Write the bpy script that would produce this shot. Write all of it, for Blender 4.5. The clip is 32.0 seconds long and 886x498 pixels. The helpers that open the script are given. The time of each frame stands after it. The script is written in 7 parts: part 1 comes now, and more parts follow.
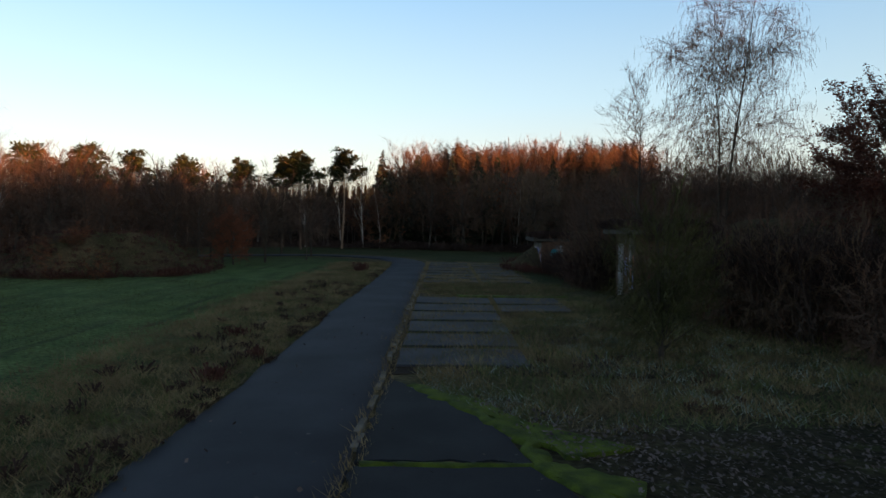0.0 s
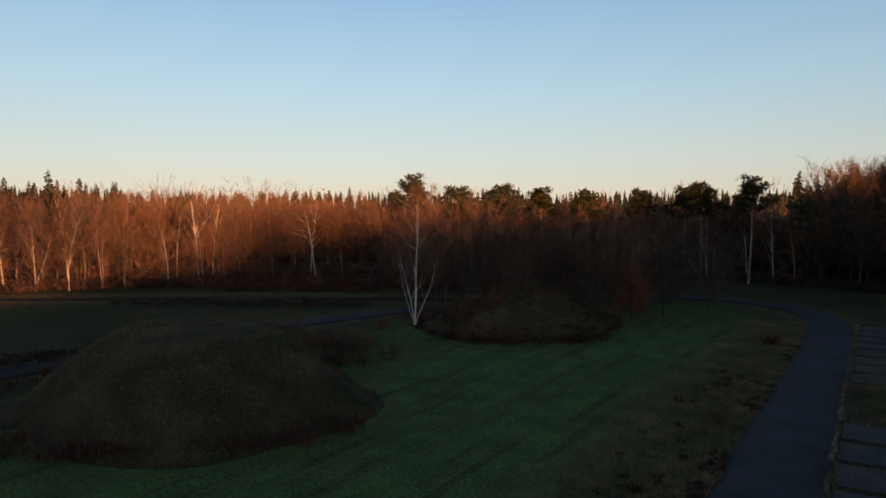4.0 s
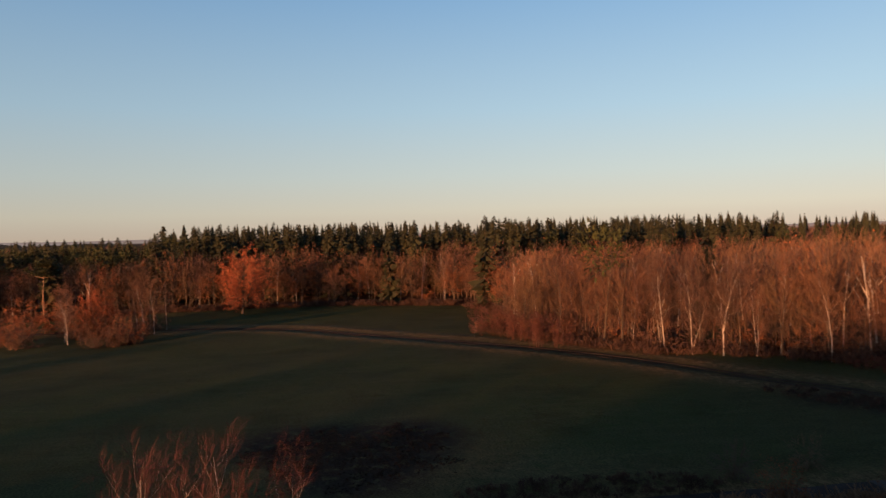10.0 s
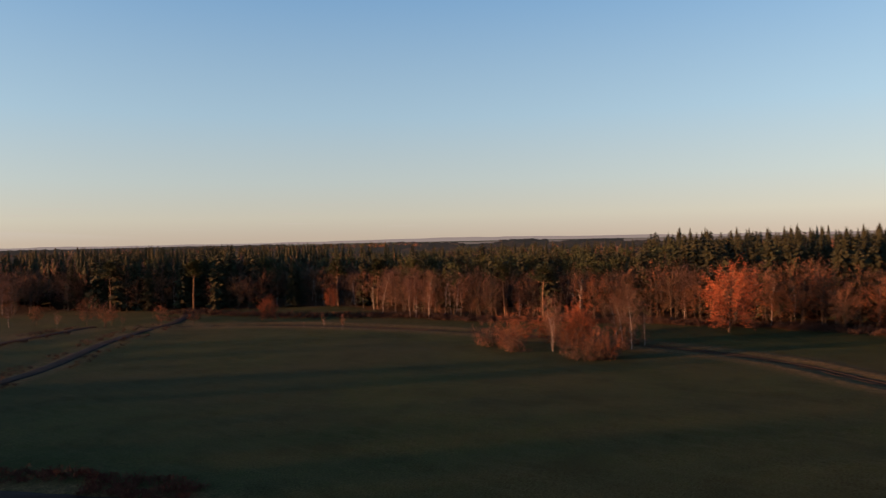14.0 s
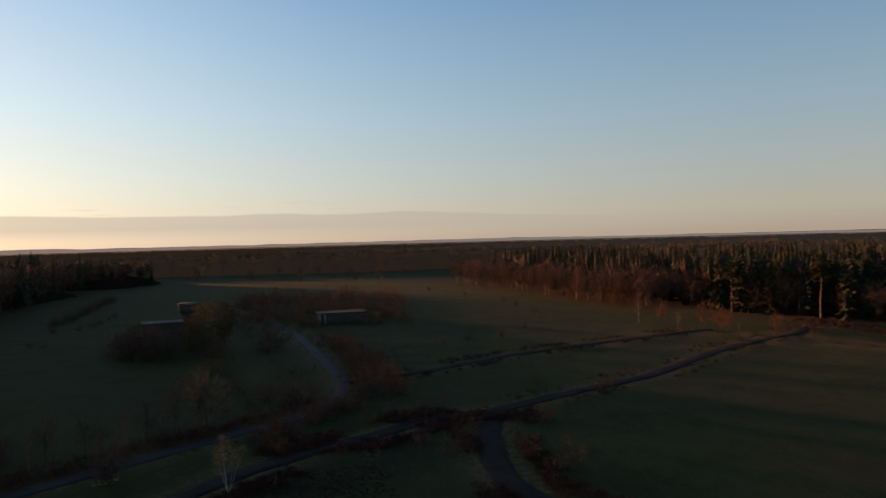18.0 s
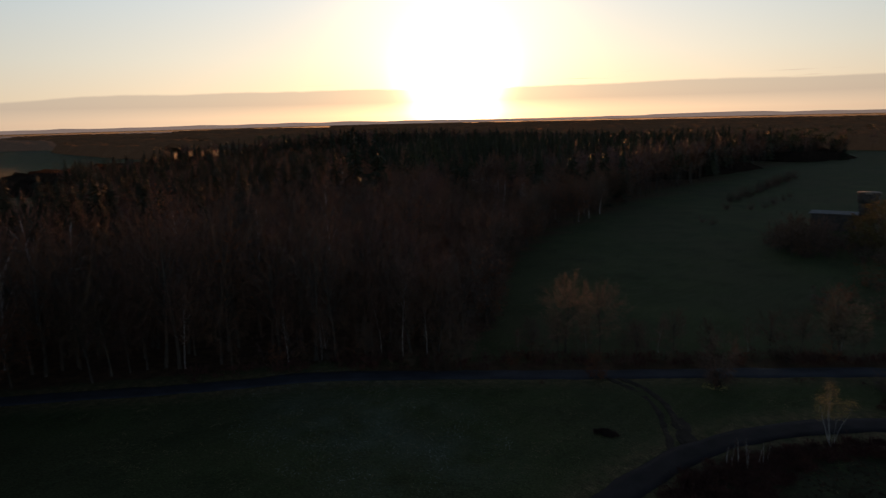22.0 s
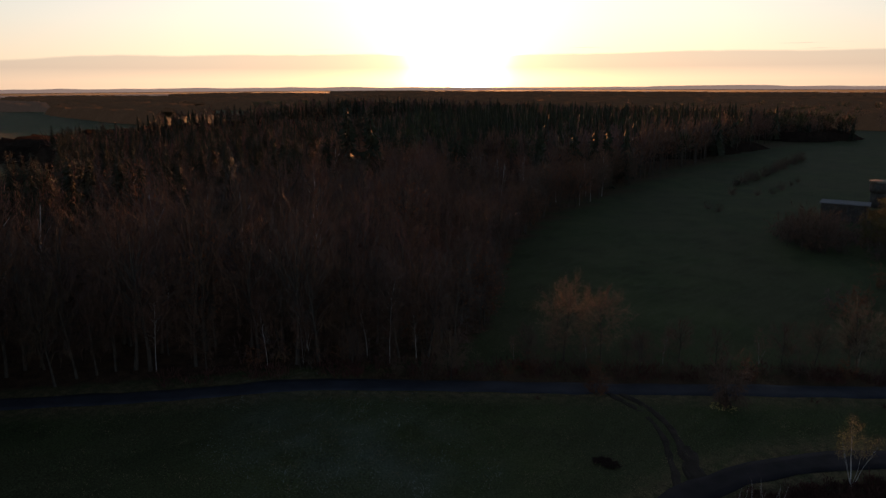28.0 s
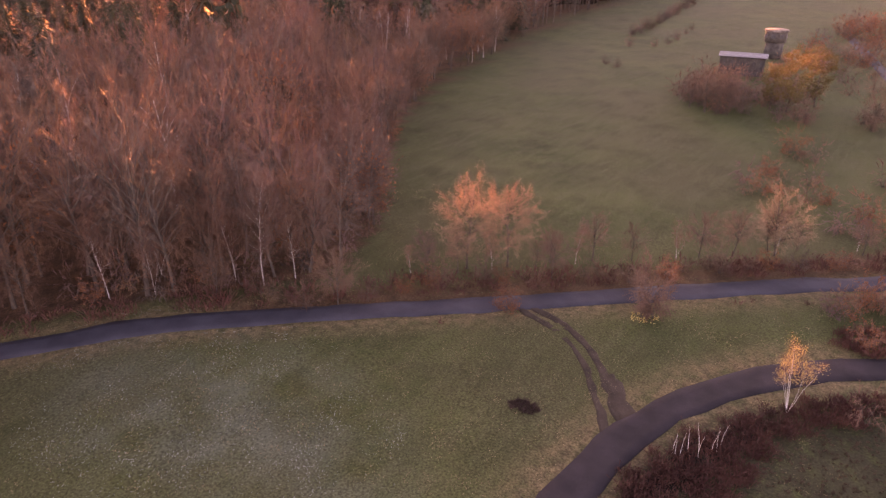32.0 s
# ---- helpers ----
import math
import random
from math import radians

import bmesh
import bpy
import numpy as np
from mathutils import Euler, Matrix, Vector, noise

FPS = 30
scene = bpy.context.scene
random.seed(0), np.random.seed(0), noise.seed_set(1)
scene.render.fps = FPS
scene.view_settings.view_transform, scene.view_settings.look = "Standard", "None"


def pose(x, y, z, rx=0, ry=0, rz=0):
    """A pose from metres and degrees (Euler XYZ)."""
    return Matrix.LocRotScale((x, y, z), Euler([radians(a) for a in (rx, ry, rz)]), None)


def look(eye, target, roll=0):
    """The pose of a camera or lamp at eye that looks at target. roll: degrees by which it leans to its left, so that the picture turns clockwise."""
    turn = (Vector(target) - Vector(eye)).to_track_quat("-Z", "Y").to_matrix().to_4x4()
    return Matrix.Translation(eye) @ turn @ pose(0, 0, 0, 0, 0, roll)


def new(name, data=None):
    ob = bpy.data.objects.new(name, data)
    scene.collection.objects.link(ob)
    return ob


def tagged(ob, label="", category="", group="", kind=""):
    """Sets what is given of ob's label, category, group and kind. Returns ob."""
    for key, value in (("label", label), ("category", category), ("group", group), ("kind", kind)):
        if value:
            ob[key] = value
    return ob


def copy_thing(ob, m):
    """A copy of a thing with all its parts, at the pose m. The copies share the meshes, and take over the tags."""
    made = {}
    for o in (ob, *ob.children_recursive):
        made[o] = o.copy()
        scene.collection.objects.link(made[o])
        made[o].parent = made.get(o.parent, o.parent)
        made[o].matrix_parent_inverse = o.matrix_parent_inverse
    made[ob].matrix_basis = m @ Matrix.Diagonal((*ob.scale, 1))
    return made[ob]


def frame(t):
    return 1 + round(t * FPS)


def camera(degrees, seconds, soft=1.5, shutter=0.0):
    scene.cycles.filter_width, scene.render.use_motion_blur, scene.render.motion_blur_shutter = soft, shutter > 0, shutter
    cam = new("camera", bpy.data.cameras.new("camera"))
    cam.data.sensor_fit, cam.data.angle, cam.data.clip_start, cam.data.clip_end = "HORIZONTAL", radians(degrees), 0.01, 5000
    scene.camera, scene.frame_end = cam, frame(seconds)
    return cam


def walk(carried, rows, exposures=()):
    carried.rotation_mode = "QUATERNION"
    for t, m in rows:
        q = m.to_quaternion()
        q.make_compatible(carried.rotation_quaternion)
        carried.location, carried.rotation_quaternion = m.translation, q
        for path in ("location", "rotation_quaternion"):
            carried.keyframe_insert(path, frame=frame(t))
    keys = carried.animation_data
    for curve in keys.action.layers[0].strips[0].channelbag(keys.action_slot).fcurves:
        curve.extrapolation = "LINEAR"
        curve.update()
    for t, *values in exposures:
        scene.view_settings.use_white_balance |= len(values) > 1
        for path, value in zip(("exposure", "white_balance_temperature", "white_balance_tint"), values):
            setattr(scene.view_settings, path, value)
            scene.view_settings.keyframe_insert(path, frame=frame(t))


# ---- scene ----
cam = camera(65.24, 32.0, soft=1.35, shutter=0.3)
PATH = [
    (0, (-0.00, 0.00, 4.16), (-0.000, 9.994, 3.796), 0.69),
    (0.5, (-0.01, -0.00, 4.79), (-0.658, 9.968, 4.419), 0.54),
    (1, (-0.06, 0.02, 5.53), (-1.413, 9.920, 5.136), 0.53),
    (1.5, (-0.11, 0.04, 6.30), (-2.168, 9.821, 5.879), 0.50),
    (2, (-0.15, 0.10, 7.03), (-2.897, 9.700, 6.594), 0.50),
    (2.5, (-0.18, 0.25, 7.74), (-3.593, 9.635, 7.289), 0.39),
    (3, (-0.16, 0.34, 8.47), (-4.230, 9.460, 8.017), 0.22),
    (3.5, (-0.14, 0.38, 9.23), (-4.844, 9.197, 8.761), 0.14),
    (5.5, (-1.16, 1.25, 11.66), (-8.102, 8.432, 11.258), -0.39),
    (6, (-1.36, 1.43, 12.35), (-8.787, 8.115, 11.949), -0.50),
    (6.5, (-1.64, 1.68, 13.02), (-9.523, 7.823, 12.629), -0.57),
    (7, (-2.04, 2.05, 13.66), (-10.321, 7.634, 13.288), -0.71),
    (7.5, (-2.55, 2.50, 14.31), (-11.203, 7.499, 13.944), -0.83),
    (8, (-3.22, 3.04, 14.93), (-12.191, 7.436, 14.573), -0.89),
    (8.5, (-3.99, 3.69, 15.45), (-13.264, 7.409, 15.114), -1.10),
    (9, (-4.84, 4.39, 15.98), (-14.412, 7.278, 15.675), -1.20),
    (9.5, (-5.75, 5.12, 16.51), (-15.537, 7.146, 16.240), -1.40),
    (10, (-6.69, 5.77, 17.05), (-16.619, 6.928, 16.802), -1.44),
    (10.5, (-7.66, 6.39, 17.58), (-17.653, 6.673, 17.351), -1.33),
    (11, (-8.61, 7.08, 18.06), (-18.587, 6.478, 17.851), -1.29),
    (11.5, (-9.57, 7.71, 18.50), (-19.463, 6.267, 18.308), -1.26),
    (12, (-10.56, 8.16, 18.85), (-20.293, 5.855, 18.669), -1.25),
    (12.5, (-11.60, 8.41, 19.22), (-21.093, 5.287, 19.051), -1.19),
    (13, (-12.70, 8.52, 19.64), (-21.896, 4.598, 19.474), -1.11),
    (13.5, (-13.87, 8.54, 20.10), (-22.702, 3.846, 19.935), -1.07),
    (14, (-15.08, 8.50, 20.61), (-23.407, 2.973, 20.438), -1.13),
    (14.5, (-16.29, 8.44, 21.15), (-23.994, 2.072, 20.976), -1.12),
    (16.5, (-20.73, 7.27, 23.41), (-25.147, -1.703, 23.222), -1.37),
    (17, (-21.80, 6.77, 23.95), (-25.145, -2.646, 23.763), -1.38),
    (17.5, (-22.83, 6.30, 24.47), (-25.067, -3.441, 24.289), -1.40),
    (18, (-23.80, 5.83, 24.98), (-24.935, -4.104, 24.808), -1.52),
    (18.5, (-24.67, 5.34, 25.51), (-24.663, -4.661, 25.357), -1.50),
    (19, (-25.45, 4.82, 26.07), (-24.294, -5.115, 25.916), -1.41),
    (19.5, (-26.15, 4.25, 26.64), (-23.859, -5.487, 26.426), -1.38),
    (20, (-26.77, 3.61, 27.24), (-23.374, -5.785, 26.753), -1.76),
    (20.5, (-27.34, 2.88, 27.88), (-22.861, -6.013, 26.933), -1.64),
    (21, (-27.89, 1.97, 28.59), (-22.402, -6.269, 27.158), -1.60),
    (21.5, (-28.44, 1.02, 29.35), (-22.041, -6.434, 27.475), -1.62),
    (22, (-28.96, 0.17, 30.19), (-21.735, -6.486, 28.304), -1.45),
    (22.5, (-29.33, -0.44, 31.02), (-21.477, -6.339, 29.140), -1.14),
    (23, (-29.51, -0.72, 31.67), (-21.610, -6.553, 29.780), -1.17),
    (23.5, (-29.57, -0.81, 32.18), (-21.746, -6.737, 30.263), -1.02),
    (24, (-29.52, -0.83, 32.58), (-21.765, -6.846, 30.655), -0.94),
    (24.5, (-29.38, -0.82, 32.80), (-21.699, -6.934, 30.860), -0.69),
    (25, (-29.15, -0.87, 32.87), (-21.535, -7.057, 30.931), -0.60),
    (25.5, (-28.83, -1.01, 32.89), (-21.281, -7.271, 30.935), -0.47),
    (27.5, (-25.41, -4.03, 32.40), (-18.164, -10.585, 30.264), -0.26),
    (28, (-24.39, -5.12, 32.55), (-17.250, -11.723, 30.218), -0.28),
    (28.5, (-23.26, -6.30, 32.88), (-16.360, -12.870, 29.845), -0.34),
    (29, (-22.12, -7.49, 33.08), (-15.400, -14.035, 29.612), -0.29),
    (29.5, (-20.95, -8.73, 33.20), (-14.484, -15.167, 29.110), -0.22),
    (30, (-19.70, -10.03, 33.37), (-13.355, -16.425, 29.016), -0.27),
    (30.5, (-18.46, -11.40, 33.50), (-12.145, -17.810, 29.141), -0.17),
    (31, (-17.23, -12.83, 33.59), (-10.948, -19.260, 29.219), -0.15),
    (31.5, (-16.04, -14.33, 33.64), (-10.119, -21.101, 29.264), -0.00),
    (32, (-14.75, -15.82, 33.69), (-9.241, -22.930, 29.318), 0.04),
]
EXPOSURES = [
    (0.0, 0.72, 7050, 10), (1.0, 0.42, 7000, 10), (2.0, 0.25, 6950, 10), (3.0, 0.15, 6900, 10), (6.0, -0.08, 6700, 10), (10.0, -0.05, 6600, 10), (14.0, 0.14, 6500, 10), (17.0, -0.05, 6550, 10), (19.0, -0.45, 6800, 12),
    (20.0, -0.6, 6900, 14), (21.0, -0.5, 7000, 15), (22.0, -0.42, 7200, 16), (27.5, -0.25, 7300, 18), (28.0, -0.1, 7400, 20), (28.5, 0.8, 7900, 26),
    (29.0, 2.4, 9700, 46), (30.0, 3.35, 11500, 70), (31.0, 3.5, 11500, 74), (32.0, 3.55, 11500, 74),
]
walk(cam, [(t, look(eye, target, roll)) for t, eye, target, roll in PATH], EXPOSURES)

# ---- sky, sun ----
SUN_AZ, SUN_EL = 134.0, 3.3  # degrees clockwise from +y, above the horizon
sun_dir = Vector((math.sin(radians(SUN_AZ)) * math.cos(radians(SUN_EL)), math.cos(radians(SUN_AZ)) * math.cos(radians(SUN_EL)), math.sin(radians(SUN_EL))))
world = bpy.data.worlds.new("sky")
scene.world = world
world.use_nodes = True
wn, wl = world.node_tree.nodes, world.node_tree.links
wn.clear()


def wmath(op, a, b=None, c=None):
    n = wn.new("ShaderNodeMath")
    n.operation = op
    for i, v in enumerate((a, b, c)):
        if v is None:
            continue
        if isinstance(v, (int, float)):
            n.inputs[i].default_value = v
        else:
            wl.new(v, n.inputs[i])
    return n.outputs[0]


sky = wn.new("ShaderNodeTexSky")
sky.sky_type = "NISHITA"
sky.sun_disc = False
sky.sun_elevation, sky.sun_rotation = radians(SUN_EL), radians(SUN_AZ)
sky.altitude, sky.air_density, sky.dust_density, sky.ozone_density = 60, 1.0, 1.2, 1.6
coord = wn.new("ShaderNodeTexCoord")
split = wn.new("ShaderNodeSeparateXYZ")
wl.new(coord.outputs["Generated"], split.inputs[0])
dot = wn.new("ShaderNodeVectorMath")
dot.operation = "DOT_PRODUCT"
wl.new(coord.outputs["Generated"], dot.inputs[0])
dot.inputs[1].default_value = sun_dir
cosang = wmath("MAXIMUM", dot.outputs["Value"], 0.0)
# aureole round the low sun
core = wmath("MULTIPLY", wmath("POWER", cosang, 1200.0), 60.0)
mid = wmath("MULTIPLY", wmath("POWER", cosang, 140.0), 1.2)
wide = wmath("MULTIPLY", wmath("POWER", cosang, 6.0), 0.3)
glow = wmath("ADD", wmath("ADD", core, mid), wide)
glow_rgb = wn.new("ShaderNodeVectorMath")
glow_rgb.operation = "SCALE"
glow_rgb.inputs[0].default_value = (1.0, 0.78, 0.45)
wl.new(glow, glow_rgb.inputs["Scale"])
# clear evening sky: cream at the horizon, blue above, dark overhead; the Nishita sky adds the warmth on the sun's side
ramp = wn.new("ShaderNodeValToRGB")
stops = ((0.0, (0.58, 0.47, 0.37)), (0.03, (0.615, 0.572, 0.468)), (0.08, (0.53, 0.59, 0.575)), (0.17, (0.39, 0.55, 0.67)), (0.34, (0.2, 0.385, 0.63)), (0.46, (0.075, 0.13, 0.22)), (1.0, (0.014, 0.021, 0.034)))
while len(ramp.color_ramp.elements) < len(stops):
    ramp.color_ramp.elements.new(0.5)
for e, (p, c) in zip(ramp.color_ramp.elements, stops):
    e.position, e.color = p, (*c, 1)
wl.new(wmath("MAXIMUM", split.outputs["Z"], 0.0), ramp.inputs[0])
nish = wn.new("ShaderNodeVectorMath")
nish.operation = "SCALE"
nish.inputs["Scale"].default_value = 0.016
wl.new(sky.outputs[0], nish.inputs[0])
base = wn.new("ShaderNodeVectorMath")
base.operation = "ADD"
wl.new(ramp.outputs[0], base.inputs[0])
wl.new(nish.outputs[0], base.inputs[1])
# scattering by the air: weakest at right angles to the sun, stronger towards and away from it
phase = wmath("ADD", wmath("MULTIPLY", wmath("MULTIPLY", dot.outputs["Value"], dot.outputs["Value"]), 0.34), 0.83)
phase = wmath("ADD", phase, wmath("MULTIPLY", wmath("POWER", cosang, 3.0), 0.3))
scattered = wn.new("ShaderNodeVectorMath")
scattered.operation = "SCALE"
wl.new(base.outputs[0], scattered.inputs[0])
wl.new(phase, scattered.inputs["Scale"])
total = wn.new("ShaderNodeVectorMath")
total.operation = "ADD"
wl.new(scattered.outputs[0], total.inputs[0])
wl.new(glow_rgb.outputs[0], total.inputs[1])
# cloud bank low over the horizon on the sun's side
side = wn.new("ShaderNodeVectorMath")
side.operation = "DOT_PRODUCT"
wl.new(coord.outputs["Generated"], side.inputs[0])
side.inputs[1].default_value = (math.sin(radians(148)), math.cos(radians(148)), 0)
edge_noise = wn.new("ShaderNodeTexNoise")
edge_noise.inputs["Scale"].default_value = 7.0
edge_noise.inputs["Detail"].default_value = 4.0
wl.new(coord.outputs["Generated"], edge_noise.inputs["Vector"])
reach = wmath("MULTIPLY", wmath("SUBTRACT", side.outputs["Value"], 0.33), 2.2)
reach = wmath("MINIMUM", wmath("MAXIMUM", reach, 0.0), 1.0)
top = wmath("MULTIPLY", wmath("ADD", wmath("MULTIPLY", edge_noise.outputs[0], 0.012), 0.0325), reach)
inside = wmath("MULTIPLY", wmath("SUBTRACT", top, split.outputs["Z"]), 380.0)
inside = wmath("MINIMUM", wmath("MAXIMUM", inside, 0.0), 1.0)
fade = wmath("MINIMUM", wmath("MAXIMUM", wmath("MULTIPLY", wmath("SUBTRACT", split.outputs["Z"], 0.004), 60.0), 0.0), 1.0)
# thin dark streaks above the bank's end
flat = wn.new("ShaderNodeMapping")
flat.inputs["Scale"].default_value = (5.0, 5.0, 190.0)
wl.new(coord.outputs["Generated"], flat.inputs["Vector"])
streak_noise = wn.new("ShaderNodeTexNoise")
streak_noise.inputs["Scale"].default_value, streak_noise.inputs["Detail"].default_value = 1.6, 3.0
wl.new(flat.outputs[0], streak_noise.inputs["Vector"])
streak = wmath("MINIMUM", wmath("MAXIMUM", wmath("MULTIPLY", wmath("SUBTRACT", streak_noise.outputs[0], 0.64), 14.0), 0.0), 1.0)
band = wmath("MINIMUM", wmath("MAXIMUM", wmath("MULTIPLY", wmath("SUBTRACT", 0.062, split.outputs["Z"]), 60.0), 0.0), 1.0)
south = wmath("MINIMUM", wmath("MAXIMUM", wmath("MULTIPLY", wmath("SUBTRACT", wmath("MULTIPLY", split.outputs["Y"], -1.0), 0.45), 4.0), 0.0), 1.0)
streak = wmath("MULTIPLY", wmath("MULTIPLY", wmath("MULTIPLY", streak, band), south), 0.4)
cover = wmath("MAXIMUM", wmath("MULTIPLY", wmath("MULTIPLY", inside, fade), 0.55), wmath("MULTIPLY", streak, fade))
cloud = wn.new("ShaderNodeMix")
cloud.data_type = "RGBA"
wl.new(cover, cloud.inputs["Factor"])
wl.new(total.outputs[0], cloud.inputs["A"])
cloud.inputs["B"].default_value = (0.56, 0.485, 0.42, 1)
back = wn.new("ShaderNodeBackground")
back.inputs["Strength"].default_value = 1.0
wl.new(cloud.outputs["Result"], back.inputs["Color"])
wout = wn.new("ShaderNodeOutputWorld")
wl.new(back.outputs[0], wout.inputs[0])

sun = new("sun", bpy.data.lights.new("sun", "SUN"))
sun.data.energy, sun.data.angle, sun.data.color = 11.5, radians(1.2), (1.0, 0.39, 0.145)
sun.matrix_world = look((0, 0, 0), -sun_dir)

# ---- materials ----
def shade(name, c1, c2, scale=3.0, rough=0.9, fine=0.0, bump=0.0, bump_scale=20.0, vary=0.0, spec=0.3, coords="Object", c3=None, stretch=None, tones=None):
    """Two colours mixed by noise at two scales, with relief and a change from object to object."""
    m = bpy.data.materials.new(name)
    m.use_nodes = True
    n, l = m.node_tree.nodes, m.node_tree.links
    p = n["Principled BSDF"]
    p.inputs["Roughness"].default_value = rough
    p.inputs["Specular IOR Level"].default_value = spec
    tc = n.new("ShaderNodeTexCoord")
    vec = tc.outputs[coords]
    if stretch:
        mp = n.new("ShaderNodeMapping")
        mp.inputs["Scale"].default_value = stretch
        l.new(vec, mp.inputs["Vector"])
        vec = mp.outputs[0]
    big = n.new("ShaderNodeTexNoise")
    big.inputs["Scale"].default_value, big.inputs["Detail"].default_value = scale, 5.0
    l.new(vec, big.inputs["Vector"])
    ramp = n.new("ShaderNodeValToRGB")
    ramp.color_ramp.elements[0].position, ramp.color_ramp.elements[1].position = 0.32, 0.68
    ramp.color_ramp.elements[0].color, ramp.color_ramp.elements[1].color = (*c1, 1), (*c2, 1)
    if c3:
        e = ramp.color_ramp.elements.new(0.5)
        e.color = (*c3, 1)
    l.new(big.outputs[0], ramp.inputs[0])
    out = ramp.outputs[0]
    small = n.new("ShaderNodeTexNoise")
    small.inputs["Scale"].default_value, small.inputs["Detail"].default_value = bump_scale, 6.0
    l.new(vec, small.inputs["Vector"])
    if fine:
        rr = n.new("ShaderNodeMapRange")
        rr.inputs[1].default_value, rr.inputs[2].default_value = 0.25, 0.75
        rr.inputs[3].default_value, rr.inputs[4].default_value = 1 - fine, 1 + fine
        l.new(small.outputs[0], rr.inputs[0])
        mul = n.new("ShaderNodeVectorMath")
        mul.operation = "SCALE"
        l.new(out, mul.inputs[0])
        l.new(rr.outputs[0], mul.inputs["Scale"])
        out = mul.outputs[0]
    if vary:
        info = n.new("ShaderNodeObjectInfo")
        geo = n.new("ShaderNodeNewGeometry")
        add = n.new("ShaderNodeMath")
        add.operation = "ADD"
        l.new(info.outputs["Random"], add.inputs[0])
        l.new(geo.outputs["Random Per Island"], add.inputs[1])
        rr = n.new("ShaderNodeMapRange")
        rr.inputs[1].default_value, rr.inputs[2].default_value = 0.0, 2.0
        rr.inputs[3].default_value, rr.inputs[4].default_value = 1 - vary, 1 + vary
        l.new(add.outputs[0], rr.inputs[0])
        mul = n.new("ShaderNodeVectorMath")
        mul.operation = "SCALE"
        l.new(out, mul.inputs[0])
        l.new(rr.outputs[0], mul.inputs["Scale"])
        out = mul.outputs[0]
    if tones:
        info = n.new("ShaderNodeObjectInfo")
        tone = n.new("ShaderNodeValToRGB")
        for i, c in enumerate(tones):
            e = tone.color_ramp.elements[i] if i < 2 else tone.color_ramp.elements.new(1.0)
            e.position, e.color = i / (len(tones) - 1), (*c, 1)
        l.new(info.outputs["Random"], tone.inputs[0])
        mul = n.new("ShaderNodeVectorMath")
        mul.operation = "MULTIPLY"
        l.new(out, mul.inputs[0])
        l.new(tone.outputs[0], mul.inputs[1])
        out = mul.outputs[0]
    l.new(out, p.inputs["Base Color"])
    if bump:
        b = n.new("ShaderNodeBump")
        b.inputs["Strength"].default_value, b.inputs["Distance"].default_value = 1.0, bump
        l.new(small.outputs[0], b.inputs["Height"])
        l.new(b.outputs[0], p.inputs["Normal"])
    return m


M_BARK = shade("bark", (0.04, 0.032, 0.026), (0.095, 0.075, 0.06), 4, 0.95, 0.3, 0.01, 30, 0.2, stretch=(1, 1, 0.3))
M_BIRCH = shade("birch_bark", (0.17, 0.15, 0.13), (0.5, 0.46, 0.42), 5, 0.8, 0.25, 0.004, 18, 0.1, stretch=(1, 1, 2.2), c3=(0.4, 0.37, 0.34))
M_WHITE = shade("white_birch_bark", (0.3, 0.28, 0.25), (0.7, 0.66, 0.6), 5, 0.75, 0.25, 0.004, 18, 0.1, stretch=(1, 1, 2.2), c3=(0.55, 0.52, 0.48))
M_PINEBARK = shade("pine_bark", (0.17, 0.11, 0.08), (0.3, 0.2, 0.13), 3, 0.9, 0.3, 0.01, 24, 0.15, stretch=(1, 1, 0.4))
TONES = ((0.78, 0.84, 0.86), (1.1, 1.0, 0.88), (1.18, 0.95, 0.84), (0.95, 1.0, 0.8))
M_TWIG = shade("twigs", (0.08, 0.052, 0.042), (0.138, 0.085, 0.062), 0.3, 0.95, 0, 0, 20, 0.35, tones=TONES)
M_OCHRE = shade("ochre_twigs", (0.105, 0.056, 0.034), (0.175, 0.09, 0.052), 0.3, 0.95, 0, 0, 20, 0.35)
M_GREYTWIG = shade("grey_twigs", (0.07, 0.054, 0.044), (0.115, 0.086, 0.068), 0.3, 0.95, 0, 0, 20, 0.35)
M_PLUM = shade("plum_twigs", (0.085, 0.05, 0.045), (0.14, 0.078, 0.066), 0.3, 0.95, 0, 0, 20, 0.35)
M_BTWIG = shade("birch_twigs", (0.105, 0.062, 0.05), (0.18, 0.106, 0.082), 0.3, 0.95, 0, 0, 20, 0.3, tones=TONES)
M_STRAWTWIG = shade("pale_twigs", (0.12, 0.088, 0.055), (0.2, 0.145, 0.09), 0.3, 0.95, 0, 0, 20, 0.35)
M_MOSSTWIG = shade("mossy_twigs", (0.06, 0.068, 0.024), (0.13, 0.125, 0.046), 0.6, 0.95, 0, 0, 20, 0.35)
M_RED = shade("red_twigs", (0.075, 0.03, 0.025), (0.12, 0.048, 0.037), 0.3, 0.9, 0, 0, 20, 0.3)
M_RUST = shade("rust_leaves", (0.13, 0.043, 0.019), (0.23, 0.08, 0.03), 0.8, 0.8, 0, 0, 20, 0.35)
M_REDLEAF = shade("red_oak_leaves", (0.19, 0.05, 0.024), (0.3, 0.095, 0.04), 0.8, 0.8, 0, 0, 20, 0.35)
M_DARKLEAF = shade("dark_red_leaves", (0.055, 0.018, 0.012), (0.105, 0.033, 0.02), 0.8, 0.8, 0, 0, 20, 0.35)
M_LIT_SPRUCE = shade("sunlit_spruce_needles", (0.075, 0.046, 0.024), (0.13, 0.074, 0.036), 0.5, 0.9, 0, 0, 20, 0.3)
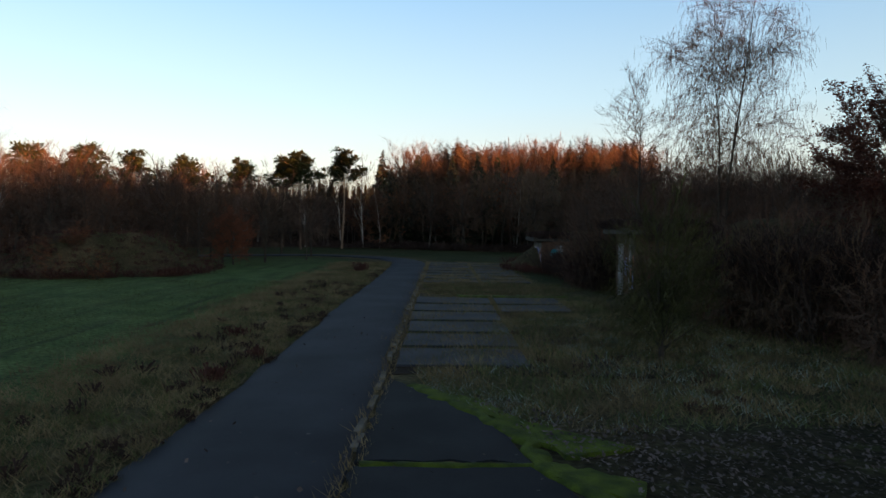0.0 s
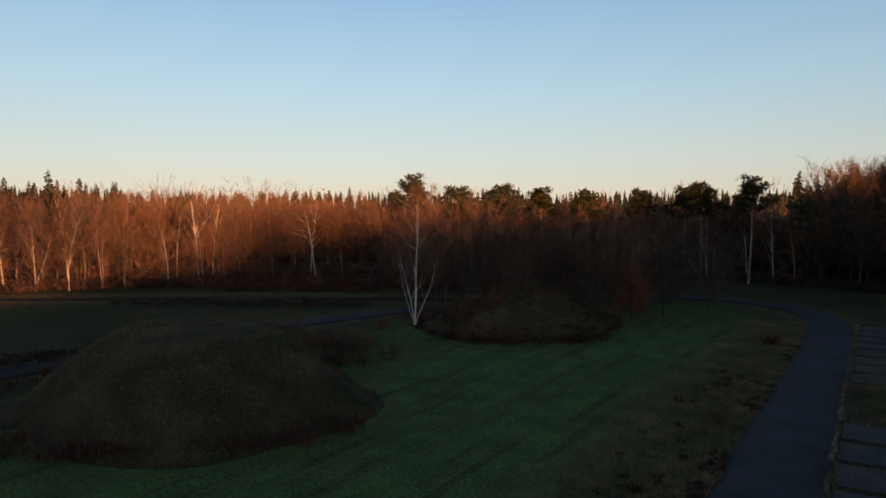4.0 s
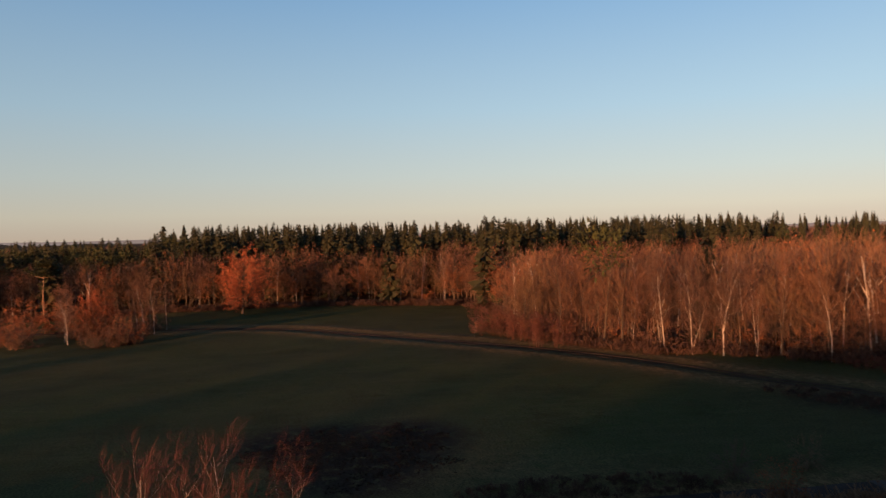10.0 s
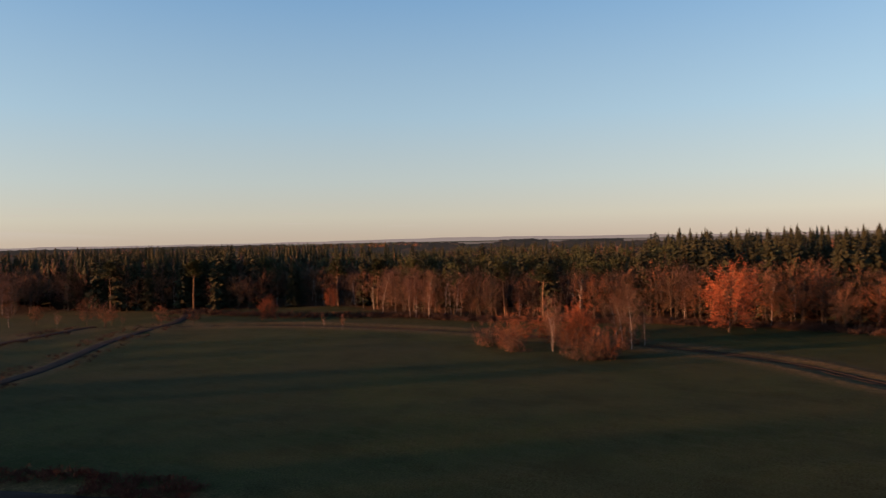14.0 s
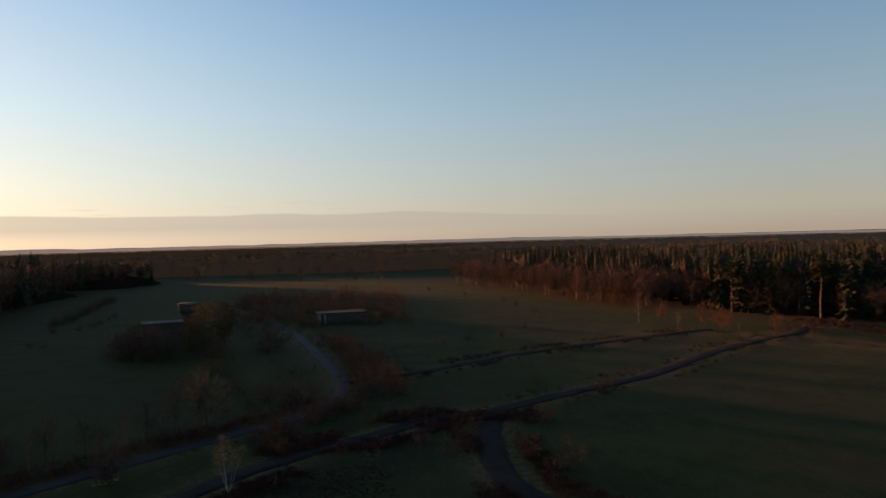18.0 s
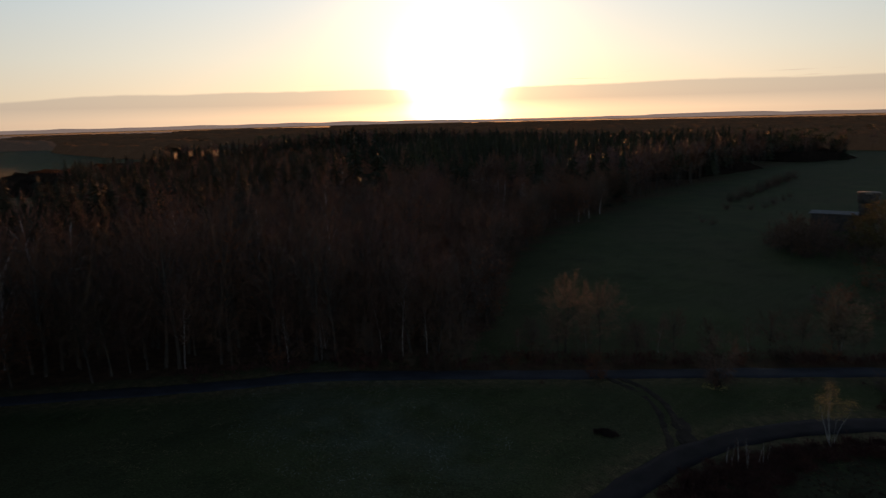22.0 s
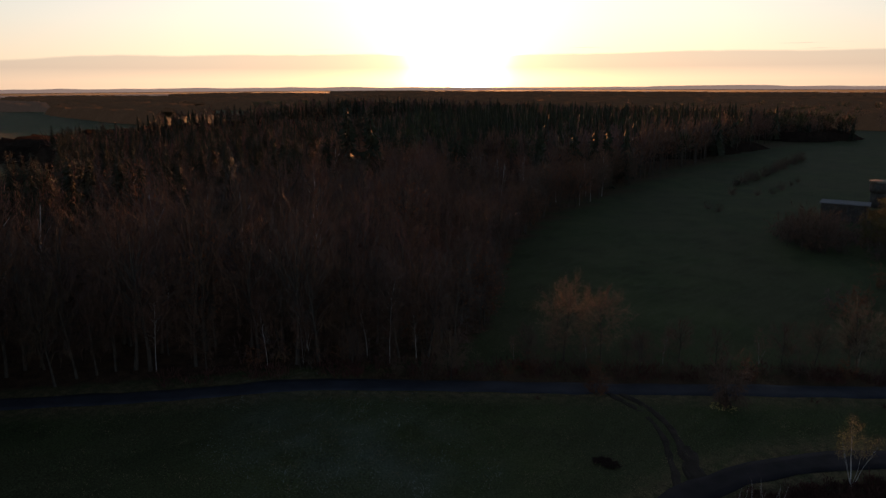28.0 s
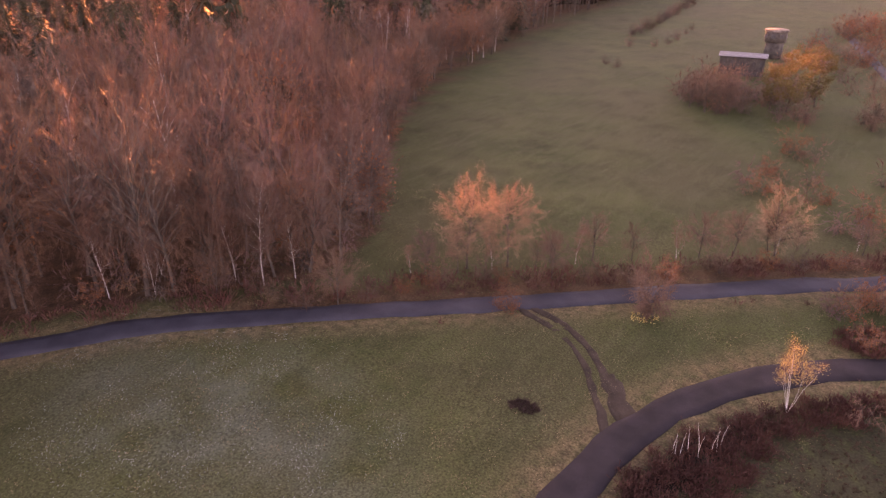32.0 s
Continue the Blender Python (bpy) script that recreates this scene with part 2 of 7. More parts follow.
M_YELLOW = shade("yellow_leaves", (0.34, 0.26, 0.08), (0.5, 0.39, 0.13), 0.8, 0.8, 0, 0, 20, 0.3)
M_SPRUCE = shade("spruce_needles", (0.01, 0.014, 0.007), (0.028, 0.032, 0.014), 0.5, 0.85, 0, 0, 20, 0.3)
M_COPPER = shade("copper_leaves", (0.19, 0.13, 0.07), (0.29, 0.2, 0.11), 0.8, 0.8, 0, 0, 20, 0.3)
M_PINE = shade("pine_needles", (0.019, 0.028, 0.011), (0.047, 0.057, 0.02), 0.5, 0.85, 0, 0, 20, 0.3)
M_HEATH = shade("heath_twigs", (0.055, 0.02, 0.016), (0.105, 0.042, 0.03), 0.5, 0.95, 0, 0, 20, 0.35)
M_BRAMBLE = shade("bramble_stems", (0.03, 0.018, 0.015), (0.062, 0.035, 0.027), 0.5, 0.95, 0, 0, 20, 0.35)
M_BROWNHEATH = shade("brown_heath_stems", (0.045, 0.028, 0.018), (0.085, 0.055, 0.034), 0.5, 0.95, 0, 0, 20, 0.35)
M_DARKHEATH = shade("dark_bramble_stems", (0.012, 0.009, 0.008), (0.028, 0.019, 0.016), 0.5, 0.95, 0, 0, 20, 0.35)
M_GRASS = shade("grass_blades", (0.045, 0.065, 0.02), (0.1, 0.12, 0.04), 0.25, 0.8, 0, 0, 20, 0.35)
M_DRY = shade("dry_grass_blades", (0.125, 0.095, 0.05), (0.265, 0.198, 0.105), 0.4, 0.9, 0, 0, 20, 0.35)
M_FROST = shade("frosted_grass_blades", (0.14, 0.17, 0.14), (0.3, 0.34, 0.3), 0.4, 0.7, 0, 0, 20, 0.35)
M_LEAF = shade("fallen_leaves", (0.05, 0.038, 0.035), (0.17, 0.135, 0.127), 1.5, 0.75, 0, 0, 20, 0.45)
M_MOSS = shade("moss", (0.03, 0.05, 0.008), (0.1, 0.14, 0.012), 2.5, 0.95, 0.3, 0.02, 40, 0.2)
M_ASPHALT = shade("asphalt", (0.021, 0.023, 0.031), (0.041, 0.044, 0.056), 0.35, 0.8, 0.3, 0.004, 60, coords="Object", spec=0.22)
M_LANE = shade("overgrown_asphalt", (0.017, 0.0145, 0.0165), (0.033, 0.028, 0.031), 0.35, 0.9, 0.35, 0.006, 40, coords="Object", spec=0.12)
M_SLAB = shade("concrete_slab", (0.024, 0.026, 0.033), (0.052, 0.055, 0.065), 0.7, 0.78, 0.3, 0.004, 40, 0.3, spec=0.3)
M_TAR = shade("old_tar", (0.014, 0.015, 0.018), (0.028, 0.029, 0.033), 0.6, 0.85, 0.35, 0.005, 50, spec=0.2)
M_CONC = shade("weathered_concrete", (0.07, 0.062, 0.05), (0.2, 0.18, 0.15), 1.2, 0.9, 0.25, 0.006, 25)
M_GRIMY = shade("grimy_concrete", (0.035, 0.032, 0.028), (0.08, 0.072, 0.062), 1.2, 0.9, 0.25, 0.006, 25)
M_PLASTER = shade("white_plaster", (0.13, 0.125, 0.12), (0.45, 0.45, 0.445), 1.5, 0.85, 0.12, 0.003, 30)
M_BRICK = shade("brick", (0.09, 0.05, 0.035), (0.17, 0.1, 0.065), 2, 0.9, 0.25, 0.004, 30, 0.25)
M_DARK = shade("dark_metal", (0.03, 0.03, 0.032), (0.06, 0.06, 0.062), 2, 0.5, 0.2, 0, 30)
M_ROOF = shade("metal_roof", (0.09, 0.09, 0.095), (0.16, 0.165, 0.17), 1, 0.6, 0.2, 0, 30, spec=0.4)


def ground_material():
    """Meadow: green grass, dry straw where the mesh says so, frost and bare patches by noise."""
    m = bpy.data.materials.new("meadow")
    m.use_nodes = True
    n, l = m.node_tree.nodes, m.node_tree.links
    p = n["Principled BSDF"]
    p.inputs["Roughness"].default_value, p.inputs["Specular IOR Level"].default_value = 1.0, 0.1
    tc = n.new("ShaderNodeTexCoord")

    def noise_(scale, detail=5.0, stretch=None):
        t = n.new("ShaderNodeTexNoise")
        if stretch:
            mp = n.new("ShaderNodeMapping")
            mp.inputs["Scale"].default_value = stretch
            l.new(tc.outputs["Object"], mp.inputs["Vector"])
            t.inputs["Scale"].default_value, t.inputs["Detail"].default_value = scale, detail
            l.new(mp.outputs[0], t.inputs["Vector"])
            return t.outputs[0]
        t.inputs["Scale"].default_value, t.inputs["Detail"].default_value = scale, detail
        l.new(tc.outputs["Object"], t.inputs["Vector"])
        return t.outputs[0]

    def mix_(fac, a, b):
        x = n.new("ShaderNodeMix")
        x.data_type = "RGBA"
        l.new(fac, x.inputs["Factor"])
        for key, v in (("A", a), ("B", b)):
            if isinstance(v, tuple):
                x.inputs[key].default_value = (*v, 1)
            else:
                l.new(v, x.inputs[key])
        return x.outputs["Result"]

    def step_(v, lo, hi, top=1.0):
        r = n.new("ShaderNodeMapRange")
        r.inputs[1].default_value, r.inputs[2].default_value, r.inputs[4].default_value = lo, hi, top
        l.new(v, r.inputs[0])
        return r.outputs[0]

    def attr_(name):
        a = n.new("ShaderNodeAttribute")
        a.attribute_name = name
        return a.outputs["Fac"]

    def times_(a, b):
        x = n.new("ShaderNodeMath")
        x.operation = "MULTIPLY"
        l.new(a, x.inputs[0])
        l.new(b, x.inputs[1])
        return x.outputs[0]

    green = mix_(step_(noise_(0.09), 0.35, 0.65), (0.03, 0.048, 0.016), (0.052, 0.068, 0.024))
    green = mix_(step_(noise_(0.7), 0.4, 0.7, 0.6), green, (0.056, 0.061, 0.027))
    green = mix_(step_(noise_(0.035, 6.0), 0.42, 0.62, 0.7), green, (0.052, 0.054, 0.026))
    green = mix_(step_(noise_(0.16, 8.0), 0.5, 0.66, 0.5), green, (0.026, 0.034, 0.014))
    lawn = mix_(step_(noise_(0.5), 0.35, 0.65), (0.07, 0.118, 0.039), (0.113, 0.168, 0.057))
    lawn = mix_(step_(noise_(1.0, 4.0, (1.1, 0.07, 1)), 0.52, 0.68, 0.65), lawn, (0.04, 0.055, 0.024))
    green = mix_(attr_("lush"), green, lawn)
    green = mix_(step_(noise_(1.0, 7.0, (0.9, 0.16, 1)), 0.45, 0.7, 0.28), green, (0.077, 0.082, 0.042))
    dry = mix_(step_(noise_(1.3), 0.35, 0.65), (0.078, 0.06, 0.033), (0.155, 0.117, 0.062))
    ground = mix_(times_(attr_("dry"), step_(noise_(0.8), 0.2, 0.55)), green, dry)
    frost = times_(attr_("frost"), step_(noise_(0.22, 8.0), 0.35, 0.75, 0.5))
    ground = mix_(frost, ground, (0.13, 0.16, 0.13))
    litter = mix_(step_(noise_(0.6), 0.35, 0.65), (0.055, 0.032, 0.02), (0.1, 0.055, 0.032))
    ground = mix_(attr_("litter"), ground, litter)
    ground = mix_(times_(attr_("soil"), step_(noise_(0.9), 0.25, 0.5)), ground, (0.025, 0.019, 0.016))
    grain = n.new("ShaderNodeVectorMath")
    grain.operation = "SCALE"
    l.new(ground, grain.inputs[0])
    fine = n.new("ShaderNodeMapRange")
    fine.inputs[1].default_value, fine.inputs[2].default_value, fine.inputs[3].default_value, fine.inputs[4].default_value = 0.3, 0.7, 0.5, 1.5
    l.new(noise_(6.0, 8.0), fine.inputs[0])
    l.new(fine.outputs[0], grain.inputs["Scale"])
    l.new(grain.outputs[0], p.inputs["Base Color"])
    b = n.new("ShaderNodeBump")
    b.inputs["Strength"].default_value, b.inputs["Distance"].default_value = 1.0, 0.06
    l.new(noise_(9.0, 8.0), b.inputs["Height"])
    l.new(b.outputs[0], p.inputs["Normal"])
    return m


M_GROUND = ground_material()
M_MOUND = shade("mound_turf", (0.036, 0.036, 0.015), (0.1, 0.072, 0.04), 0.5, 1.0, 0.45, 0.1, 6, c3=(0.062, 0.05, 0.026), spec=0.1)

# ---- mesh helpers ----
class Geo:
    """Triangles gathered for one mesh, with a material index each."""

    def __init__(self):
        self.v, self.f, self.m = [], [], []

    def tri(self, a, b, c, m=0):
        k = len(self.v)
        self.v += [a, b, c]
        self.f.append((k, k + 1, k + 2))
        self.m.append(m)

    def quad(self, a, b, c, d, m=0):
        k = len(self.v)
        self.v += [a, b, c, d]
        self.f += [(k, k + 1, k + 2), (k, k + 2, k + 3)]
        self.m += [m, m]

    def tube(self, pts, radii, sides=5, m=0):
        k = len(self.v)
        pts = [Vector(p) for p in pts]
        for i, (p, r) in enumerate(zip(pts, radii)):
            d = (pts[min(i + 1, len(pts) - 1)] - pts[max(i - 1, 0)]).normalized()
            a = d.cross(Vector((0.31, 0.95, 0.05))).normalized()
            b = d.cross(a)
            for s in range(sides):
                w = 2 * math.pi * s / sides
                self.v.append(tuple(p + (a * math.cos(w) + b * math.sin(w)) * r))
        for i in range(len(pts) - 1):
            for s in range(sides):
                q, w = k + i * sides, (s + 1) % sides
                self.f += [(q + s, q + w, q + sides + w), (q + s, q + sides + w, q + sides + s)]
                self.m += [m, m]

    def box(self, lo, hi, m=0):
        x0, y0, z0 = lo
        x1, y1, z1 = hi
        p = [(x, y, z) for z in (z0, z1) for y in (y0, y1) for x in (x0, x1)]
        for a, b, c, d in ((0, 2, 3, 1), (4, 5, 7, 6), (0, 1, 5, 4), (2, 6, 7, 3), (0, 4, 6, 2), (1, 3, 7, 5)):
            self.quad(p[a], p[b], p[c], p[d], m)

    def arrays(self):
        return np.array(self.v, np.float32).reshape(-1, 3), np.array(self.f, np.int32).reshape(-1, 3), np.array(self.m, np.int32)


def mesh_from(name, v, f, mats, mi=None, smooth=False):
    me = bpy.data.meshes.new(name)
    me.vertices.add(len(v))
    me.vertices.foreach_set("co", np.asarray(v, np.float32).ravel())
    me.loops.add(3 * len(f))
    me.loops.foreach_set("vertex_index", np.asarray(f, np.int32).ravel())
    me.polygons.add(len(f))
    me.polygons.foreach_set("loop_start", np.arange(0, 3 * len(f), 3, dtype=np.int32))
    for m in mats:
        me.materials.append(m)
    if mi is not None:
        me.polygons.foreach_set("material_index", np.asarray(mi, np.int32))
    me.update(calc_edges=True)
    me.validate()
    if smooth:
        me.polygons.foreach_set("use_smooth", np.ones(len(f), bool))
    return me


def mesh_of(name, geo, *mats, smooth=False):
    v, f, m = geo.arrays()
    return mesh_from(name, v, f, mats, m, smooth)


def part(name, geo, mat, parent, label="", smooth=False):
    ob = new(name, geo if isinstance(geo, bpy.types.Mesh) else mesh_of(name, geo, mat, smooth=smooth))
    ob.parent = parent
    return tagged(ob, label)


def inside(x, y, poly):
    hit = False
    for (x0, y0), (x1, y1) in zip(poly, poly[1:] + poly[:1]):
        if (y0 > y) != (y1 > y) and x < (x1 - x0) * (y - y0) / (y1 - y0) + x0:
            hit = not hit
    return hit


def away(px, py, line):
    """The distance of points from a polyline, and how far along it they lie."""
    best = np.full(np.shape(px), 1e9)
    for (x0, y0), (x1, y1) in zip(line, line[1:]):
        dx, dy = x1 - x0, y1 - y0
        s = np.clip(((px - x0) * dx + (py - y0) * dy) / (dx * dx + dy * dy + 1e-9), 0, 1)
        best = np.minimum(best, np.hypot(px - x0 - s * dx, py - y0 - s * dy))
    return best


def inside_all(px, py, poly):
    """inside() for arrays of points."""
    hit = np.zeros(np.shape(px), bool)
    for (x0, y0), (x1, y1) in zip(poly, poly[1:] + poly[:1]):
        if y0 != y1:
            hit ^= ((y0 > py) != (y1 > py)) & (px < (x1 - x0) * (py - y0) / (y1 - y0) + x0)
    return hit


def smooth_line(pts, step=2.0):
    """A rounded line through the points (Catmull-Rom)."""
    p = [np.array(a, float) for a in pts]
    p = [2 * p[0] - p[1], *p, 2 * p[-1] - p[-2]]
    out = []
    for a, b, c, d in zip(p, p[1:], p[2:], p[3:]):
        for t in np.linspace(0, 1, max(2, int(np.linalg.norm(c - b) / step)), endpoint=False):
            out.append(tuple(0.5 * (2 * b + (c - a) * t + (2 * a - 5 * b + 4 * c - d) * t**2 + (3 * b - a - 3 * c + d) * t**3)))
    return out + [tuple(p[-2])]


# ---- trees ----
def bend(rng, base, way, length, n, up=0.0, wob=0.08):
    """A crooked line from base, that turns upwards or down on its way."""
    pts, d = [Vector(base)], Vector(way).normalized()
    for _ in range(n - 1):
        d = (d + Vector((rng.normal(0, wob), rng.normal(0, wob), rng.normal(0, wob) + up))).normalized()
        pts.append(pts[-1] + d * (length / (n - 1)))
    return pts, d


def sliver(geo, base, tip, w, m=0):
    d = tip - base
    a = d.cross(Vector((0.3, 0.2, 0.93)))
    if a.length < 1e-6:
        a = Vector((1, 0, 0))
    a = a.normalized() * w
    geo.tri(tuple(base - a), tuple(base + a), tuple(tip), m)


def bare_tree(seed, h, crown=0.32, low=0.25, limbs=16, subs=6, twigs=9, stems=1, droop=0.0, lean=0.05, r0=0.012, leaf=0, leaf_size=0.16, fine=1.0, up=0.1, twig_len=0.085, steep=(0.15, 0.95), fan=None):
    """A leafless tree: the wood (stems and limbs) and the crown (twigs, with leaves that are left on it)."""
    rng = np.random.default_rng(seed)
    wood, twig = Geo(), Geo()
    for s in range(stems):
        a = rng.uniform(0, 6.28)
        out = lean + (0.22 if stems > 1 else 0) * rng.uniform(0.5, 1.2)
        hs = h * (1 if s == 0 else rng.uniform(0.62, 0.95))
        if fan:
            a, out, hs = radians(fan[s][0]), fan[s][1], h * fan[s][2]
        off = 0.0 if stems == 1 or fan else 0.03 * h
        base = Vector((math.cos(a) * off, math.sin(a) * off, -0.15))
        pts, _ = bend(rng, base, (math.cos(a) * out, math.sin(a) * out, 1), hs * 0.97, 9, 0.03 + (0.055 if fan and out > 0.15 else 0.0), 0.025 if fan and out < 0.06 else 0.06)
        rad = [h * r0 * (1 - 0.93 * i / 8) * (1.25 if i == 0 else 1) * (1 if stems == 1 else 0.7) * ((hs / h) ** 2 if fan else 1) for i in range(9)]
        wood.tube(pts, rad, 6)
        for k in range(limbs // stems + 2):
            t = low + (0.98 - low) * ((k + rng.random()) / (limbs // stems + 2))
            i = min(int(t * 8), 7)
            p = pts[i].lerp(pts[i + 1], t * 8 - i)
            az = k * 2.4 + rng.normal(0, 0.4)
            el = rng.uniform(*steep)
            ln = h * crown * (0.35 + 0.65 * math.sin(math.pi * min(1, (1.02 - t) / (1.02 - low) * 0.75 + 0.12))) * rng.uniform(0.7, 1.15)
            lp, d = bend(rng, p, (math.cos(az), math.sin(az), el), ln, 5, up - droop * 0.35, 0.16)
            r1 = rad[i] * (0.36 if fan else 0.5)
            wood.tube([lp[0], lp[1], lp[2], lp[4]], [r1, r1 * 0.8, r1 * 0.55, r1 * 0.15], 3 if stems == 1 and fine > 1.2 else 4)
            for j in range(subs):
                u = 0.3 + 0.7 * (j + rng.random()) / subs
                q = min(int(u * 4), 3)
                b = lp[q].lerp(lp[q + 1], u * 4 - q)
                dd = (d + Vector((rng.normal(0, 0.8), rng.normal(0, 0.8), rng.normal(0.1 - droop * 0.5, 0.55)))).normalized()
                sl = ln * rng.uniform(0.28, 0.5)
                sp, sd = bend(rng, b, dd, sl, 4, up * 0.6 - droop * 0.5, 0.16)
                w = max(h * 0.0011, 0.009) * fine
                for c, e in zip(sp, sp[1:]):
                    sliver(twig, c, e + (e - c) * 0.15, w)
                for x in range(twigs):
                    v = rng.random() ** 0.7
                    q = min(int(v * 3), 2)
                    c = sp[q].lerp(sp[q + 1], v * 3 - q)
                    td = (sd + Vector((rng.normal(0, 0.8), rng.normal(0, 0.8), rng.normal(0.15 - droop, 0.5)))).normalized()
                    tl = h * twig_len * rng.uniform(0.5, 1.2)
                    e = c + td * tl
                    if droop:
                        e2 = e + Vector((rng.normal(0, 0.1), rng.normal(0, 0.1), -droop * 1.2)) * tl
                        sliver(twig, e, e2, w * 0.7)
                    sliver(twig, c, e, w * 0.75)
                    for _ in range(leaf):
                        g = c.lerp(e, rng.random()) + Vector(rng.normal(0, 0.35 * leaf_size + 0.05, 3))
                        x1 = Vector(rng.normal(0, 1, 3)).normalized() * leaf_size
                        x2 = Vector(rng.normal(0, 1, 3)).normalized() * leaf_size
                        twig.tri(tuple(g), tuple(g + x1), tuple(g + x2), 1)
    top = h / max(p[2] for p in twig.v)
    for g in (wood, twig):
        g.v = [(p[0] * top, p[1] * top, p[2] * top) for p in g.v]
    return wood, twig


def crown_tree(seed, h, wide=0.34, low=0.2, limbs=26, subs=7, twigs=19, w=0.02, r0=0.012, leaf=0, leaf_size=0.2, twig=0.085, ground=False, fork=0.62):
    """A tree with a full round crown: limbs reach into an egg-shaped space that fine twigs fill."""
    rng = np.random.default_rng(seed)
    wood, fine = Geo(), Geo()
    mid, rad = Vector((0, 0, h * (low + 1) / 2)), Vector((wide * h, wide * h, h * (1 - low) / 2))
    pts, _ = bend(rng, (0, 0, -0.15), (rng.normal(0, 0.05), rng.normal(0, 0.05), 1), h * 0.82, 7, 0.02, 0.05)
    if not ground:
        wood.tube(pts, [h * r0 * (1 - 0.14 * i) * (1.3 if i == 0 else 1) for i in range(7)], 6)
    lumps = Vector(rng.uniform(0, 6.28, 3))
    for k in range(limbs):
        zt, az = 1 - 1.75 * (k + rng.random()) / limbs, k * 2.39996 + rng.normal(0, 0.3)
        q = math.sqrt(max(0.05, 1 - zt * zt))
        reach = rng.uniform(0.62, 0.9) * (1 + 0.16 * math.sin(2 * az + lumps.x) + 0.1 * math.sin(3 * zt + lumps.y))
        tgt = mid + Vector((q * math.cos(az) * rad.x, q * math.sin(az) * rad.y, zt * rad.z)) * reach
        if ground:
            start = Vector((rng.normal(0, 0.05 * h), rng.normal(0, 0.05 * h), -0.1))
        else:
            zs = min(max(h * low * 0.55, tgt.z * fork), h * 0.78)
            i = min(int(zs / (h * 0.82) * 6), 5)
            start = pts[i].lerp(pts[i + 1], zs / (h * 0.82) * 6 - i)
        ctrl = start.lerp(tgt, 0.5) + Vector((rng.normal(0, 0.03), rng.normal(0, 0.03), -0.03 if zt > 0.5 else 0.04)) * h
        lp = [start * (1 - u) ** 2 + ctrl * (2 * u * (1 - u)) + tgt * u * u for u in (0, 0.3, 0.65, 1)]
        r1 = h * r0 * (0.34 if not ground else 0.5)
        wood.tube(lp, [r1, r1 * 0.75, r1 * 0.45, r1 * 0.12], 3)
        for j in range(subs):
            u = 0.3 + 0.7 * (j + rng.random()) / subs
            b = start * (1 - u) ** 2 + ctrl * (2 * u * (1 - u)) + tgt * u * u
            o = b - mid
            n = Vector((o.x / rad.x**2, o.y / rad.y**2, o.z / rad.z**2))
            n = n.normalized() if n.length > 1e-6 else Vector((0, 0, 1))
            d = (n + Vector(rng.normal(0, 0.5, 3)) + Vector((0, 0, 0.4))).normalized()
            sp, sd = bend(rng, b, d, h * twig * rng.uniform(1.2, 2.2), 3, 0.06, 0.15)
            for c, e in zip(sp, sp[1:]):
                sliver(fine, c, e + (e - c) * 0.15, w * 1.2)
            for _ in range(twigs):
                v = rng.random() * 2
                c = sp[int(v)].lerp(sp[int(v) + 1], v - int(v))
                td = (n * 0.4 + sd * 0.45 + Vector(rng.normal(0, 0.55, 3)) + Vector((0, 0, 0.14))).normalized()
                e = c + td * h * twig * rng.uniform(0.5, 1.25)
                sliver(fine, c, e, w)
                for _ in range(leaf):
                    g = c.lerp(e, rng.random()) + Vector(rng.normal(0, 0.35 * leaf_size + 0.05, 3))
                    x1, x2 = Vector(rng.normal(0, 1, 3)).normalized() * leaf_size, Vector(rng.normal(0, 1, 3)).normalized() * leaf_size
                    fine.tri(tuple(g), tuple(g + x1), tuple(g + x2), 1)
    top = h / max(p[2] for p in fine.v)
    for g in (wood, fine):
        g.v = [(p[0] * top, p[1] * top, p[2] * top) for p in g.v]
    return wood, fine


def spruce_tree(seed, h, tiers=26, arms=8, width=0.2):
    rng = np.random.default_rng(seed)
    wood, crown = Geo(), Geo()
    wood.tube([(0, 0, -0.2), (0, 0, h * 0.5), (0, 0, h * 0.97)], [h * 0.011, h * 0.007, 0.01], 6)
    n = tiers * arms
    for k in range(n):
        t = (k + rng.random()) / n
        z = h * (0.07 + 0.9 * t)
        ln = h * width * (1 - t) ** 0.66 * (1 + 0.2 * math.sin(k * 0.21 + seed)) + 0.16
        az = k * 2.39996 + rng.normal(0, 0.3)
        l2 = ln * rng.uniform(0.55, 1.15)
        d, s = Vector((math.cos(az), math.sin(az), 0)), Vector((-math.sin(az), math.cos(az), 0))
        b, tip = Vector((0, 0, z + 0.15 * l2)), Vector((0, 0, z - l2 * rng.uniform(0.05, 0.45) + (0.2 * l2 if t > 0.9 else 0))) + d * l2
        midp = b.lerp(tip, 0.55) + Vector((0, 0, l2 * 0.04))
        w = l2 * 0.22
        crown.tri(tuple(b), tuple(midp + s * w + Vector((0, 0, -w * 0.6))), tuple(tip))
        crown.tri(tuple(b), tuple(tip), tuple(midp - s * w + Vector((0, 0, -w * 0.6))))
        for u in (0.5, 0.8):
            c = b.lerp(tip, u)
            for sg in (-1, 1):
                e = c + d * l2 * 0.2 + s * sg * l2 * 0.32 * (1.15 - u) + Vector((0, 0, -l2 * rng.uniform(0.06, 0.25)))
                sliver(crown, c, e, l2 * 0.08)
    return wood, crown


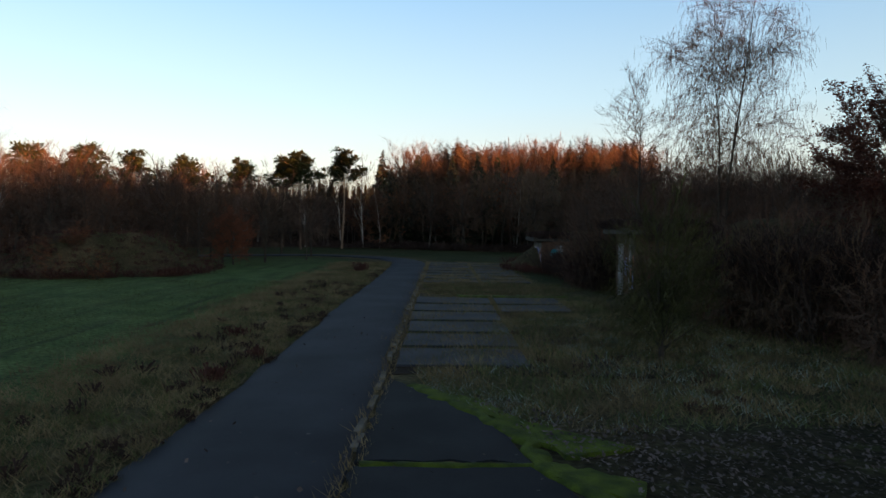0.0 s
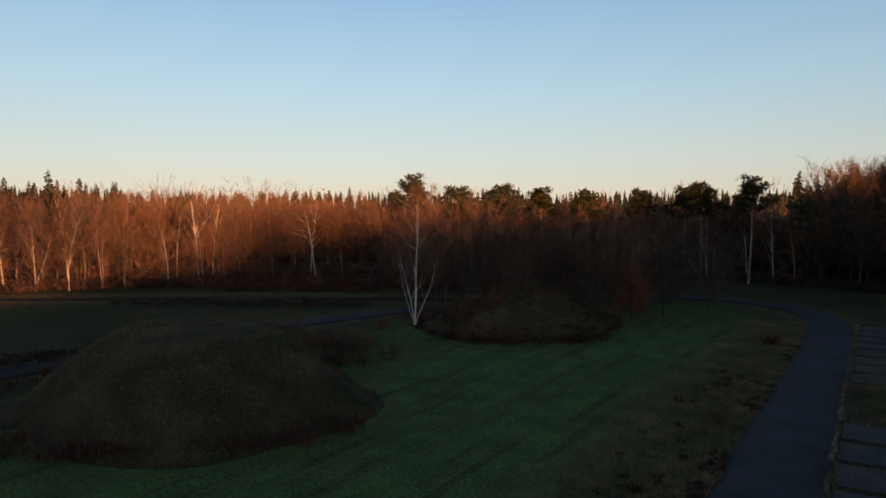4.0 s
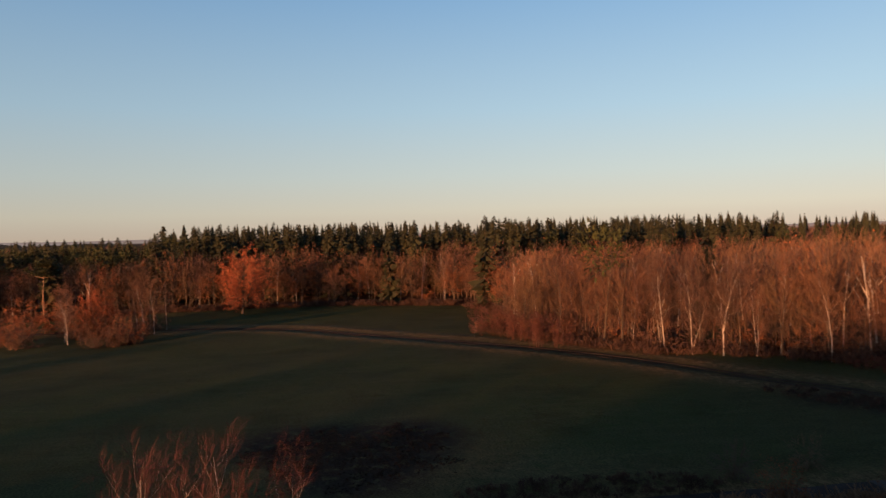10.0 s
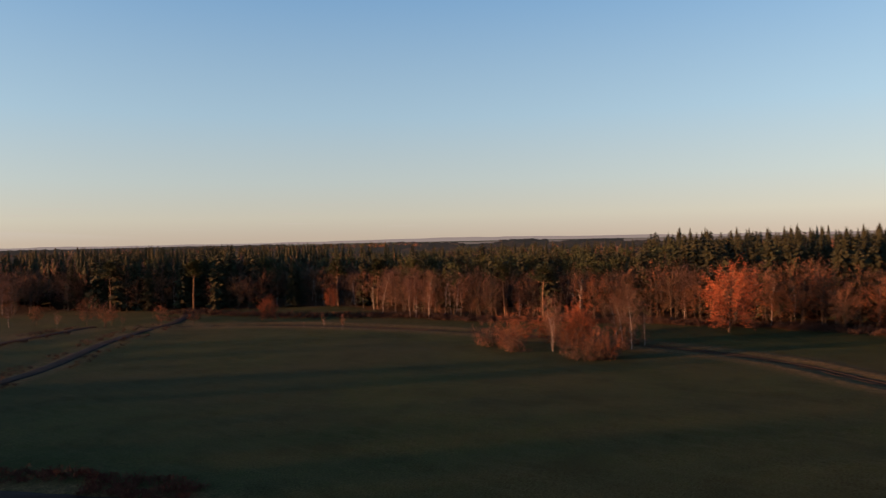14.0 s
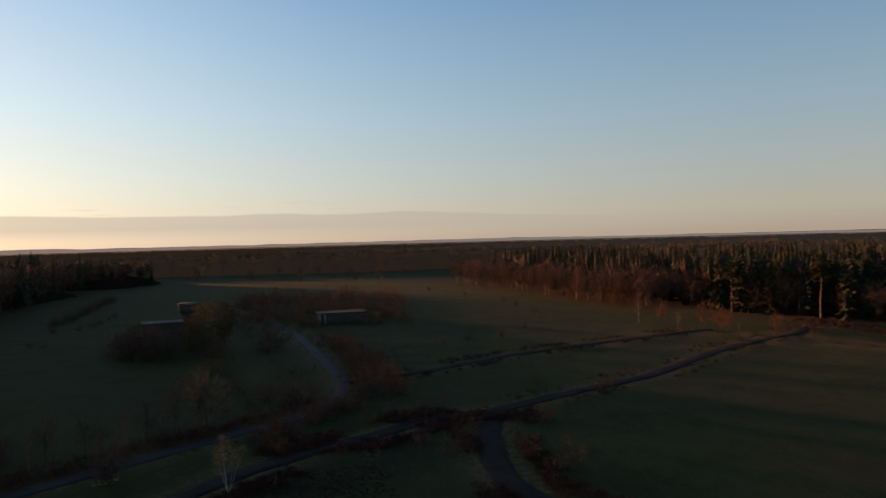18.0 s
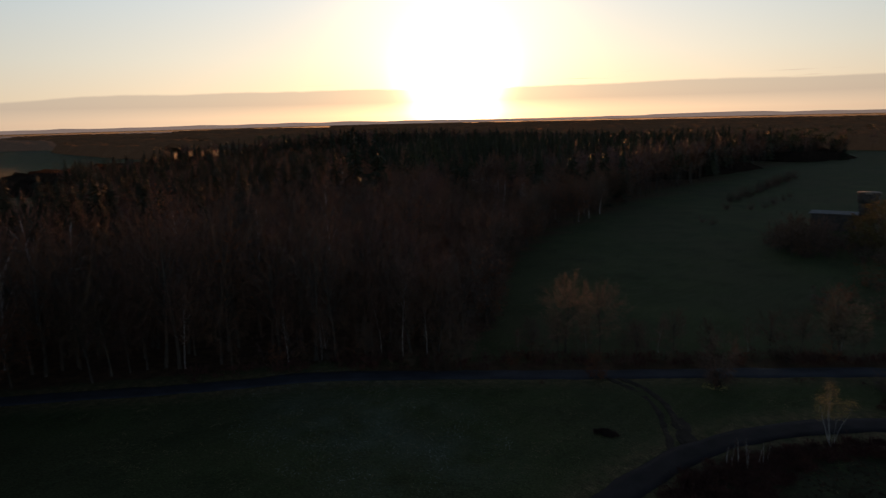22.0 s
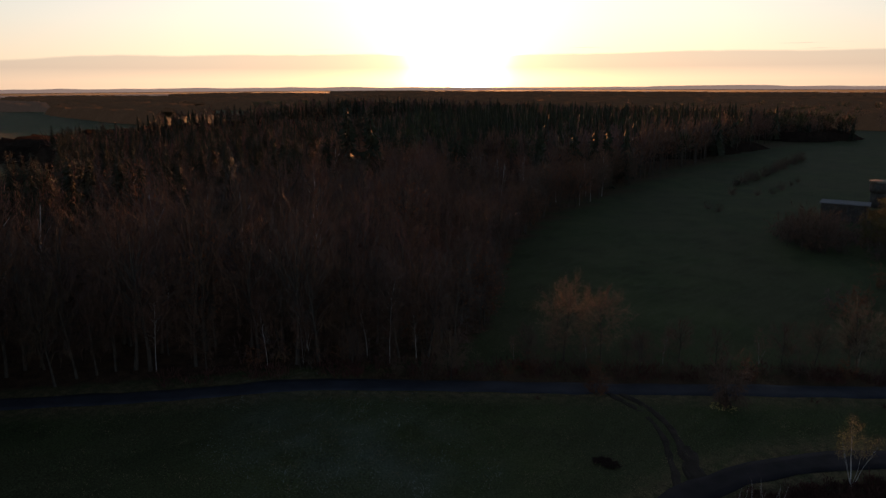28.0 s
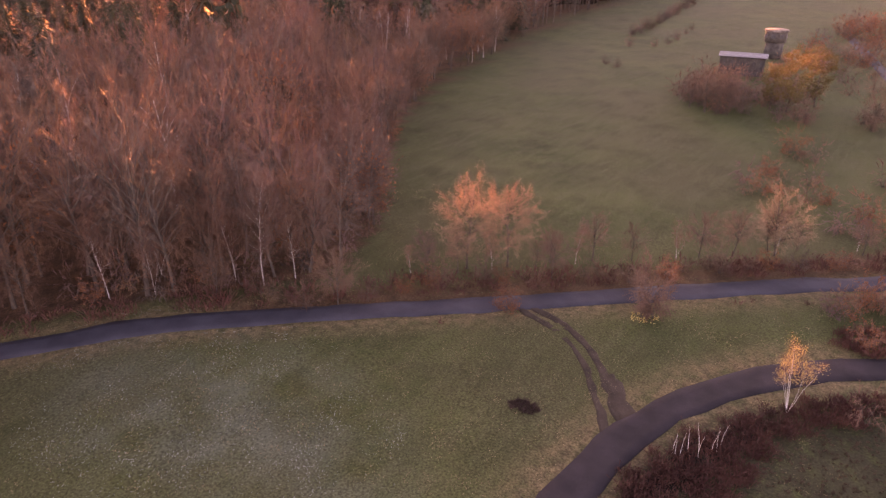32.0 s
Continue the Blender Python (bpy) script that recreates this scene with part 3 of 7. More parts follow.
def pine_tree(seed, h, limbs=21, start=0.68, spread=0.3, needles=64):
    rng = np.random.default_rng(seed)
    wood, crown = Geo(), Geo()
    pts, _ = bend(rng, (0, 0, -0.2), (0.02, 0.01, 1), h * 0.96, 7, 0.02, 0.03)
    wood.tube(pts, [h * 0.0125 * (1 - 0.12 * i) for i in range(7)], 7)
    for k in range(limbs):
        t = start + (0.99 - start) * (k + rng.random()) / limbs
        i = min(int(t * 6), 5)
        p = pts[i].lerp(pts[i + 1], t * 6 - i)
        az = k * 2.4 + rng.normal(0, 0.3)
        ln = h * spread * (1.05 - 0.75 * (t - start) / (1 - start)) * rng.uniform(0.5, 1.1)
        lp, d = bend(rng, p, (math.cos(az), math.sin(az), 0.2), ln, 4, 0.1, 0.12)
        wood.tube(lp, [h * 0.004, h * 0.003, h * 0.002, h * 0.001], 4)
        for j in range(4):
            c = lp[1].lerp(lp[3], (j + rng.random()) / 4) + Vector(rng.normal(0, 0.25, 3)) + Vector((0, 0, 0.15))
            size = h * 0.056 * rng.uniform(0.7, 1.3)
            for _ in range(needles):
                u = Vector(rng.normal(0, 1, 3)).normalized()
                u.z *= 0.55
                q = c + u * size * rng.uniform(0.25, 1.0)
                e = q + (u + Vector((0, 0, 0.35))).normalized() * size * 0.45
                sliver(crown, q, e, size * 0.14)
    return wood, crown


def thing_tree(name, kind, geos, bark, leaves, label, category="tree", group=""):
    """A tree as a thing: an Empty at its foot with the wood and the crown under it."""
    root = new(name)
    tagged(root, label, category, group)
    part("trunk", geos[0], bark, root, smooth=True)
    ob = new("crown", mesh_of("crown", geos[1], *(leaves if isinstance(leaves, tuple) else (leaves,))))
    ob.parent = root
    return root


def plant(root, x, y, scale=1.0, turn=0.0, z=0.0, first=False):
    m = pose(x, y, z, 0, 0, turn) @ Matrix.Scale(scale, 4)
    if first:
        root.matrix_basis = m
        return root
    ob = copy_thing(root, Matrix())
    ob.matrix_basis = m
    return ob


def forest(name, spots, kinds, label, mats):
    """One mesh of many trees that nobody could count: spots are rows of x, y, scale, turn, kind."""
    vs, fs, ms, k = [], [], [], 0
    for x, y, s, turn, which in spots:
        v, f, m = kinds[int(which)]
        c, q = math.cos(turn), math.sin(turn)
        w = v * s
        vs.append(np.stack([w[:, 0] * c - w[:, 1] * q + x, w[:, 0] * q + w[:, 1] * c + y, w[:, 2]], 1))
        fs.append(f + k)
        ms.append(np.where(m == 1, (1, 7, 8, 9, 7, 1)[int(abs(x * 13.7 + y * 7.3)) % 6], m))
        k += len(v)
    if not vs:
        return None
    me = mesh_from(name, np.concatenate(vs), np.concatenate(fs), mats, np.concatenate(ms))
    return tagged(new(name, me), label, "woodland", kind="stuff")


def joined(geos, wood_m, crown_ms):
    """Wood and crown of a tree as one array with the forest's material indices."""
    (v1, f1, m1), (v2, f2, m2) = geos[0].arrays(), geos[1].arrays()
    return np.concatenate([v1, v2]), np.concatenate([f1, f2 + len(v1)]), np.concatenate([m1 * 0 + wood_m, np.array(crown_ms, np.int32)[m2]])

# ---- plan: roads, tracks, woods ----
ROAD_A = smooth_line([(-3.0, -20), (-3.4, 0), (-3.4, 30), (-3.3, 62), (-4.2, 76), (-8.5, 84), (-16, 88), (-27, 84), (-37, 72), (-43, 58), (-46, 44), (-46.6, 28), (-46, 10), (-47, -12), (-48, -34), (-43, -50), (-38, -62), (-38.5, -78), (-42, -91)])
ROAD_C = smooth_line([(-3.0, -20), (-1.4, -34), (-0.9, -46), (-1.2, -53), (-2.6, -59), (-6.2, -66), (-10.6, -71.5), (-15, -75.2), (-24, -82), (-32, -88), (-42, -91.5)])
ROAD_M = smooth_line([(-42, -91.5), (-54, -99), (-73, -110), (-95, -129), (-112, -140.5), (-128, -150), (-150, -175)])
ROAD_W = smooth_line([(75, 12), (60, -11), (45.2, -31.6), (39.5, -41), (30.8, -50.2), (17.5, -63.2), (7.6, -73), (-4.9, -85.3), (-12.5, -92), (-18, -101), (-19.5, -116), (-13, -148), (-6, -177), (6, -215), (20, -260)])
ROAD_S = smooth_line([(-19.5, -116), (-35, -123), (-53, -135.5), (-83, -149.5), (-110, -160)])
TRACK = smooth_line([(-40, 72), (-56, 64.3), (-68, 57), (-79, 49), (-95, 38.5), (-110.5, 23), (-124, 6), (-134.5, -7), (-140.5, -26), (-143, -66), (-135.5, -112), (-117, -145)])
SPUR = smooth_line([(15.4, -66.6), (13.6, -65.4), (8.6, -63.9), (4.8, -61.2), (2.1, -57.8), (0.2, -55.4), (-1.0, -53.5)], 1.0)


def ribbon(name, line, width, mat, label, category, z=0.03, jag=0.12, seed=1, camber=0.02):
    """A road: a crowned band along a line, with uneven edges and sides that go into the ground."""
    rng = np.random.default_rng(seed)
    line = np.array(line)
    d = np.gradient(line, axis=0)
    d /= np.linalg.norm(d, axis=1)[:, None]
    side = np.stack([-d[:, 1], d[:, 0]], 1)
    rows = []
    for i, (p, s) in enumerate(zip(line, side)):
        a, b = width / 2 + rng.normal(0, jag), width / 2 + rng.normal(0, jag)
        rows.append([(*(p + s * o), h) for o, h in ((a + 0.12, z - 0.16), (a, z), (a * 0.5, z + camber * 0.7), (0, z + camber), (-b * 0.5, z + camber * 0.7), (-b, z), (-b - 0.12, z - 0.16))])
    v = np.array(rows).reshape(-1, 3)
    n, f = 7, []
    for i in range(len(line) - 1):
        for j in range(n - 1):
            q = i * n + j
            f += [(q, q + n, q + n + 1), (q, q + n + 1, q + 1)]
    ob = new(name, mesh_from(name, v, f, [mat], None, True))
    return tagged(ob, label, category, kind="structure")


def grid_axis(lo, hi, fine, step):
    """Coordinates that are dense between lo and hi and spread out to the horizon."""
    mid = list(np.arange(lo, hi + step, step))
    out, x, s = [], hi, step
    while x < 4600:
        s *= 1.22
        x += s
        out.append(x)
    neg, x, s = [], lo, step
    while x > -4600:
        s *= 1.22
        x -= s
        neg.append(x)
    return np.array(neg[::-1] + mid + out)


def hills(x, y):
    """The ground's height: level near the roads, with slight swells."""
    return 0.05 * np.sin(x * 0.21) * np.sin(y * 0.17 + 1) + 0.03 * np.sin(x * 0.9 + y * 0.7)


def build_ground():
    xs, ys = grid_axis(-150, 60, 1, 1.3), grid_axis(-110, 100, 1, 1.3)
    gx, gy = np.meshgrid(xs, ys)
    near = (np.abs(gx) < 200) & (np.abs(gy) < 260)
    road = np.full(gx.shape, 1e9)
    for line, w in ((ROAD_A, 1.7), (ROAD_C, 1.5), (ROAD_M, 1.3), (ROAD_W, 1.4), (ROAD_S, 1.2)):
        road = np.minimum(road, away(gx, gy, line[::3] + line[-1:]) - w)
    track = away(gx, gy, TRACK[::3] + TRACK[-1:])
    z = np.where(near, hills(gx, gy) * np.clip(road / 4, 0, 1), 0) - 0.06 * (road < 0.6)
    z = z - 0.14 * np.exp(-((track) / 1.6) ** 2) + 0.12 * np.exp(-((track - 4) / 1.5) ** 2)
    dry = np.clip(1.15 - road / 3.2, 0, 1) * (road > -0.3)
    dry = np.maximum(dry, np.exp(-((track - 3.5) / 2.6) ** 2))
    dry = np.maximum(dry, 0.9 * np.clip(1 - away(gx, gy, [(3, 14), (6, 24), (5, 42)]) / 7, 0, 1))
    dry = np.maximum(dry, 0.55 * np.clip(1 - away(gx, gy, [(-60, -2), (-56, 12), (-50, 24)]) / 9, 0, 1))
    dry = np.maximum(dry, 0.12 * np.clip(1.5 - np.hypot((gx - 14) / 30, (gy + 40) / 24), 0, 1))
    soil = 0.5 * np.exp(-(track / 1.5) ** 2)
    soil = np.maximum(soil, 1.0 * np.clip(2.2 - away(gx, gy, [(-64, 0), (-64, 9), (-56, 5)]) / 3, 0, 1))
    soil = np.maximum(soil, 0.8 * np.clip(1.4 - away(gx, gy, [(-68, 50), (-60, 58), (-52, 62)]) / 3.5, 0, 1))
    soil = np.maximum(soil, np.clip(1.3 - away(gx, gy, [(-4.5, -50), (-6, -56), (-8.5, -61.5)]) / 2.2, 0, 1))
    soil = np.maximum(soil, 0.62 * np.clip(1.5 - away(gx, gy, [(-11, -51), (-13, -60), (-19, -68), (-26, -72)]) / 5, 0, 1))
    soil = np.maximum(soil, 0.75 * np.clip(1.4 - away(gx, gy, [(4, 11.6), (9, 12.5), (18, 11)]) / 3, 0, 1))
    soil = np.maximum(soil, 0.5 * np.clip(1.4 - away(gx, gy, [(8, 19), (16, 20)]) / 5, 0, 1))
    litter = np.zeros(gx.shape)
    for poly in WOODS.values():
        litter = np.maximum(litter, inside_all(gx, gy, poly))
    litter = np.maximum(litter, 0.9 * np.clip(1.5 - away(gx + 2.6 * 0.73, gy + 2.6 * 0.69 * 0 + 2.2, [(36, -47), (-16, -101)]) / 2.2, 0, 1))
    frost = np.clip(1.3 - np.hypot((gx - 24) / 16, (gy + 38) / 9), 0, 1)
    frost = np.maximum(frost, 0.7 * np.clip(1.2 - np.hypot((gx - 5) / 6, (gy - 19) / 6), 0, 1))
    lush = np.clip(1.25 - np.hypot((gx + 21) / 22, (gy - 38) / 50) ** 2, 0, 1) * np.clip((road - 2.4) / 2, 0, 1) * (gx > -46) * (gx < -4)
    ny, nx = gx.shape
    idx = np.arange(nx * ny).reshape(ny, nx)
    a, b, c, d = idx[:-1, :-1].ravel(), idx[:-1, 1:].ravel(), idx[1:, 1:].ravel(), idx[1:, :-1].ravel()
    f = np.concatenate([np.stack([a, b, c], 1), np.stack([a, c, d], 1)])
    me = mesh_from("ground", np.stack([gx.ravel(), gy.ravel(), z.ravel()], 1), f, [M_GROUND], None, True)
    for key, val in (("dry", dry), ("soil", soil), ("frost", frost), ("litter", litter), ("lush", lush)):
        me.attributes.new(key, "FLOAT", "POINT").data.foreach_set("value", np.asarray(val, np.float32).ravel())
    return tagged(new("ground", me), "short green meadow grass with straw-coloured verges", "meadow", kind="structure")


# outlines of the woods
WOODS = {
    "north": [(-86, 63), (-80, 83), (-68, 92), (-56, 99), (-42, 107), (-26, 113), (-8, 113), (4, 106), (20, 100), (36, 132), (60, 330), (-200, 420), (-420, 420), (-360, 230), (-180, 120), (-110, 62), (-96, 52)],
    "northwest": [(-97, 45), (-110, 34), (-121, 27), (-128, 32), (-146, 34), (-165, 30), (-173, 8), (-176, -10), (-174, -40), (-300, -80), (-460, 0), (-460, 260), (-360, 230), (-180, 120)],
    "west": [(-174, -40), (-164, -75), (-161, -93), (-163, -108), (-173, -125), (-172, -142), (-152, -162), (-220, -190), (-400, -240), (-600, -200), (-460, 0), (-300, -80)],
    "south": [(-152, -162), (-136, -186), (-126, -207), (-113, -212), (-101, -245), (-93, -290), (-81, -322), (-75, -343), (-73, -385), (-130, -420), (-330, -420), (-360, -240), (-220, -190)],
    "sunside": [(47, -38), (40, -49), (33, -58), (37, -70), (52, -88), (66, -108), (78, -130), (102, -217), (127, -353), (135, -410), (300, -400), (345, -230), (308, -84), (165, -55), (138, -15), (80, 14), (62, -14)],
    "northeast": [(20, 101), (36, 132), (60, 300), (150, 260), (90, 120), (44, 72), (30, 76)],
    "east": [(29, 8), (34, 2), (46, 0), (62, -6), (80, 16), (140, 30), (140, 112), (110, 112), (62, 78), (36, 42)],
}

build_ground()
TURN = next(i for i, p in enumerate(ROAD_A) if p[0] < -44 and p[1] < 40)
ribbon("road", ROAD_A[TURN:], 3.0, M_LANE, "overgrown dark lane past the earth mound", "road", 0.025, seed=12)
ribbon("road", ROAD_A[:TURN + 1], 3.45, M_ASPHALT, "worn dark asphalt service road between grass verges", "road", seed=2)
BEND = next(i for i, p in enumerate(ROAD_C) if p[0] < -15)
ribbon("road", ROAD_C[BEND:], 2.6, M_LANE, "overgrown end of the curving lane", "road", 0.04, seed=13)
ribbon("road", ROAD_C[:BEND + 1], 2.8, M_LANE, "curving dark asphalt lane through the meadow", "road", 0.045, seed=3)
ribbon("road", ROAD_M, 2.6, M_LANE, "dark asphalt lane to the woods", "road", 0.05, seed=4)
ribbon("road", ROAD_W, 2.7, M_ASPHALT, "straight asphalt lane along the wood's edge", "road", 0.04, seed=5)
ribbon("road", ROAD_S, 2.4, M_LANE, "narrow asphalt lane across the meadow", "road", 0.055, seed=6)
M_SOIL = shade("track_soil", (0.028, 0.022, 0.018), (0.055, 0.042, 0.032), 0.8, 0.95, 0.3, 0.03, 14, spec=0.1)
sp = np.array(SPUR)
sd = np.gradient(sp, axis=0)
sd /= np.linalg.norm(sd, axis=1)[:, None]
for k, off in enumerate((-0.62, 0.62)):
    ribbon("wheel_track", [tuple(p) for p in sp + np.stack([-sd[:, 1], sd[:, 0]], 1) * off], 0.66, M_SOIL, "muddy wheel rut worn through the grass", "track", 0.035, 0.1, 7 + k, 0.0)
ribbon("wheel_track", smooth_line([(2.9, -60.4), (1.6, -59.1), (0.2, -57.4), (-0.9, -56.3)], 0.6), 1.25, M_SOIL, "muddy end of the wheel ruts at the lane", "track", 0.042, 0.12, 9, 0.0)
for k, off in enumerate((-0.8, 0.8)):
    tp = np.array(TRACK)
    td = np.gradient(tp, axis=0)
    td /= np.linalg.norm(td, axis=1)[:, None]
    ribbon("wheel_track", [(*p,) for p in tp + np.stack([-td[:, 1], td[:, 0]], 1) * off], 0.8, M_SOIL, "dark rutted farm track along the field", "track", -0.05, 0.12, 17 + k, 0.0)


def mound_height(x, y, cx, cy, rx, ry, h, seed, flat=0.35):
    """The turf's height over a place on an earth mound."""
    w = math.atan2((y - cy) / ry, (x - cx) / rx)
    wob = 1 + 0.07 * math.sin(2 * w + seed) + 0.05 * math.sin(5 * w + seed * 2)
    u = math.hypot((x - cx) / rx, (y - cy) / ry) / wob
    s = min(max((u - flat) / (1 - flat), 0), 1)
    return h * (0.5 + 0.5 * math.cos(math.pi * s))


def mound(name, cx, cy, rx, ry, h, seed, label, turn=0.0, flat=0.35, mat=None):
    """An earth-covered shelter: a turf dome with slumped, uneven sides."""
    rng = np.random.default_rng(seed)
    nr, na = 22, 64
    v, f = [(0, 0, h)], []
    for i in range(1, nr + 1):
        u = i / nr * 1.08
        for j in range(na):
            w = 6.28318 * j / na
            wob = 1 + 0.07 * math.sin(2 * w + seed) + 0.05 * math.sin(5 * w + seed * 2)
            x, y = rx * u * wob * math.cos(w), ry * u * wob * math.sin(w)
            s = min(max((u - flat) / (1 - flat), 0), 1.08)
            z = h * (0.5 + 0.5 * math.cos(math.pi * min(s, 1))) if s < 1 else -0.3 * (s - 1) / 0.08
            z += (0.12 * noise.noise(Vector((x * 0.7, y * 0.7, seed))) + 0.22 * noise.noise(Vector((x * 0.25, y * 0.25, seed)))) * (1 if s < 0.95 else 0.2)
            v.append((x, y, z))
    for j in range(na):
        f.append((0, 1 + j, 1 + (j + 1) % na))
    for i in range(nr - 1):
        for j in range(na):
            a, b = 1 + i * na + j, 1 + i * na + (j + 1) % na
            f += [(a, a + na, b + na), (a, b + na, b)]
    ob = new(name, mesh_from(name, v, f, [mat or M_MOUND], None, True))
    ob.matrix_basis = pose(cx, cy, 0, 0, 0, turn)
    return tagged(ob, label, "earth mound", kind="structure")


mound("earth_mound", -32, 25.5, 11.0, 10.0, 3.75, 3, "grass-covered earth mound over an old shelter")
mound("earth_mound", -27.8, 57, 9.5, 9.0, 3.0, 5, "brown grassy earth mound beside a birch")
mound("earth_mound", 20.5, 36, 11.5, 12, 4.6, 8, "earth bank overgrown with dark brambles behind the bunker")
mound("earth_mound", 14.5, 66, 8.5, 10, 3.4, 9, "grassy earth bank beside the far bunker")

# ---- tree kinds ----
K = {}
FANS = ([(20, 0.03, 1.0)], [(80, 0.05, 1.0), (250, 0.15, 0.76)], [(140, 0.09, 1.0)], [(200, 0.04, 1.0), (30, 0.1, 0.86)])
K["birch"] = [bare_tree(100 + i, 12.5, 0.27, 0.26, 22, 7, 19, len(FANS[i]), 0.12, 0.07, 0.0058, up=0.12, fine=1.05, steep=(0.7, 1.8), fan=FANS[i]) for i in range(4)]
K["bare"] = [crown_tree(200 + i, 12.5, (0.34, 0.29, 0.38, 0.31)[i], (0.1, 0.16, 0.06, 0.12)[i]) for i in range(4)]
K["fine_bare"] = [crown_tree(230 + i, 12.5, (0.33, 0.29)[i], (0.2, 0.27)[i], 26, 7, 26, 0.0135) for i in range(2)]
K["oak"] = [crown_tree(300 + i, 12, 0.36, 0.16, 24, 6, 9, 0.03, 0.014, 1, 0.24) for i in range(2)]
K["red_oak"] = [crown_tree(320, 13.5, 0.42, 0.05, 34, 8, 10, 0.03, 0.015, 4, 0.22)]
K["spruce"] = [spruce_tree(400 + i, 20, 36, 10, (0.18, 0.165, 0.2)[i]) for i in range(3)]
K["lit_spruce"] = [spruce_tree(420 + i, 20, 34, 9, 0.2) for i in range(2)]
K["pine"] = [pine_tree(500 + i, 15.5) for i in range(3)]
K["shrub"] = [crown_tree(600 + i, 3.2, (0.5, 0.62, 0.42)[i], 0.0, 20, 5, 12, 0.015, 0.01, 0, 0, 0.12, True) for i in range(3)]
K["rust_shrub"] = [crown_tree(620 + i, 4.2, 0.48, 0.02, 18, 5, 8, 0.012, 0.01, 2, 0.13, 0.11, True) for i in range(2)]
LOOKS = {
    "birch": ("birch_tree", M_BIRCH, M_BTWIG, "bare white-barked birch with fine reddish twigs", "tree", "birches at the wood's edge"),
    "bare": ("bare_tree", M_BARK, M_TWIG, "leafless brown deciduous tree at the wood's edge", "tree", "bare trees at the wood's edge"),
    "fine_bare": ("bare_tree", M_BARK, M_TWIG, "leafless fine-twigged tree at the wood's edge by the lane", "tree", "bare trees by the lane"),
    "oak": ("oak_tree", M_BARK, (M_TWIG, M_RUST), "oak still holding some rust-brown leaves", "tree", "oaks at the wood's edge"),
    "red_oak": ("oak_tree", M_BARK, (M_TWIG, M_REDLEAF), "round oak in full rust-red autumn leaf", "tree", ""),
    "spruce": ("spruce_tree", M_BARK, M_SPRUCE, "tall dark green spruce", "tree", "spruces"),
    # spruces, not larches: the sun's orange is painted into their needle colour
    "lit_spruce": ("larch_tree", M_BARK, M_LIT_SPRUCE, "tall spruce, its sunlit tone painted into copper-brown needles", "tree", "larches beyond the road's end"),
    "pine": ("pine_tree", M_PINEBARK, M_PINE, "tall pine with a bare reddish trunk and a flat green crown", "tree", "tall pines"),
    "shrub": ("shrub", M_BARK, M_TWIG, "leafless many-stemmed brown shrub", "shrub", "bare shrubs"),
    "rust_shrub": ("shrub", M_BARK, (M_TWIG, M_RUST), "shrub with rust-brown leaves", "shrub", "rusty shrubs"),
}
HEIGHT = {"birch": 12.5, "bare": 12.5, "fine_bare": 12.5, "oak": 12.0, "red_oak": 13.5, "spruce": 20.0, "lit_spruce": 20.0, "pine": 15.5, "shrub": 3.2, "rust_shrub": 4.2}
ROOTS, LOOSE = {}, []


def loose(kind, x, y, h, turn=0.0):
    """Notes one bush of the scrub that is joined further down."""
    LOOSE.append((x, y, h / 3.2, math.radians(turn), 2 * (kind == "rust_shrub") + int(abs(x * 7 + y)) % 2))


def tree(kind, x, y, h, turn=0.0, which=0, z=0.0, label=""):
    """Plants one tree of a kind as a thing, at a height in metres."""
    which %= len(K[kind])
    scale = h / HEIGHT[kind]
    if (kind, which) not in ROOTS:
        name, bark, leaves, text, cat, group = LOOKS[kind]
        ROOTS[kind, which] = thing_tree(name, kind, K[kind][which], bark, leaves, text, cat, group)
        ob = plant(ROOTS[kind, which], x, y, scale, turn, z, True)
    else:
        ob = plant(ROOTS[kind, which], x, y, scale, turn, z)
    if label:
        ob["label"] = label
    return ob


def along(line, gap, depth, kinds, weights, heights, seed, far=False):
    """Plants trees as things along a wood's edge."""
    rng = np.random.default_rng(seed)
    line = [np.array(p, float) for p in line]
    for a, b in zip(line, line[1:]):
        n = max(1, int(np.linalg.norm(b - a) / gap))
        d = (b - a) / np.linalg.norm(b - a)
        for i in range(n):
            p = a + (b - a) * (i + rng.random()) / n + np.array([-d[1], d[0]]) * rng.uniform(min(0, depth), max(0, depth))
            kind = kinds[int(rng.choice(len(kinds), p=weights))]
            lo, hi = heights[kind]
            if far and "shrub" in kind:
                loose(kind, p[0], p[1], rng.uniform(lo, hi), rng.uniform(0, 360))
            else:
                tree(kind, p[0], p[1], rng.uniform(lo, hi), rng.uniform(0, 360), int(rng.integers(9)))


# single trees that stand out
birch_a = thing_tree("birch_tree", "birch", bare_tree(11, 13, 0.24, 0.24, 48, 8, 14, 5, 0.1, 0.0, 0.0112, fine=0.75, up=0.11, steep=(0.6, 1.9), fan=[(100, 0.0, 1.0), (140, 0.46, 0.6), (325, 0.36, 0.64), (10, 0.08, 0.9), (200, 0.14, 0.7)]), M_WHITE, M_BTWIG, "many-stemmed white birch, leafless, on the mound's flank", "tree")
plant(birch_a, -34.3, 50.2, 1.0, 40, 0.6, True)
oak_w = thing_tree("oak_tree", "oak", bare_tree(23, 13, 0.34, 0.45, 15, 6, 7, 1, 0.0, 0.03, 0.012, up=0.12, fine=1.3), M_BIRCH, M_TWIG, "pale dead oak with crooked bare limbs", "tree")
tree("bare", -26.5, 53.8, 4.6, 15, 1, 2.6, label="small dense-twigged bush tree on top of the mound")
plant(oak_w, -74.5, 81.5, 1.0, 20, 0, True)
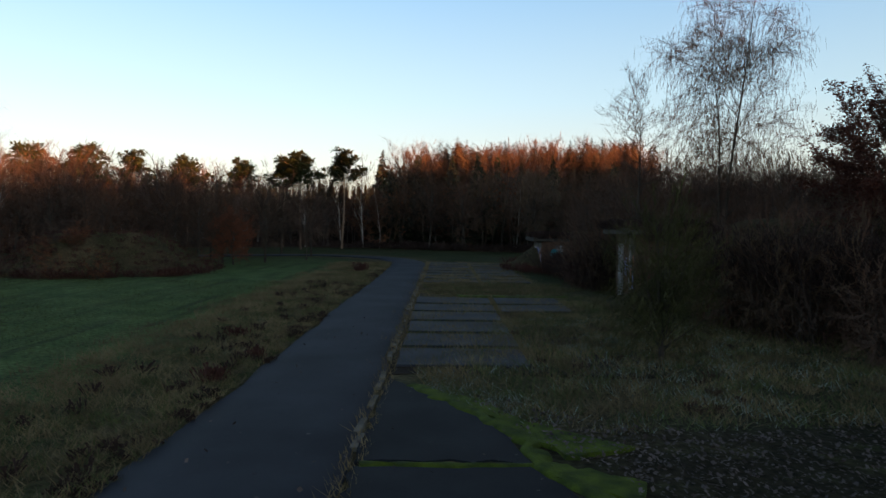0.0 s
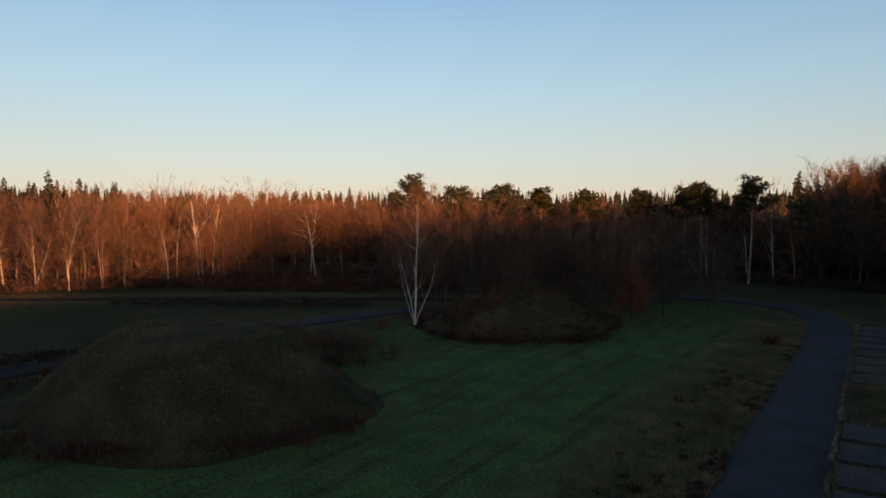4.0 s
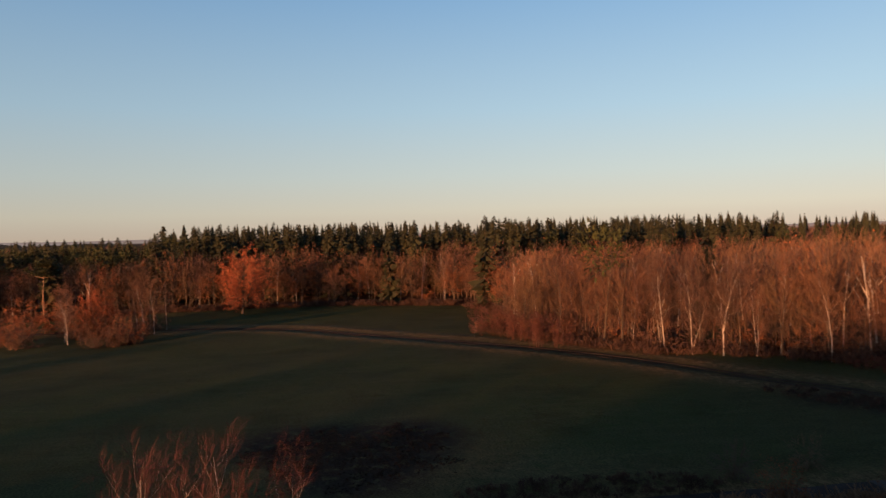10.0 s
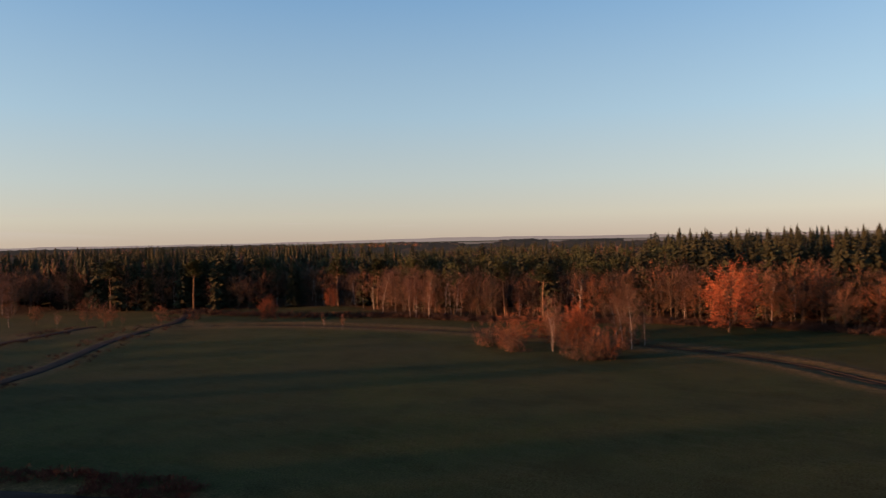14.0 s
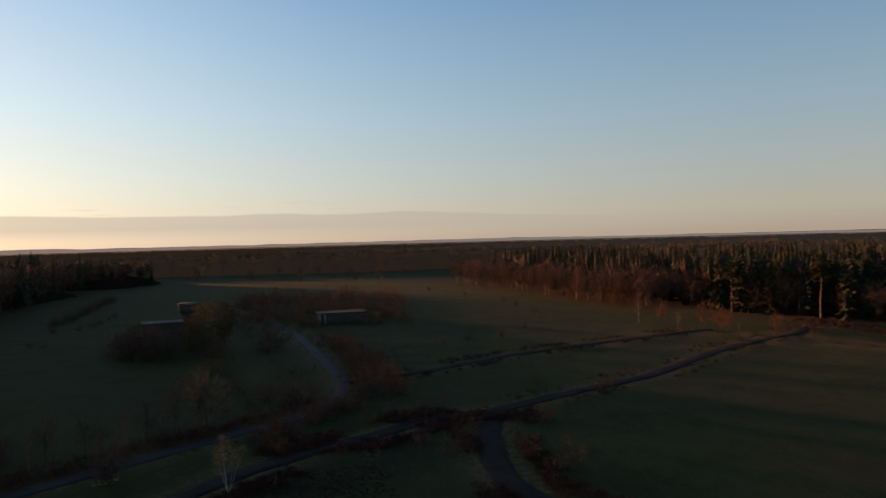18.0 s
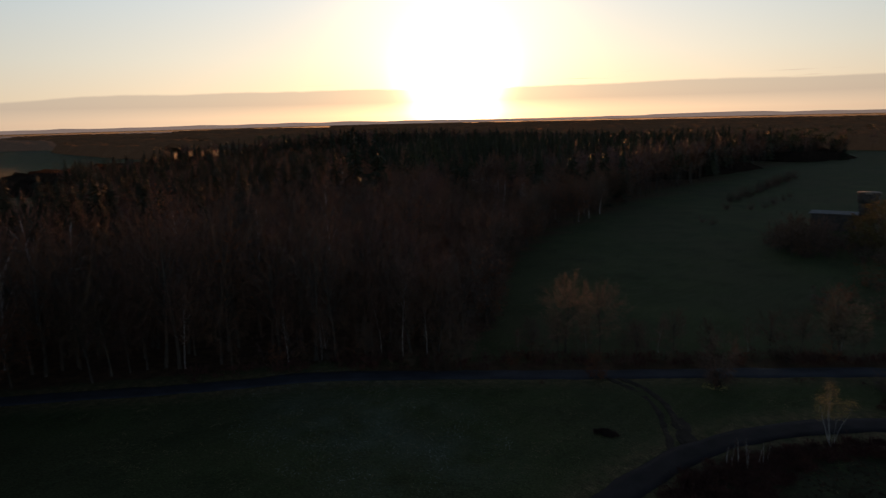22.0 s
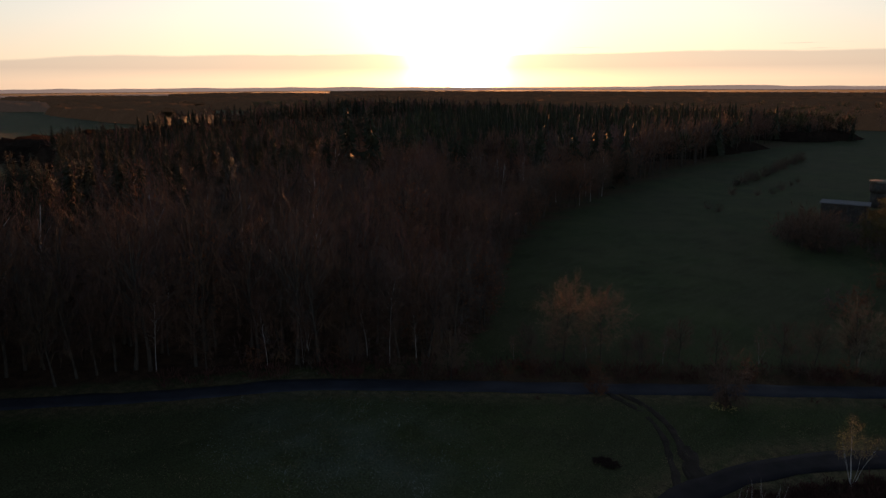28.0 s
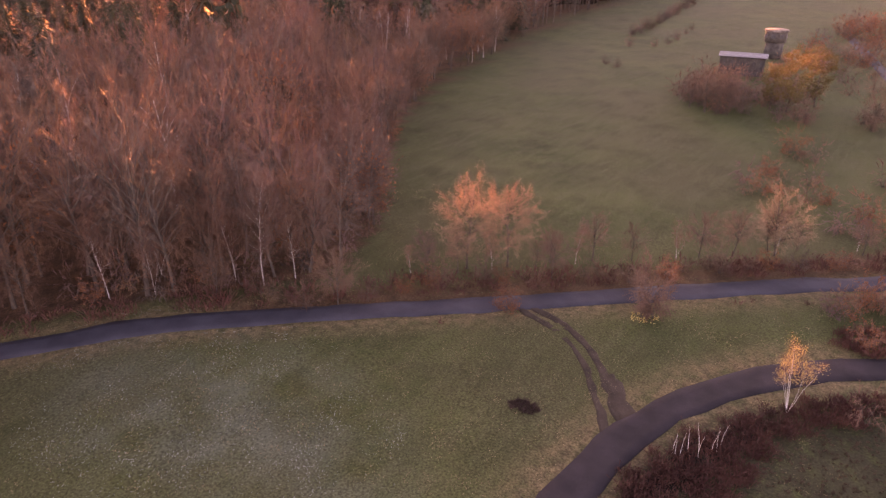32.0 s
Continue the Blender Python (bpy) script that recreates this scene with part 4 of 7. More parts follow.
birch_r = thing_tree("birch_tree", "birch", bare_tree(31, 15.8, 0.23, 0.2, 44, 9, 15, 2, 0.34, 0.02, 0.0105, fine=0.8, up=0.14, steep=(0.5, 1.5), fan=[(0, 0.03, 1.0), (180, 0.1, 0.9)]), M_BARK, M_BTWIG, "tall weeping birch, leafless, beside the bunker", "tree")
plant(birch_r, 14.9, 37, 1.08, 10, 1.6, True)
tree_l = thing_tree("bare_tree", "bare", bare_tree(37, 10, 0.36, 0.3, 24, 9, 12, 1, 0.0, 0.05, 0.012, fine=1.1), M_BARK, M_TWIG, "leafless spreading tree on the bunker's bank", "tree")
plant(tree_l, 11.4, 40.4, 0.98, 10, 3.9, True)
thicket = thing_tree("shrub", "shrub", crown_tree(41, 6.3, 0.3, 0.06, 44, 10, 24, 0.01, 0.016, twig=0.1, fork=0.35), M_BARK, M_MOSSTWIG, "mossy dense-twigged thorn bush before the bunker", "shrub")
plant(thicket, 6.8, 21.2, 1.0, 0, 0, True)
tree("red_oak", -164.3, -21, 16.5, 30)
dark_oak = thing_tree("oak_tree", "oak", crown_tree(322, 9.6, 0.44, 0.04, 36, 8, 10, 0.012, 0.015, 14, 0.12, 0.08), M_BARK, (M_TWIG, M_DARKLEAF), "dark red-leaved oak on the overgrown bank", "tree")
plant(dark_oak, 20.0, 30.5, 0.98, 80, 2.4, True)
tree("red_oak", -20, 66, 6.5, 120, label="small rust-leaved oak beside the mound")
tree("red_oak", -137, -126.6, 7.4, 60, label="small round oak in rust-red leaf on the field")
tree("red_oak", -171, -136, 7.2, 10, label="rust-leaved oak among white birches at the wood's edge")
tree("red_oak", -135, -41, 9.5, 200, label="rust-leaved oak in the scrub island on the field")
for k, (x, y, h) in enumerate(((-111, -164, 8), (-110, -154, 7), (-118, -143.5, 6.6), (-105, -177, 5.5), (-114, -158, 5.5), (-124, -139, 4.5))):
    tree("oak", x, y, h, k * 71, k, label="small bushy oak with brown leaves on the rough field")
for k, (x, y, h) in enumerate(((-16.1, 110, 15.6), (-21.8, 106, 14.6), (-26, 112, 14.5), (-65, 95, 16.5), (-52, 100, 14.8), (-46, 104, 14.4), (-40, 108, 14), (-58, 98, 14.6), (-33, 113, 14.2))):
    tree("pine", x, y, h, k * 70, k)
for k, (x, y, h) in enumerate(((-29, 60.5, 8.5), (-25, 64, 9.5), (-33, 64, 10.5), (-22, 69, 9), (-38, 69, 11), (-43, 74, 11), (-31, 70, 10.5))):
    tree("bare", x, y, h, k * 70, k, 1.0 if y < 62 else 0, label="bushy leafless tree behind the earth mound")
for k, (x, y, h) in enumerate(((-40, 103, 11.5), (-38.5, 100, 11), (-10.4, 114, 11.5), (-30, 104, 12), (-97.2, 46.6, 15), (-93.4, 48.7, 14), (-91.6, 52.1, 13.6), (-89.9, 55.7, 12.6), (-90.6, 59.4, 14.5), (-94, 66, 12), (-85, 62.5, 12.5), (-102, 44, 11.5), (-172.1, -143.4, 12), (-172.7, -140.7, 12.7), (-160.6, -107.8, 13.2), (-158.9, -95.7, 14), (-159.7, -92.3, 13), (-161.6, -83.7, 12.4), (-177, -132, 12.5), (-98.5, -177.4, 9), (-157.5, -96.5, 11), (-158.5, -91.5, 10))):
    tree("birch", x, y, h, k * 50, k)
for k, (x, y, h) in enumerate(((-83.9, 74.5, 11.9), (-83.6, 77.8, 12.8), (-80.4, 78.2, 13.5), (-85.5, 87.3, 14), (-81.1, 86, 13.3), (-78.6, 90.9, 13.8), (-77.7, 94.3, 14.2), (-74.2, 94.5, 15.3), (-73, 97.9, 14.4), (-61.6, 107.8, 14.2), (-57.8, 112.1, 14.6), (-51.5, 115.1, 13.7), (-47.2, 112.7, 13.8), (-43.1, 118.6, 14.1), (-39.1, 117.8, 14.6), (-33.8, 119.5, 13.8))):
    tree("fine_bare", x, y, h, k * 83, k, label="broad round-crowned leafless tree at the wood's edge")
# trees by the lane on the sun's side
for k, (x, y, h) in enumerate(((46.3, -42, 9.5), (43.6, -45.2, 8.5), (36.8, -53, 13.2), (40, -52, 10), (35.5, -56, 8.5), (47, -48, 12), (52, -52, 13))):
    tree("birch", x, y, h, k * 77, k)
tw = thing_tree("birch_tree", "birch", crown_tree(51, 11.3, 0.37, 0.14, 30, 8, 14, 0.009, 0.01, 4, 0.07, 0.07, fork=0.74), M_BARK, (M_BTWIG, M_COPPER), "slender birch with some copper leaves by the lane", "tree")
plant(tw, 22.9, -68.5, 1.0, 0, 0, True)
plant(tw, 19.8, -71.5, 0.9, 130)
yb = thing_tree("birch_tree", "birch", bare_tree(53, 6.4, 0.17, 0.55, 30, 6, 7, 6, 0.0, 0.05, 0.006, leaf=1, leaf_size=0.075, fine=0.6, up=0.16, steep=(0.6, 1.6), fan=[(0, 0.05, 1.0), (75, 0.34, 0.9), (150, 0.26, 0.8), (225, 0.38, 0.84), (300, 0.2, 0.95), (20, 0.3, 0.72)]), M_WHITE, (M_BTWIG, M_YELLOW), "small many-stemmed white birch with golden leaves", "tree")
plant(yb, -9.8, -64.2, 1.0, 0, 0, True)
rt = thing_tree("bare_tree", "bare", crown_tree(57, 9.0, 0.45, 0.08, 36, 9, 26, 0.011, 0.014, twig=0.075), M_BARK, M_STRAWTWIG, "round bare tree in the hedge by the lane", "tree")
plant(rt, -1.9, -91.5, 1.0, 0, 0, True)
ts = thing_tree("shrub", "shrub", crown_tree(64, 7.2, 0.34, 0.0, 28, 6, 16, 0.02, 0.01, twig=0.1, ground=True), M_BARK, M_TWIG, "tall bare shrub beside the lane with yellow leaves at its foot", "shrub")
plant(ts, 4.0, -71, 1.0, 0, 0, True)
tree("rust_shrub", 14.8, -63.6, 3.6, 40, 0)
def sapling_clump(seed, n, h, a, b):
    """Slim stems side by side that lean the same way, with a few twigs at their tops."""
    rng, wood, twig = np.random.default_rng(seed), Geo(), Geo()
    for k in range(n):
        base = Vector(a).lerp(Vector(b), (k + rng.uniform(0.2, 0.8)) / n) + Vector((rng.normal(0, 0.2), rng.normal(0, 0.3), -0.1))
        pts, d = bend(rng, base, (rng.normal(0.04, 0.07), rng.normal(0, 0.07), 1), h * rng.uniform(0.62, 1.05), 6, 0.02, 0.06)
        wood.tube(pts, [0.017, 0.016, 0.014, 0.011, 0.008, 0.004], 5)
        for j in range(9):
            u = rng.uniform(2.2, 5.0)
            p = pts[int(min(u, 4.99))].lerp(pts[int(min(u, 4.99)) + 1], u % 1)
            sliver(twig, p, p + (d + Vector(rng.normal(0, 0.5, 3))).normalized() * rng.uniform(0.3, 0.7), 0.008)
    return wood, twig


sap = thing_tree("birch_sapling", "birch", sapling_clump(58, 11, 2.7, (1.3, 1.7, 0), (-1.2, -1.6, 0)), M_BIRCH, M_BTWIG, "clump of thin white birch saplings in the heath", "sapling")
plant(sap, -5.9, -55.7, 1.0, 0, 0, True)
# birches and an oak bush that rise beside the path
near_birches = [thing_tree("birch_tree", "birch", bare_tree(71 + k, 11.5, 0.24, 0.42, 24, 8, 15, 2, 0.0, 0.1, 0.0075, up=0.16, fine=0.42, twig_len=0.08, steep=(0.6, 1.7), fan=[(k * 120, 0.04, 1.0), (k * 120 + 170, 0.11, 0.92)]), M_BIRCH, M_RED, "slim bare birch with a reddish twiggy top beside the oak bush", "tree") for k in range(3)]
for k, (x, y, h) in enumerate(((-31.0, -1.9, 11.2), (-29.8, 0.1, 11.1), (-31.2, 1.4, 11.2))):
    plant(near_birches[k], x, y, h / 11.5, (30, 140, 70)[k], 0, True)
nb = thing_tree("oak_tree", "oak", crown_tree(61, 9.7, 0.36, 0.04, 30, 8, 10, 0.012, 0.012, 8, 0.1, 0.08), M_BARK, (M_TWIG, M_DARKLEAF), "young oak in dark red-brown leaf beside the birches", "tree")
plant(nb, -26.4, 2.8, 1.0, 0, 0, True)
plant(nb, -28.6, 5.2, 0.72, 130)
tree("shrub", -31.5, 4, 4.5, 50, 0)
tree("shrub", -33, -5, 4, 150, 1)
for k, (x, y, h) in enumerate(((-30.4, 3.4, 6), (-33, 1.2, 5.5), (-34.6, -1.5, 5), (-30, -3.6, 5), (-27.6, -1.5, 4.5), (-25.2, 5.6, 5.5), (-29.8, 7.4, 5))):
    tree("shrub", x, y, h, k * 64, k, label="dark leafless bush under the slim birches")
# unseen tall trees, added to keep the low sun off the wood's edge
for k, (x, y, h) in enumerate(((33, 2, 17.5), (37, 0, 18), (36, 5.5, 18.5), (41, 2, 19), (46, -1, 19), (51, -2, 19.5), (34, 8, 18.5), (38, 4, 19), (43, 1, 19.5), (48, 3, 20), (55, -3, 20))):
    tree("bare", x, y, h, k * 57, k, label="tall leafless tree added out of view to block low sun")
# edges of the woods
TALL = {"birch": (9.5, 14), "bare": (9, 15), "oak": (10, 14), "spruce": (16, 20), "pine": (13, 16), "shrub": (2, 4), "rust_shrub": (2, 5)}
MIX = (["bare", "birch", "oak", "shrub", "rust_shrub"], [0.56, 0.05, 0.1, 0.21, 0.08])
along([(-86, 63), (-80, 83), (-68, 92), (-56, 99), (-42, 107), (-26, 113), (-8, 113), (4, 106), (20, 100)], 2.8, 9, *MIX, TALL, 1, True)
along([(-128, 32), (-121, 27), (-110, 34), (-97, 45), (-96, 52), (-86, 63)], 2.4, 9, ["bare", "birch", "oak", "shrub", "rust_shrub"], [0.66, 0.05, 0.04, 0.18, 0.07], TALL, 2, True)
along([(-174, -40), (-176, -10), (-173, 8), (-165, 30), (-146, 34), (-128, 32)], 2.6, 8, ["bare", "birch", "oak", "shrub", "rust_shrub"], [0.56, 0.12, 0.1, 0.14, 0.08], TALL, 3, True)
along([(-172, -142), (-173, -125), (-163, -108), (-161, -93), (-164, -75), (-174, -40)], 3.0, 9, ["bare", "birch", "oak", "shrub", "pine"], [0.42, 0.16, 0.08, 0.18, 0.16], TALL, 4, True)
along([(-126, -207), (-136, -186), (-152, -162), (-172, -142)], 3.0, 8, ["bare", "spruce", "pine"], [0.64, 0.28, 0.08], {"bare": (11, 14), "spruce": (14, 18), "pine": (13, 16)}, 14)
along([(-73, -385), (-75, -343), (-81, -322), (-93, -290), (-101, -245), (-113, -212)], 2.8, 9, ["bare", "birch", "oak"], [0.45, 0.4, 0.15], {"bare": (11, 13.5), "birch": (11, 14.5), "oak": (9, 12)}, 5)
along([(102, -217), (78, -130), (66, -108), (52, -88), (37, -70), (33, -58), (40, -49), (47, -38), (62, -14)], 2.6, -8, ["fine_bare", "birch", "oak", "shrub"], [0.67, 0.04, 0.09, 0.2], {**TALL, "fine_bare": (9, 14)}, 6, True)
# bushes at the foot of the wood's edge
along([(-146, 33), (-128, 31), (-121, 26), (-110, 33), (-97, 44), (-95, 52), (-85, 63), (-79, 82), (-67, 91), (-55, 98)], 1.7, 6, ["shrub", "rust_shrub"], [0.78, 0.22], {"shrub": (2.6, 5.2), "rust_shrub": (2.4, 4.4)}, 15, True)
along([(66, -108), (52, -88), (37, -70), (33, -58), (40, -49), (47, -38)], 1.5, -5, ["shrub", "rust_shrub"], [0.88, 0.12], {"shrub": (2.4, 5), "rust_shrub": (2, 3.5)}, 16, True)
# island of scrub and birches on the field
rng = np.random.default_rng(9)
for k in range(34):
    x, y = rng.uniform(-144, -122), rng.uniform(-58, -30)
    kind = ("shrub", "rust_shrub", "birch", "shrub")[k % 4]
    tree(kind, x, y, {"shrub": rng.uniform(4, 7), "rust_shrub": rng.uniform(4, 8), "birch": rng.uniform(8, 12)}[kind], rng.uniform(0, 360), k)
for x, y, h in ((-133, -103.2, 3.6), (-131.8, -96.6, 3.9), (-116, 23.3, 2.8), (-130.4, -107, 1.8), (-114.3, -153.7, 3), (-104, -165, 4.5)):
    tree("birch", x, y, h, x * 7, int(abs(y)), label="young white birch sapling on the field")

# deep woods
def cheap(kind, seed):
    """A tree of the deep woods in some 200 triangles; the materials are DEEP_MATS."""
    rng, g = np.random.default_rng(seed), Geo()
    if kind == "spruce":
        g.tube([(0, 0, -0.2), (0, 0, 18.5)], [0.22, 0.05], 3, 0)
        for k in range(150):
            t = (k + rng.random()) / 150
            z, r = 20 * (0.1 + 0.88 * t), 20 * 0.175 * (1 - t) ** 0.62 * (1 + 0.22 * math.sin(k * 0.17 + seed)) + 0.25
            w, l2 = k * 2.39996 + rng.normal(0, 0.3), r * rng.uniform(0.55, 1.15)
            d, s = Vector((math.cos(w), math.sin(w), 0)), Vector((-math.sin(w), math.cos(w), 0))
            tip = d * l2 + Vector((0, 0, z - l2 * rng.uniform(0.05, 0.5)))
            low = d * l2 * 0.6 + Vector((0, 0, z - l2 * 0.45))
            g.tri((0, 0, z + 0.3), tuple(low + s * l2 * 0.3), tuple(tip), 3)
            g.tri((0, 0, z + 0.3), tuple(tip), tuple(low - s * l2 * 0.3), 3)
        return g.arrays()
    h = 15.5 if kind == "pine" else 12.5
    pts, _ = bend(rng, (0, 0, -0.2), (0.04, 0.02, 1), h * 0.85, 5, 0.03, 0.05)
    g.tube(pts, [h * 0.01 * (1 - 0.2 * i) for i in range(5)], 4, 5 if kind == "birch" else 0)
    low, wide = {"pine": (0.52, 0.22), "birch": (0.3, 0.22), "oak": (0.14, 0.37)}.get(kind, (0.16, 0.35))
    mid, rad = Vector((0, 0, h * (low + 1) / 2)), Vector((wide * h, wide * h, h * (1 - low) / 2))
    for k in range(9):
        t = low * 0.7 + (0.8 - low * 0.7) * (k + rng.random()) / 9
        p = pts[min(int(t * 4), 3)].lerp(pts[min(int(t * 4), 3) + 1], t * 4 - min(int(t * 4), 3))
        w = k * 2.4 + rng.normal(0, 0.4)
        q = mid + Vector((math.cos(w) * rad.x * 0.7, math.sin(w) * rad.y * 0.7, rad.z * (1.7 * t - 0.8)))
        sliver(g, p, p.lerp(q, 0.55) + Vector((0, 0, 0.3)), 0.06, 5 if kind == "birch" else 0)
        sliver(g, p.lerp(q, 0.5) + Vector((0, 0, 0.25)), q, 0.04, 5 if kind == "birch" else 0)
    for _ in range(300 if kind == "birch" else 390):
        u = Vector(rng.normal(0, 1, 3)).normalized()
        s = rng.uniform(0.25, 1.0) ** 0.6 * (0.92 + 0.12 * math.sin(5 * u.x + seed) + 0.1 * math.sin(4 * u.y + 7 * u.z))
        q = mid + Vector((u.x * rad.x, u.y * rad.y, u.z * rad.z)) * s
        v = (u * 0.75 + Vector((0, 0, 0.5)) + Vector(rng.normal(0, 0.36, 3))).normalized()
        if kind == "pine":
            sliver(g, q, q + v * 0.7, 0.17, 4)
        elif kind == "oak" and rng.random() < 0.4:
            sliver(g, q, q + v * 0.4, 0.14, 6)
        else:
            sliver(g, q, q + v * rng.uniform(0.7, 1.6), rng.uniform(0.02, 0.04), 2 if kind == "birch" else 1)
    top = h / max(p[2] for p in g.v)
    g.v = [(p[0] * top, p[1] * top, p[2] * top) for p in g.v]
    return g.arrays()


DEEP = [cheap("bare", 701), cheap("bare", 702), cheap("birch", 703), cheap("oak", 704), cheap("spruce", 705), cheap("spruce", 706), cheap("pine", 707)]
DEEP_MATS = [M_BARK, M_TWIG, M_BTWIG, M_SPRUCE, M_PINE, M_BIRCH, M_RUST, M_OCHRE, M_GREYTWIG, M_PLUM]


# far woods on the plain, each tree a few dozen triangles
def far_kind(seed, spruce, mat=1):
    g, rng = Geo(), np.random.default_rng(seed)
    if spruce:
        for k in range(9):
            z, r = 2 + 1.9 * k, 3.6 * (1 - k / 9.5)
            for a in range(5):
                w = a * 1.257 + k
                g.tri((0, 0, z + 2.4), (r * math.cos(w), r * math.sin(w), z - 0.8), (r * math.cos(w + 1.0), r * math.sin(w + 1.0), z - 0.5), 3)
    else:
        for _ in range(84):
            u = Vector(rng.normal(0, 1, 3)).normalized()
            p = Vector((0, 0, 7.5 if mat == 1 else 9.5)) + Vector((u.x * 3.9, u.y * 3.9, u.z * (4.6 if mat == 1 else 3.8))) * rng.uniform(0.4, 1)
            sliver(g, p, p + (u * 0.6 + Vector(rng.normal(0, 0.35, 3)) + Vector((0, 0, 0.6))) * 1.7, 0.15 if mat == 1 else 0.22, mat)
        g.tube([(0, 0, -0.2), (0, 0, 7)], [0.2, 0.12], 3, 0)
    return g.arrays()


FAR = [far_kind(1, False), far_kind(2, False), far_kind(3, True), far_kind(4, True)]


MEDIUM = [joined(crown_tree(720 + i, 12.5, (0.33, 0.29, 0.36)[i], (0.2, 0.28, 0.16)[i], 19, 5, 18, 0.0125), 0, (1, 1)) for i in range(3)]


FINE_SPRUCE = [joined(spruce_tree(730 + i, 20, 40, 10, (0.17, 0.15)[i]), 0, (3, 3)) for i in range(2)]


def fill(name, poly, gap, weights, seed, label, rise=None, keep=None):
    """Fills a wood's outline with trees of a mix that may change from place to place."""
    rng = np.random.default_rng(seed)
    xs, ys = [p[0] for p in poly], [p[1] for p in poly]
    gx, gy = np.meshgrid(np.arange(min(xs), max(xs), gap), np.arange(min(ys), max(ys), gap))
    gx, gy = gx + rng.uniform(-0.5, 0.5, gx.shape) * gap, gy + rng.uniform(-0.5, 0.5, gy.shape) * gap
    ok = inside_all(gx, gy, poly)
    spots = []
    for px, py in zip(gx[ok], gy[ok]):
        if keep is None or keep(px, py, rng):
            w = weights(px, py)
            k = int(rng.choice(len(w), p=w))
            if k < 7 and math.hypot(px + 15, py) > 235:
                k = 7 + k % 2 if k < 4 else (14 if k == 6 else 9 + k % 2)
            size = rng.uniform(0.84, 1.0) if k in (4, 5, 9, 10, 15, 16) else rng.uniform(0.86, 1.2)
            size *= 0.82 if k > 14 else 1.0
            spots.append((px, py, size * (rise(px, py) if rise else 1.0), rng.uniform(0, 6.28), k))
    return forest(name, spots, DEEP + FAR + MEDIUM + [far_kind(5, False, 4)] + FINE_SPRUCE, label, DEEP_MATS)


def thin(x0, y0, near, far):
    """Fewer trees the farther from a point."""
    return lambda x, y, rng: rng.random() < 1 / (1 + (max(0.0, math.hypot(x - x0, y - y0) - near) / far) ** 1.5)


def blend(s, leafy=(0.34, 0.32, 0.16, 0.18), conifers=(0.46, 0.46, 0.08)):
    return np.array([*leafy, 0, 0, 0]) * (1 - s) + np.array([0, 0, 0, 0, *conifers]) * s


def north_mix(x, y):
    return blend(0.85 if (x > -14 and y > 122) else (0.5 if y > 0.2 * -x + 190 else 0.0))


def west_mix(x, y):
    return blend(0.92 if x < -194 else (0.05 if x > -184 else 0.5))


def across(x, y):
    """How far a place lies to the north-east of the line along which the sun shines through the field."""
    return 0.69 * x + 0.72 * y


def sunside_mix(x, y):
    if across(x, y) > 8 and x > 66:
        c = 0.0 if x < 80 else (0.05 if x < 96 else 0.45)
        return np.array([0, 0, 0.05, 0.06, 0, 0, 0, 0, 0, 0, 0, 0.31 - 0.34 * c, 0.29 - 0.33 * c, 0.29 - 0.33 * c, 0, 0.5 * c, 0.5 * c])
    if x < 112 and y > -150:
        return np.array([0, 0, 0.02, 0.05, 0, 0, 0, 0, 0, 0, 0, 0.31, 0.31, 0.31, 0, 0, 0])
    return np.append(blend(0.12 if x < 150 else 0.45, conifers=(0.35, 0.35, 0.3)), [0] * 7)


def sunside_rise(x, y):
    return float(np.interp(across(x, y), (-130, -75, -45, -30, -19, -10, 3, 15, 24), (1.22, 1.12, 1.0, 0.95, 1.06, 1.34, 1.48, 1.56, 1.44))) if x < 130 else 1.1


fill("woodland", WOODS["north"], 4.8, north_mix, 31, "leafless winter wood with dark spruces behind", lambda x, y: 1.12 if y < 122 else 0.88 + 0.3 * min(1.0, max(0.0, (math.hypot(x, y) - 210) / 140)), thin(-40, 70, 75, 45))
fill("woodland", WOODS["northwest"], 5.4, west_mix, 32, "leafless winter wood with a spruce stand behind", lambda x, y: 1.06 + 0.2 * min(1.0, max(0.0, (math.hypot(x, y) - 230) / 140)) if x < -184 else 1.06, thin(-110, 10, 105, 45))
fill("woodland", WOODS["west"], 5.0, lambda x, y: blend(0.6 if away(np.array(x), np.array(y), [(-172, -142), (-173, -125), (-163, -108), (-161, -93), (-164, -75), (-174, -40)]) > 16 else 0.15, (0.46, 0.36, 0.14, 0.04), (0.22, 0.2, 0.58)), 33, "mixed wood of birches, pines and spruces", lambda x, y: 0.92, thin(-130, -80, 85, 60))
fill("woodland", WOODS["south"], 5.6, lambda x, y: (blend(0.7, (0.6, 0.3, 0.08, 0.02), (0.46, 0.44, 0.1)) if away(np.array(x), np.array(y), [(-73, -385), (-75, -343), (-81, -322), (-93, -290), (-101, -245), (-113, -212)]) > 22 else np.array([0, 0, 0.15, 0.05, 0, 0, 0, 0, 0, 0, 0, 0.3, 0.3, 0.2])), 34, "distant mixed winter wood", None, thin(-100, -180, 80, 60))
fill("woodland", WOODS["sunside"], 4.9, sunside_mix, 35, "leafless brown winter wood with spruces, seen from above", sunside_rise, thin(70, -150, 190, 90))
fill("woodland", [(-196, 95), (-160, 138), (-70, 172), (-70, 196), (-170, 172), (-222, 112)], 4.6, lambda x, y: blend(0.45), 39, "band of conifers and bare trees behind the wood's edge", lambda x, y: 0.93)
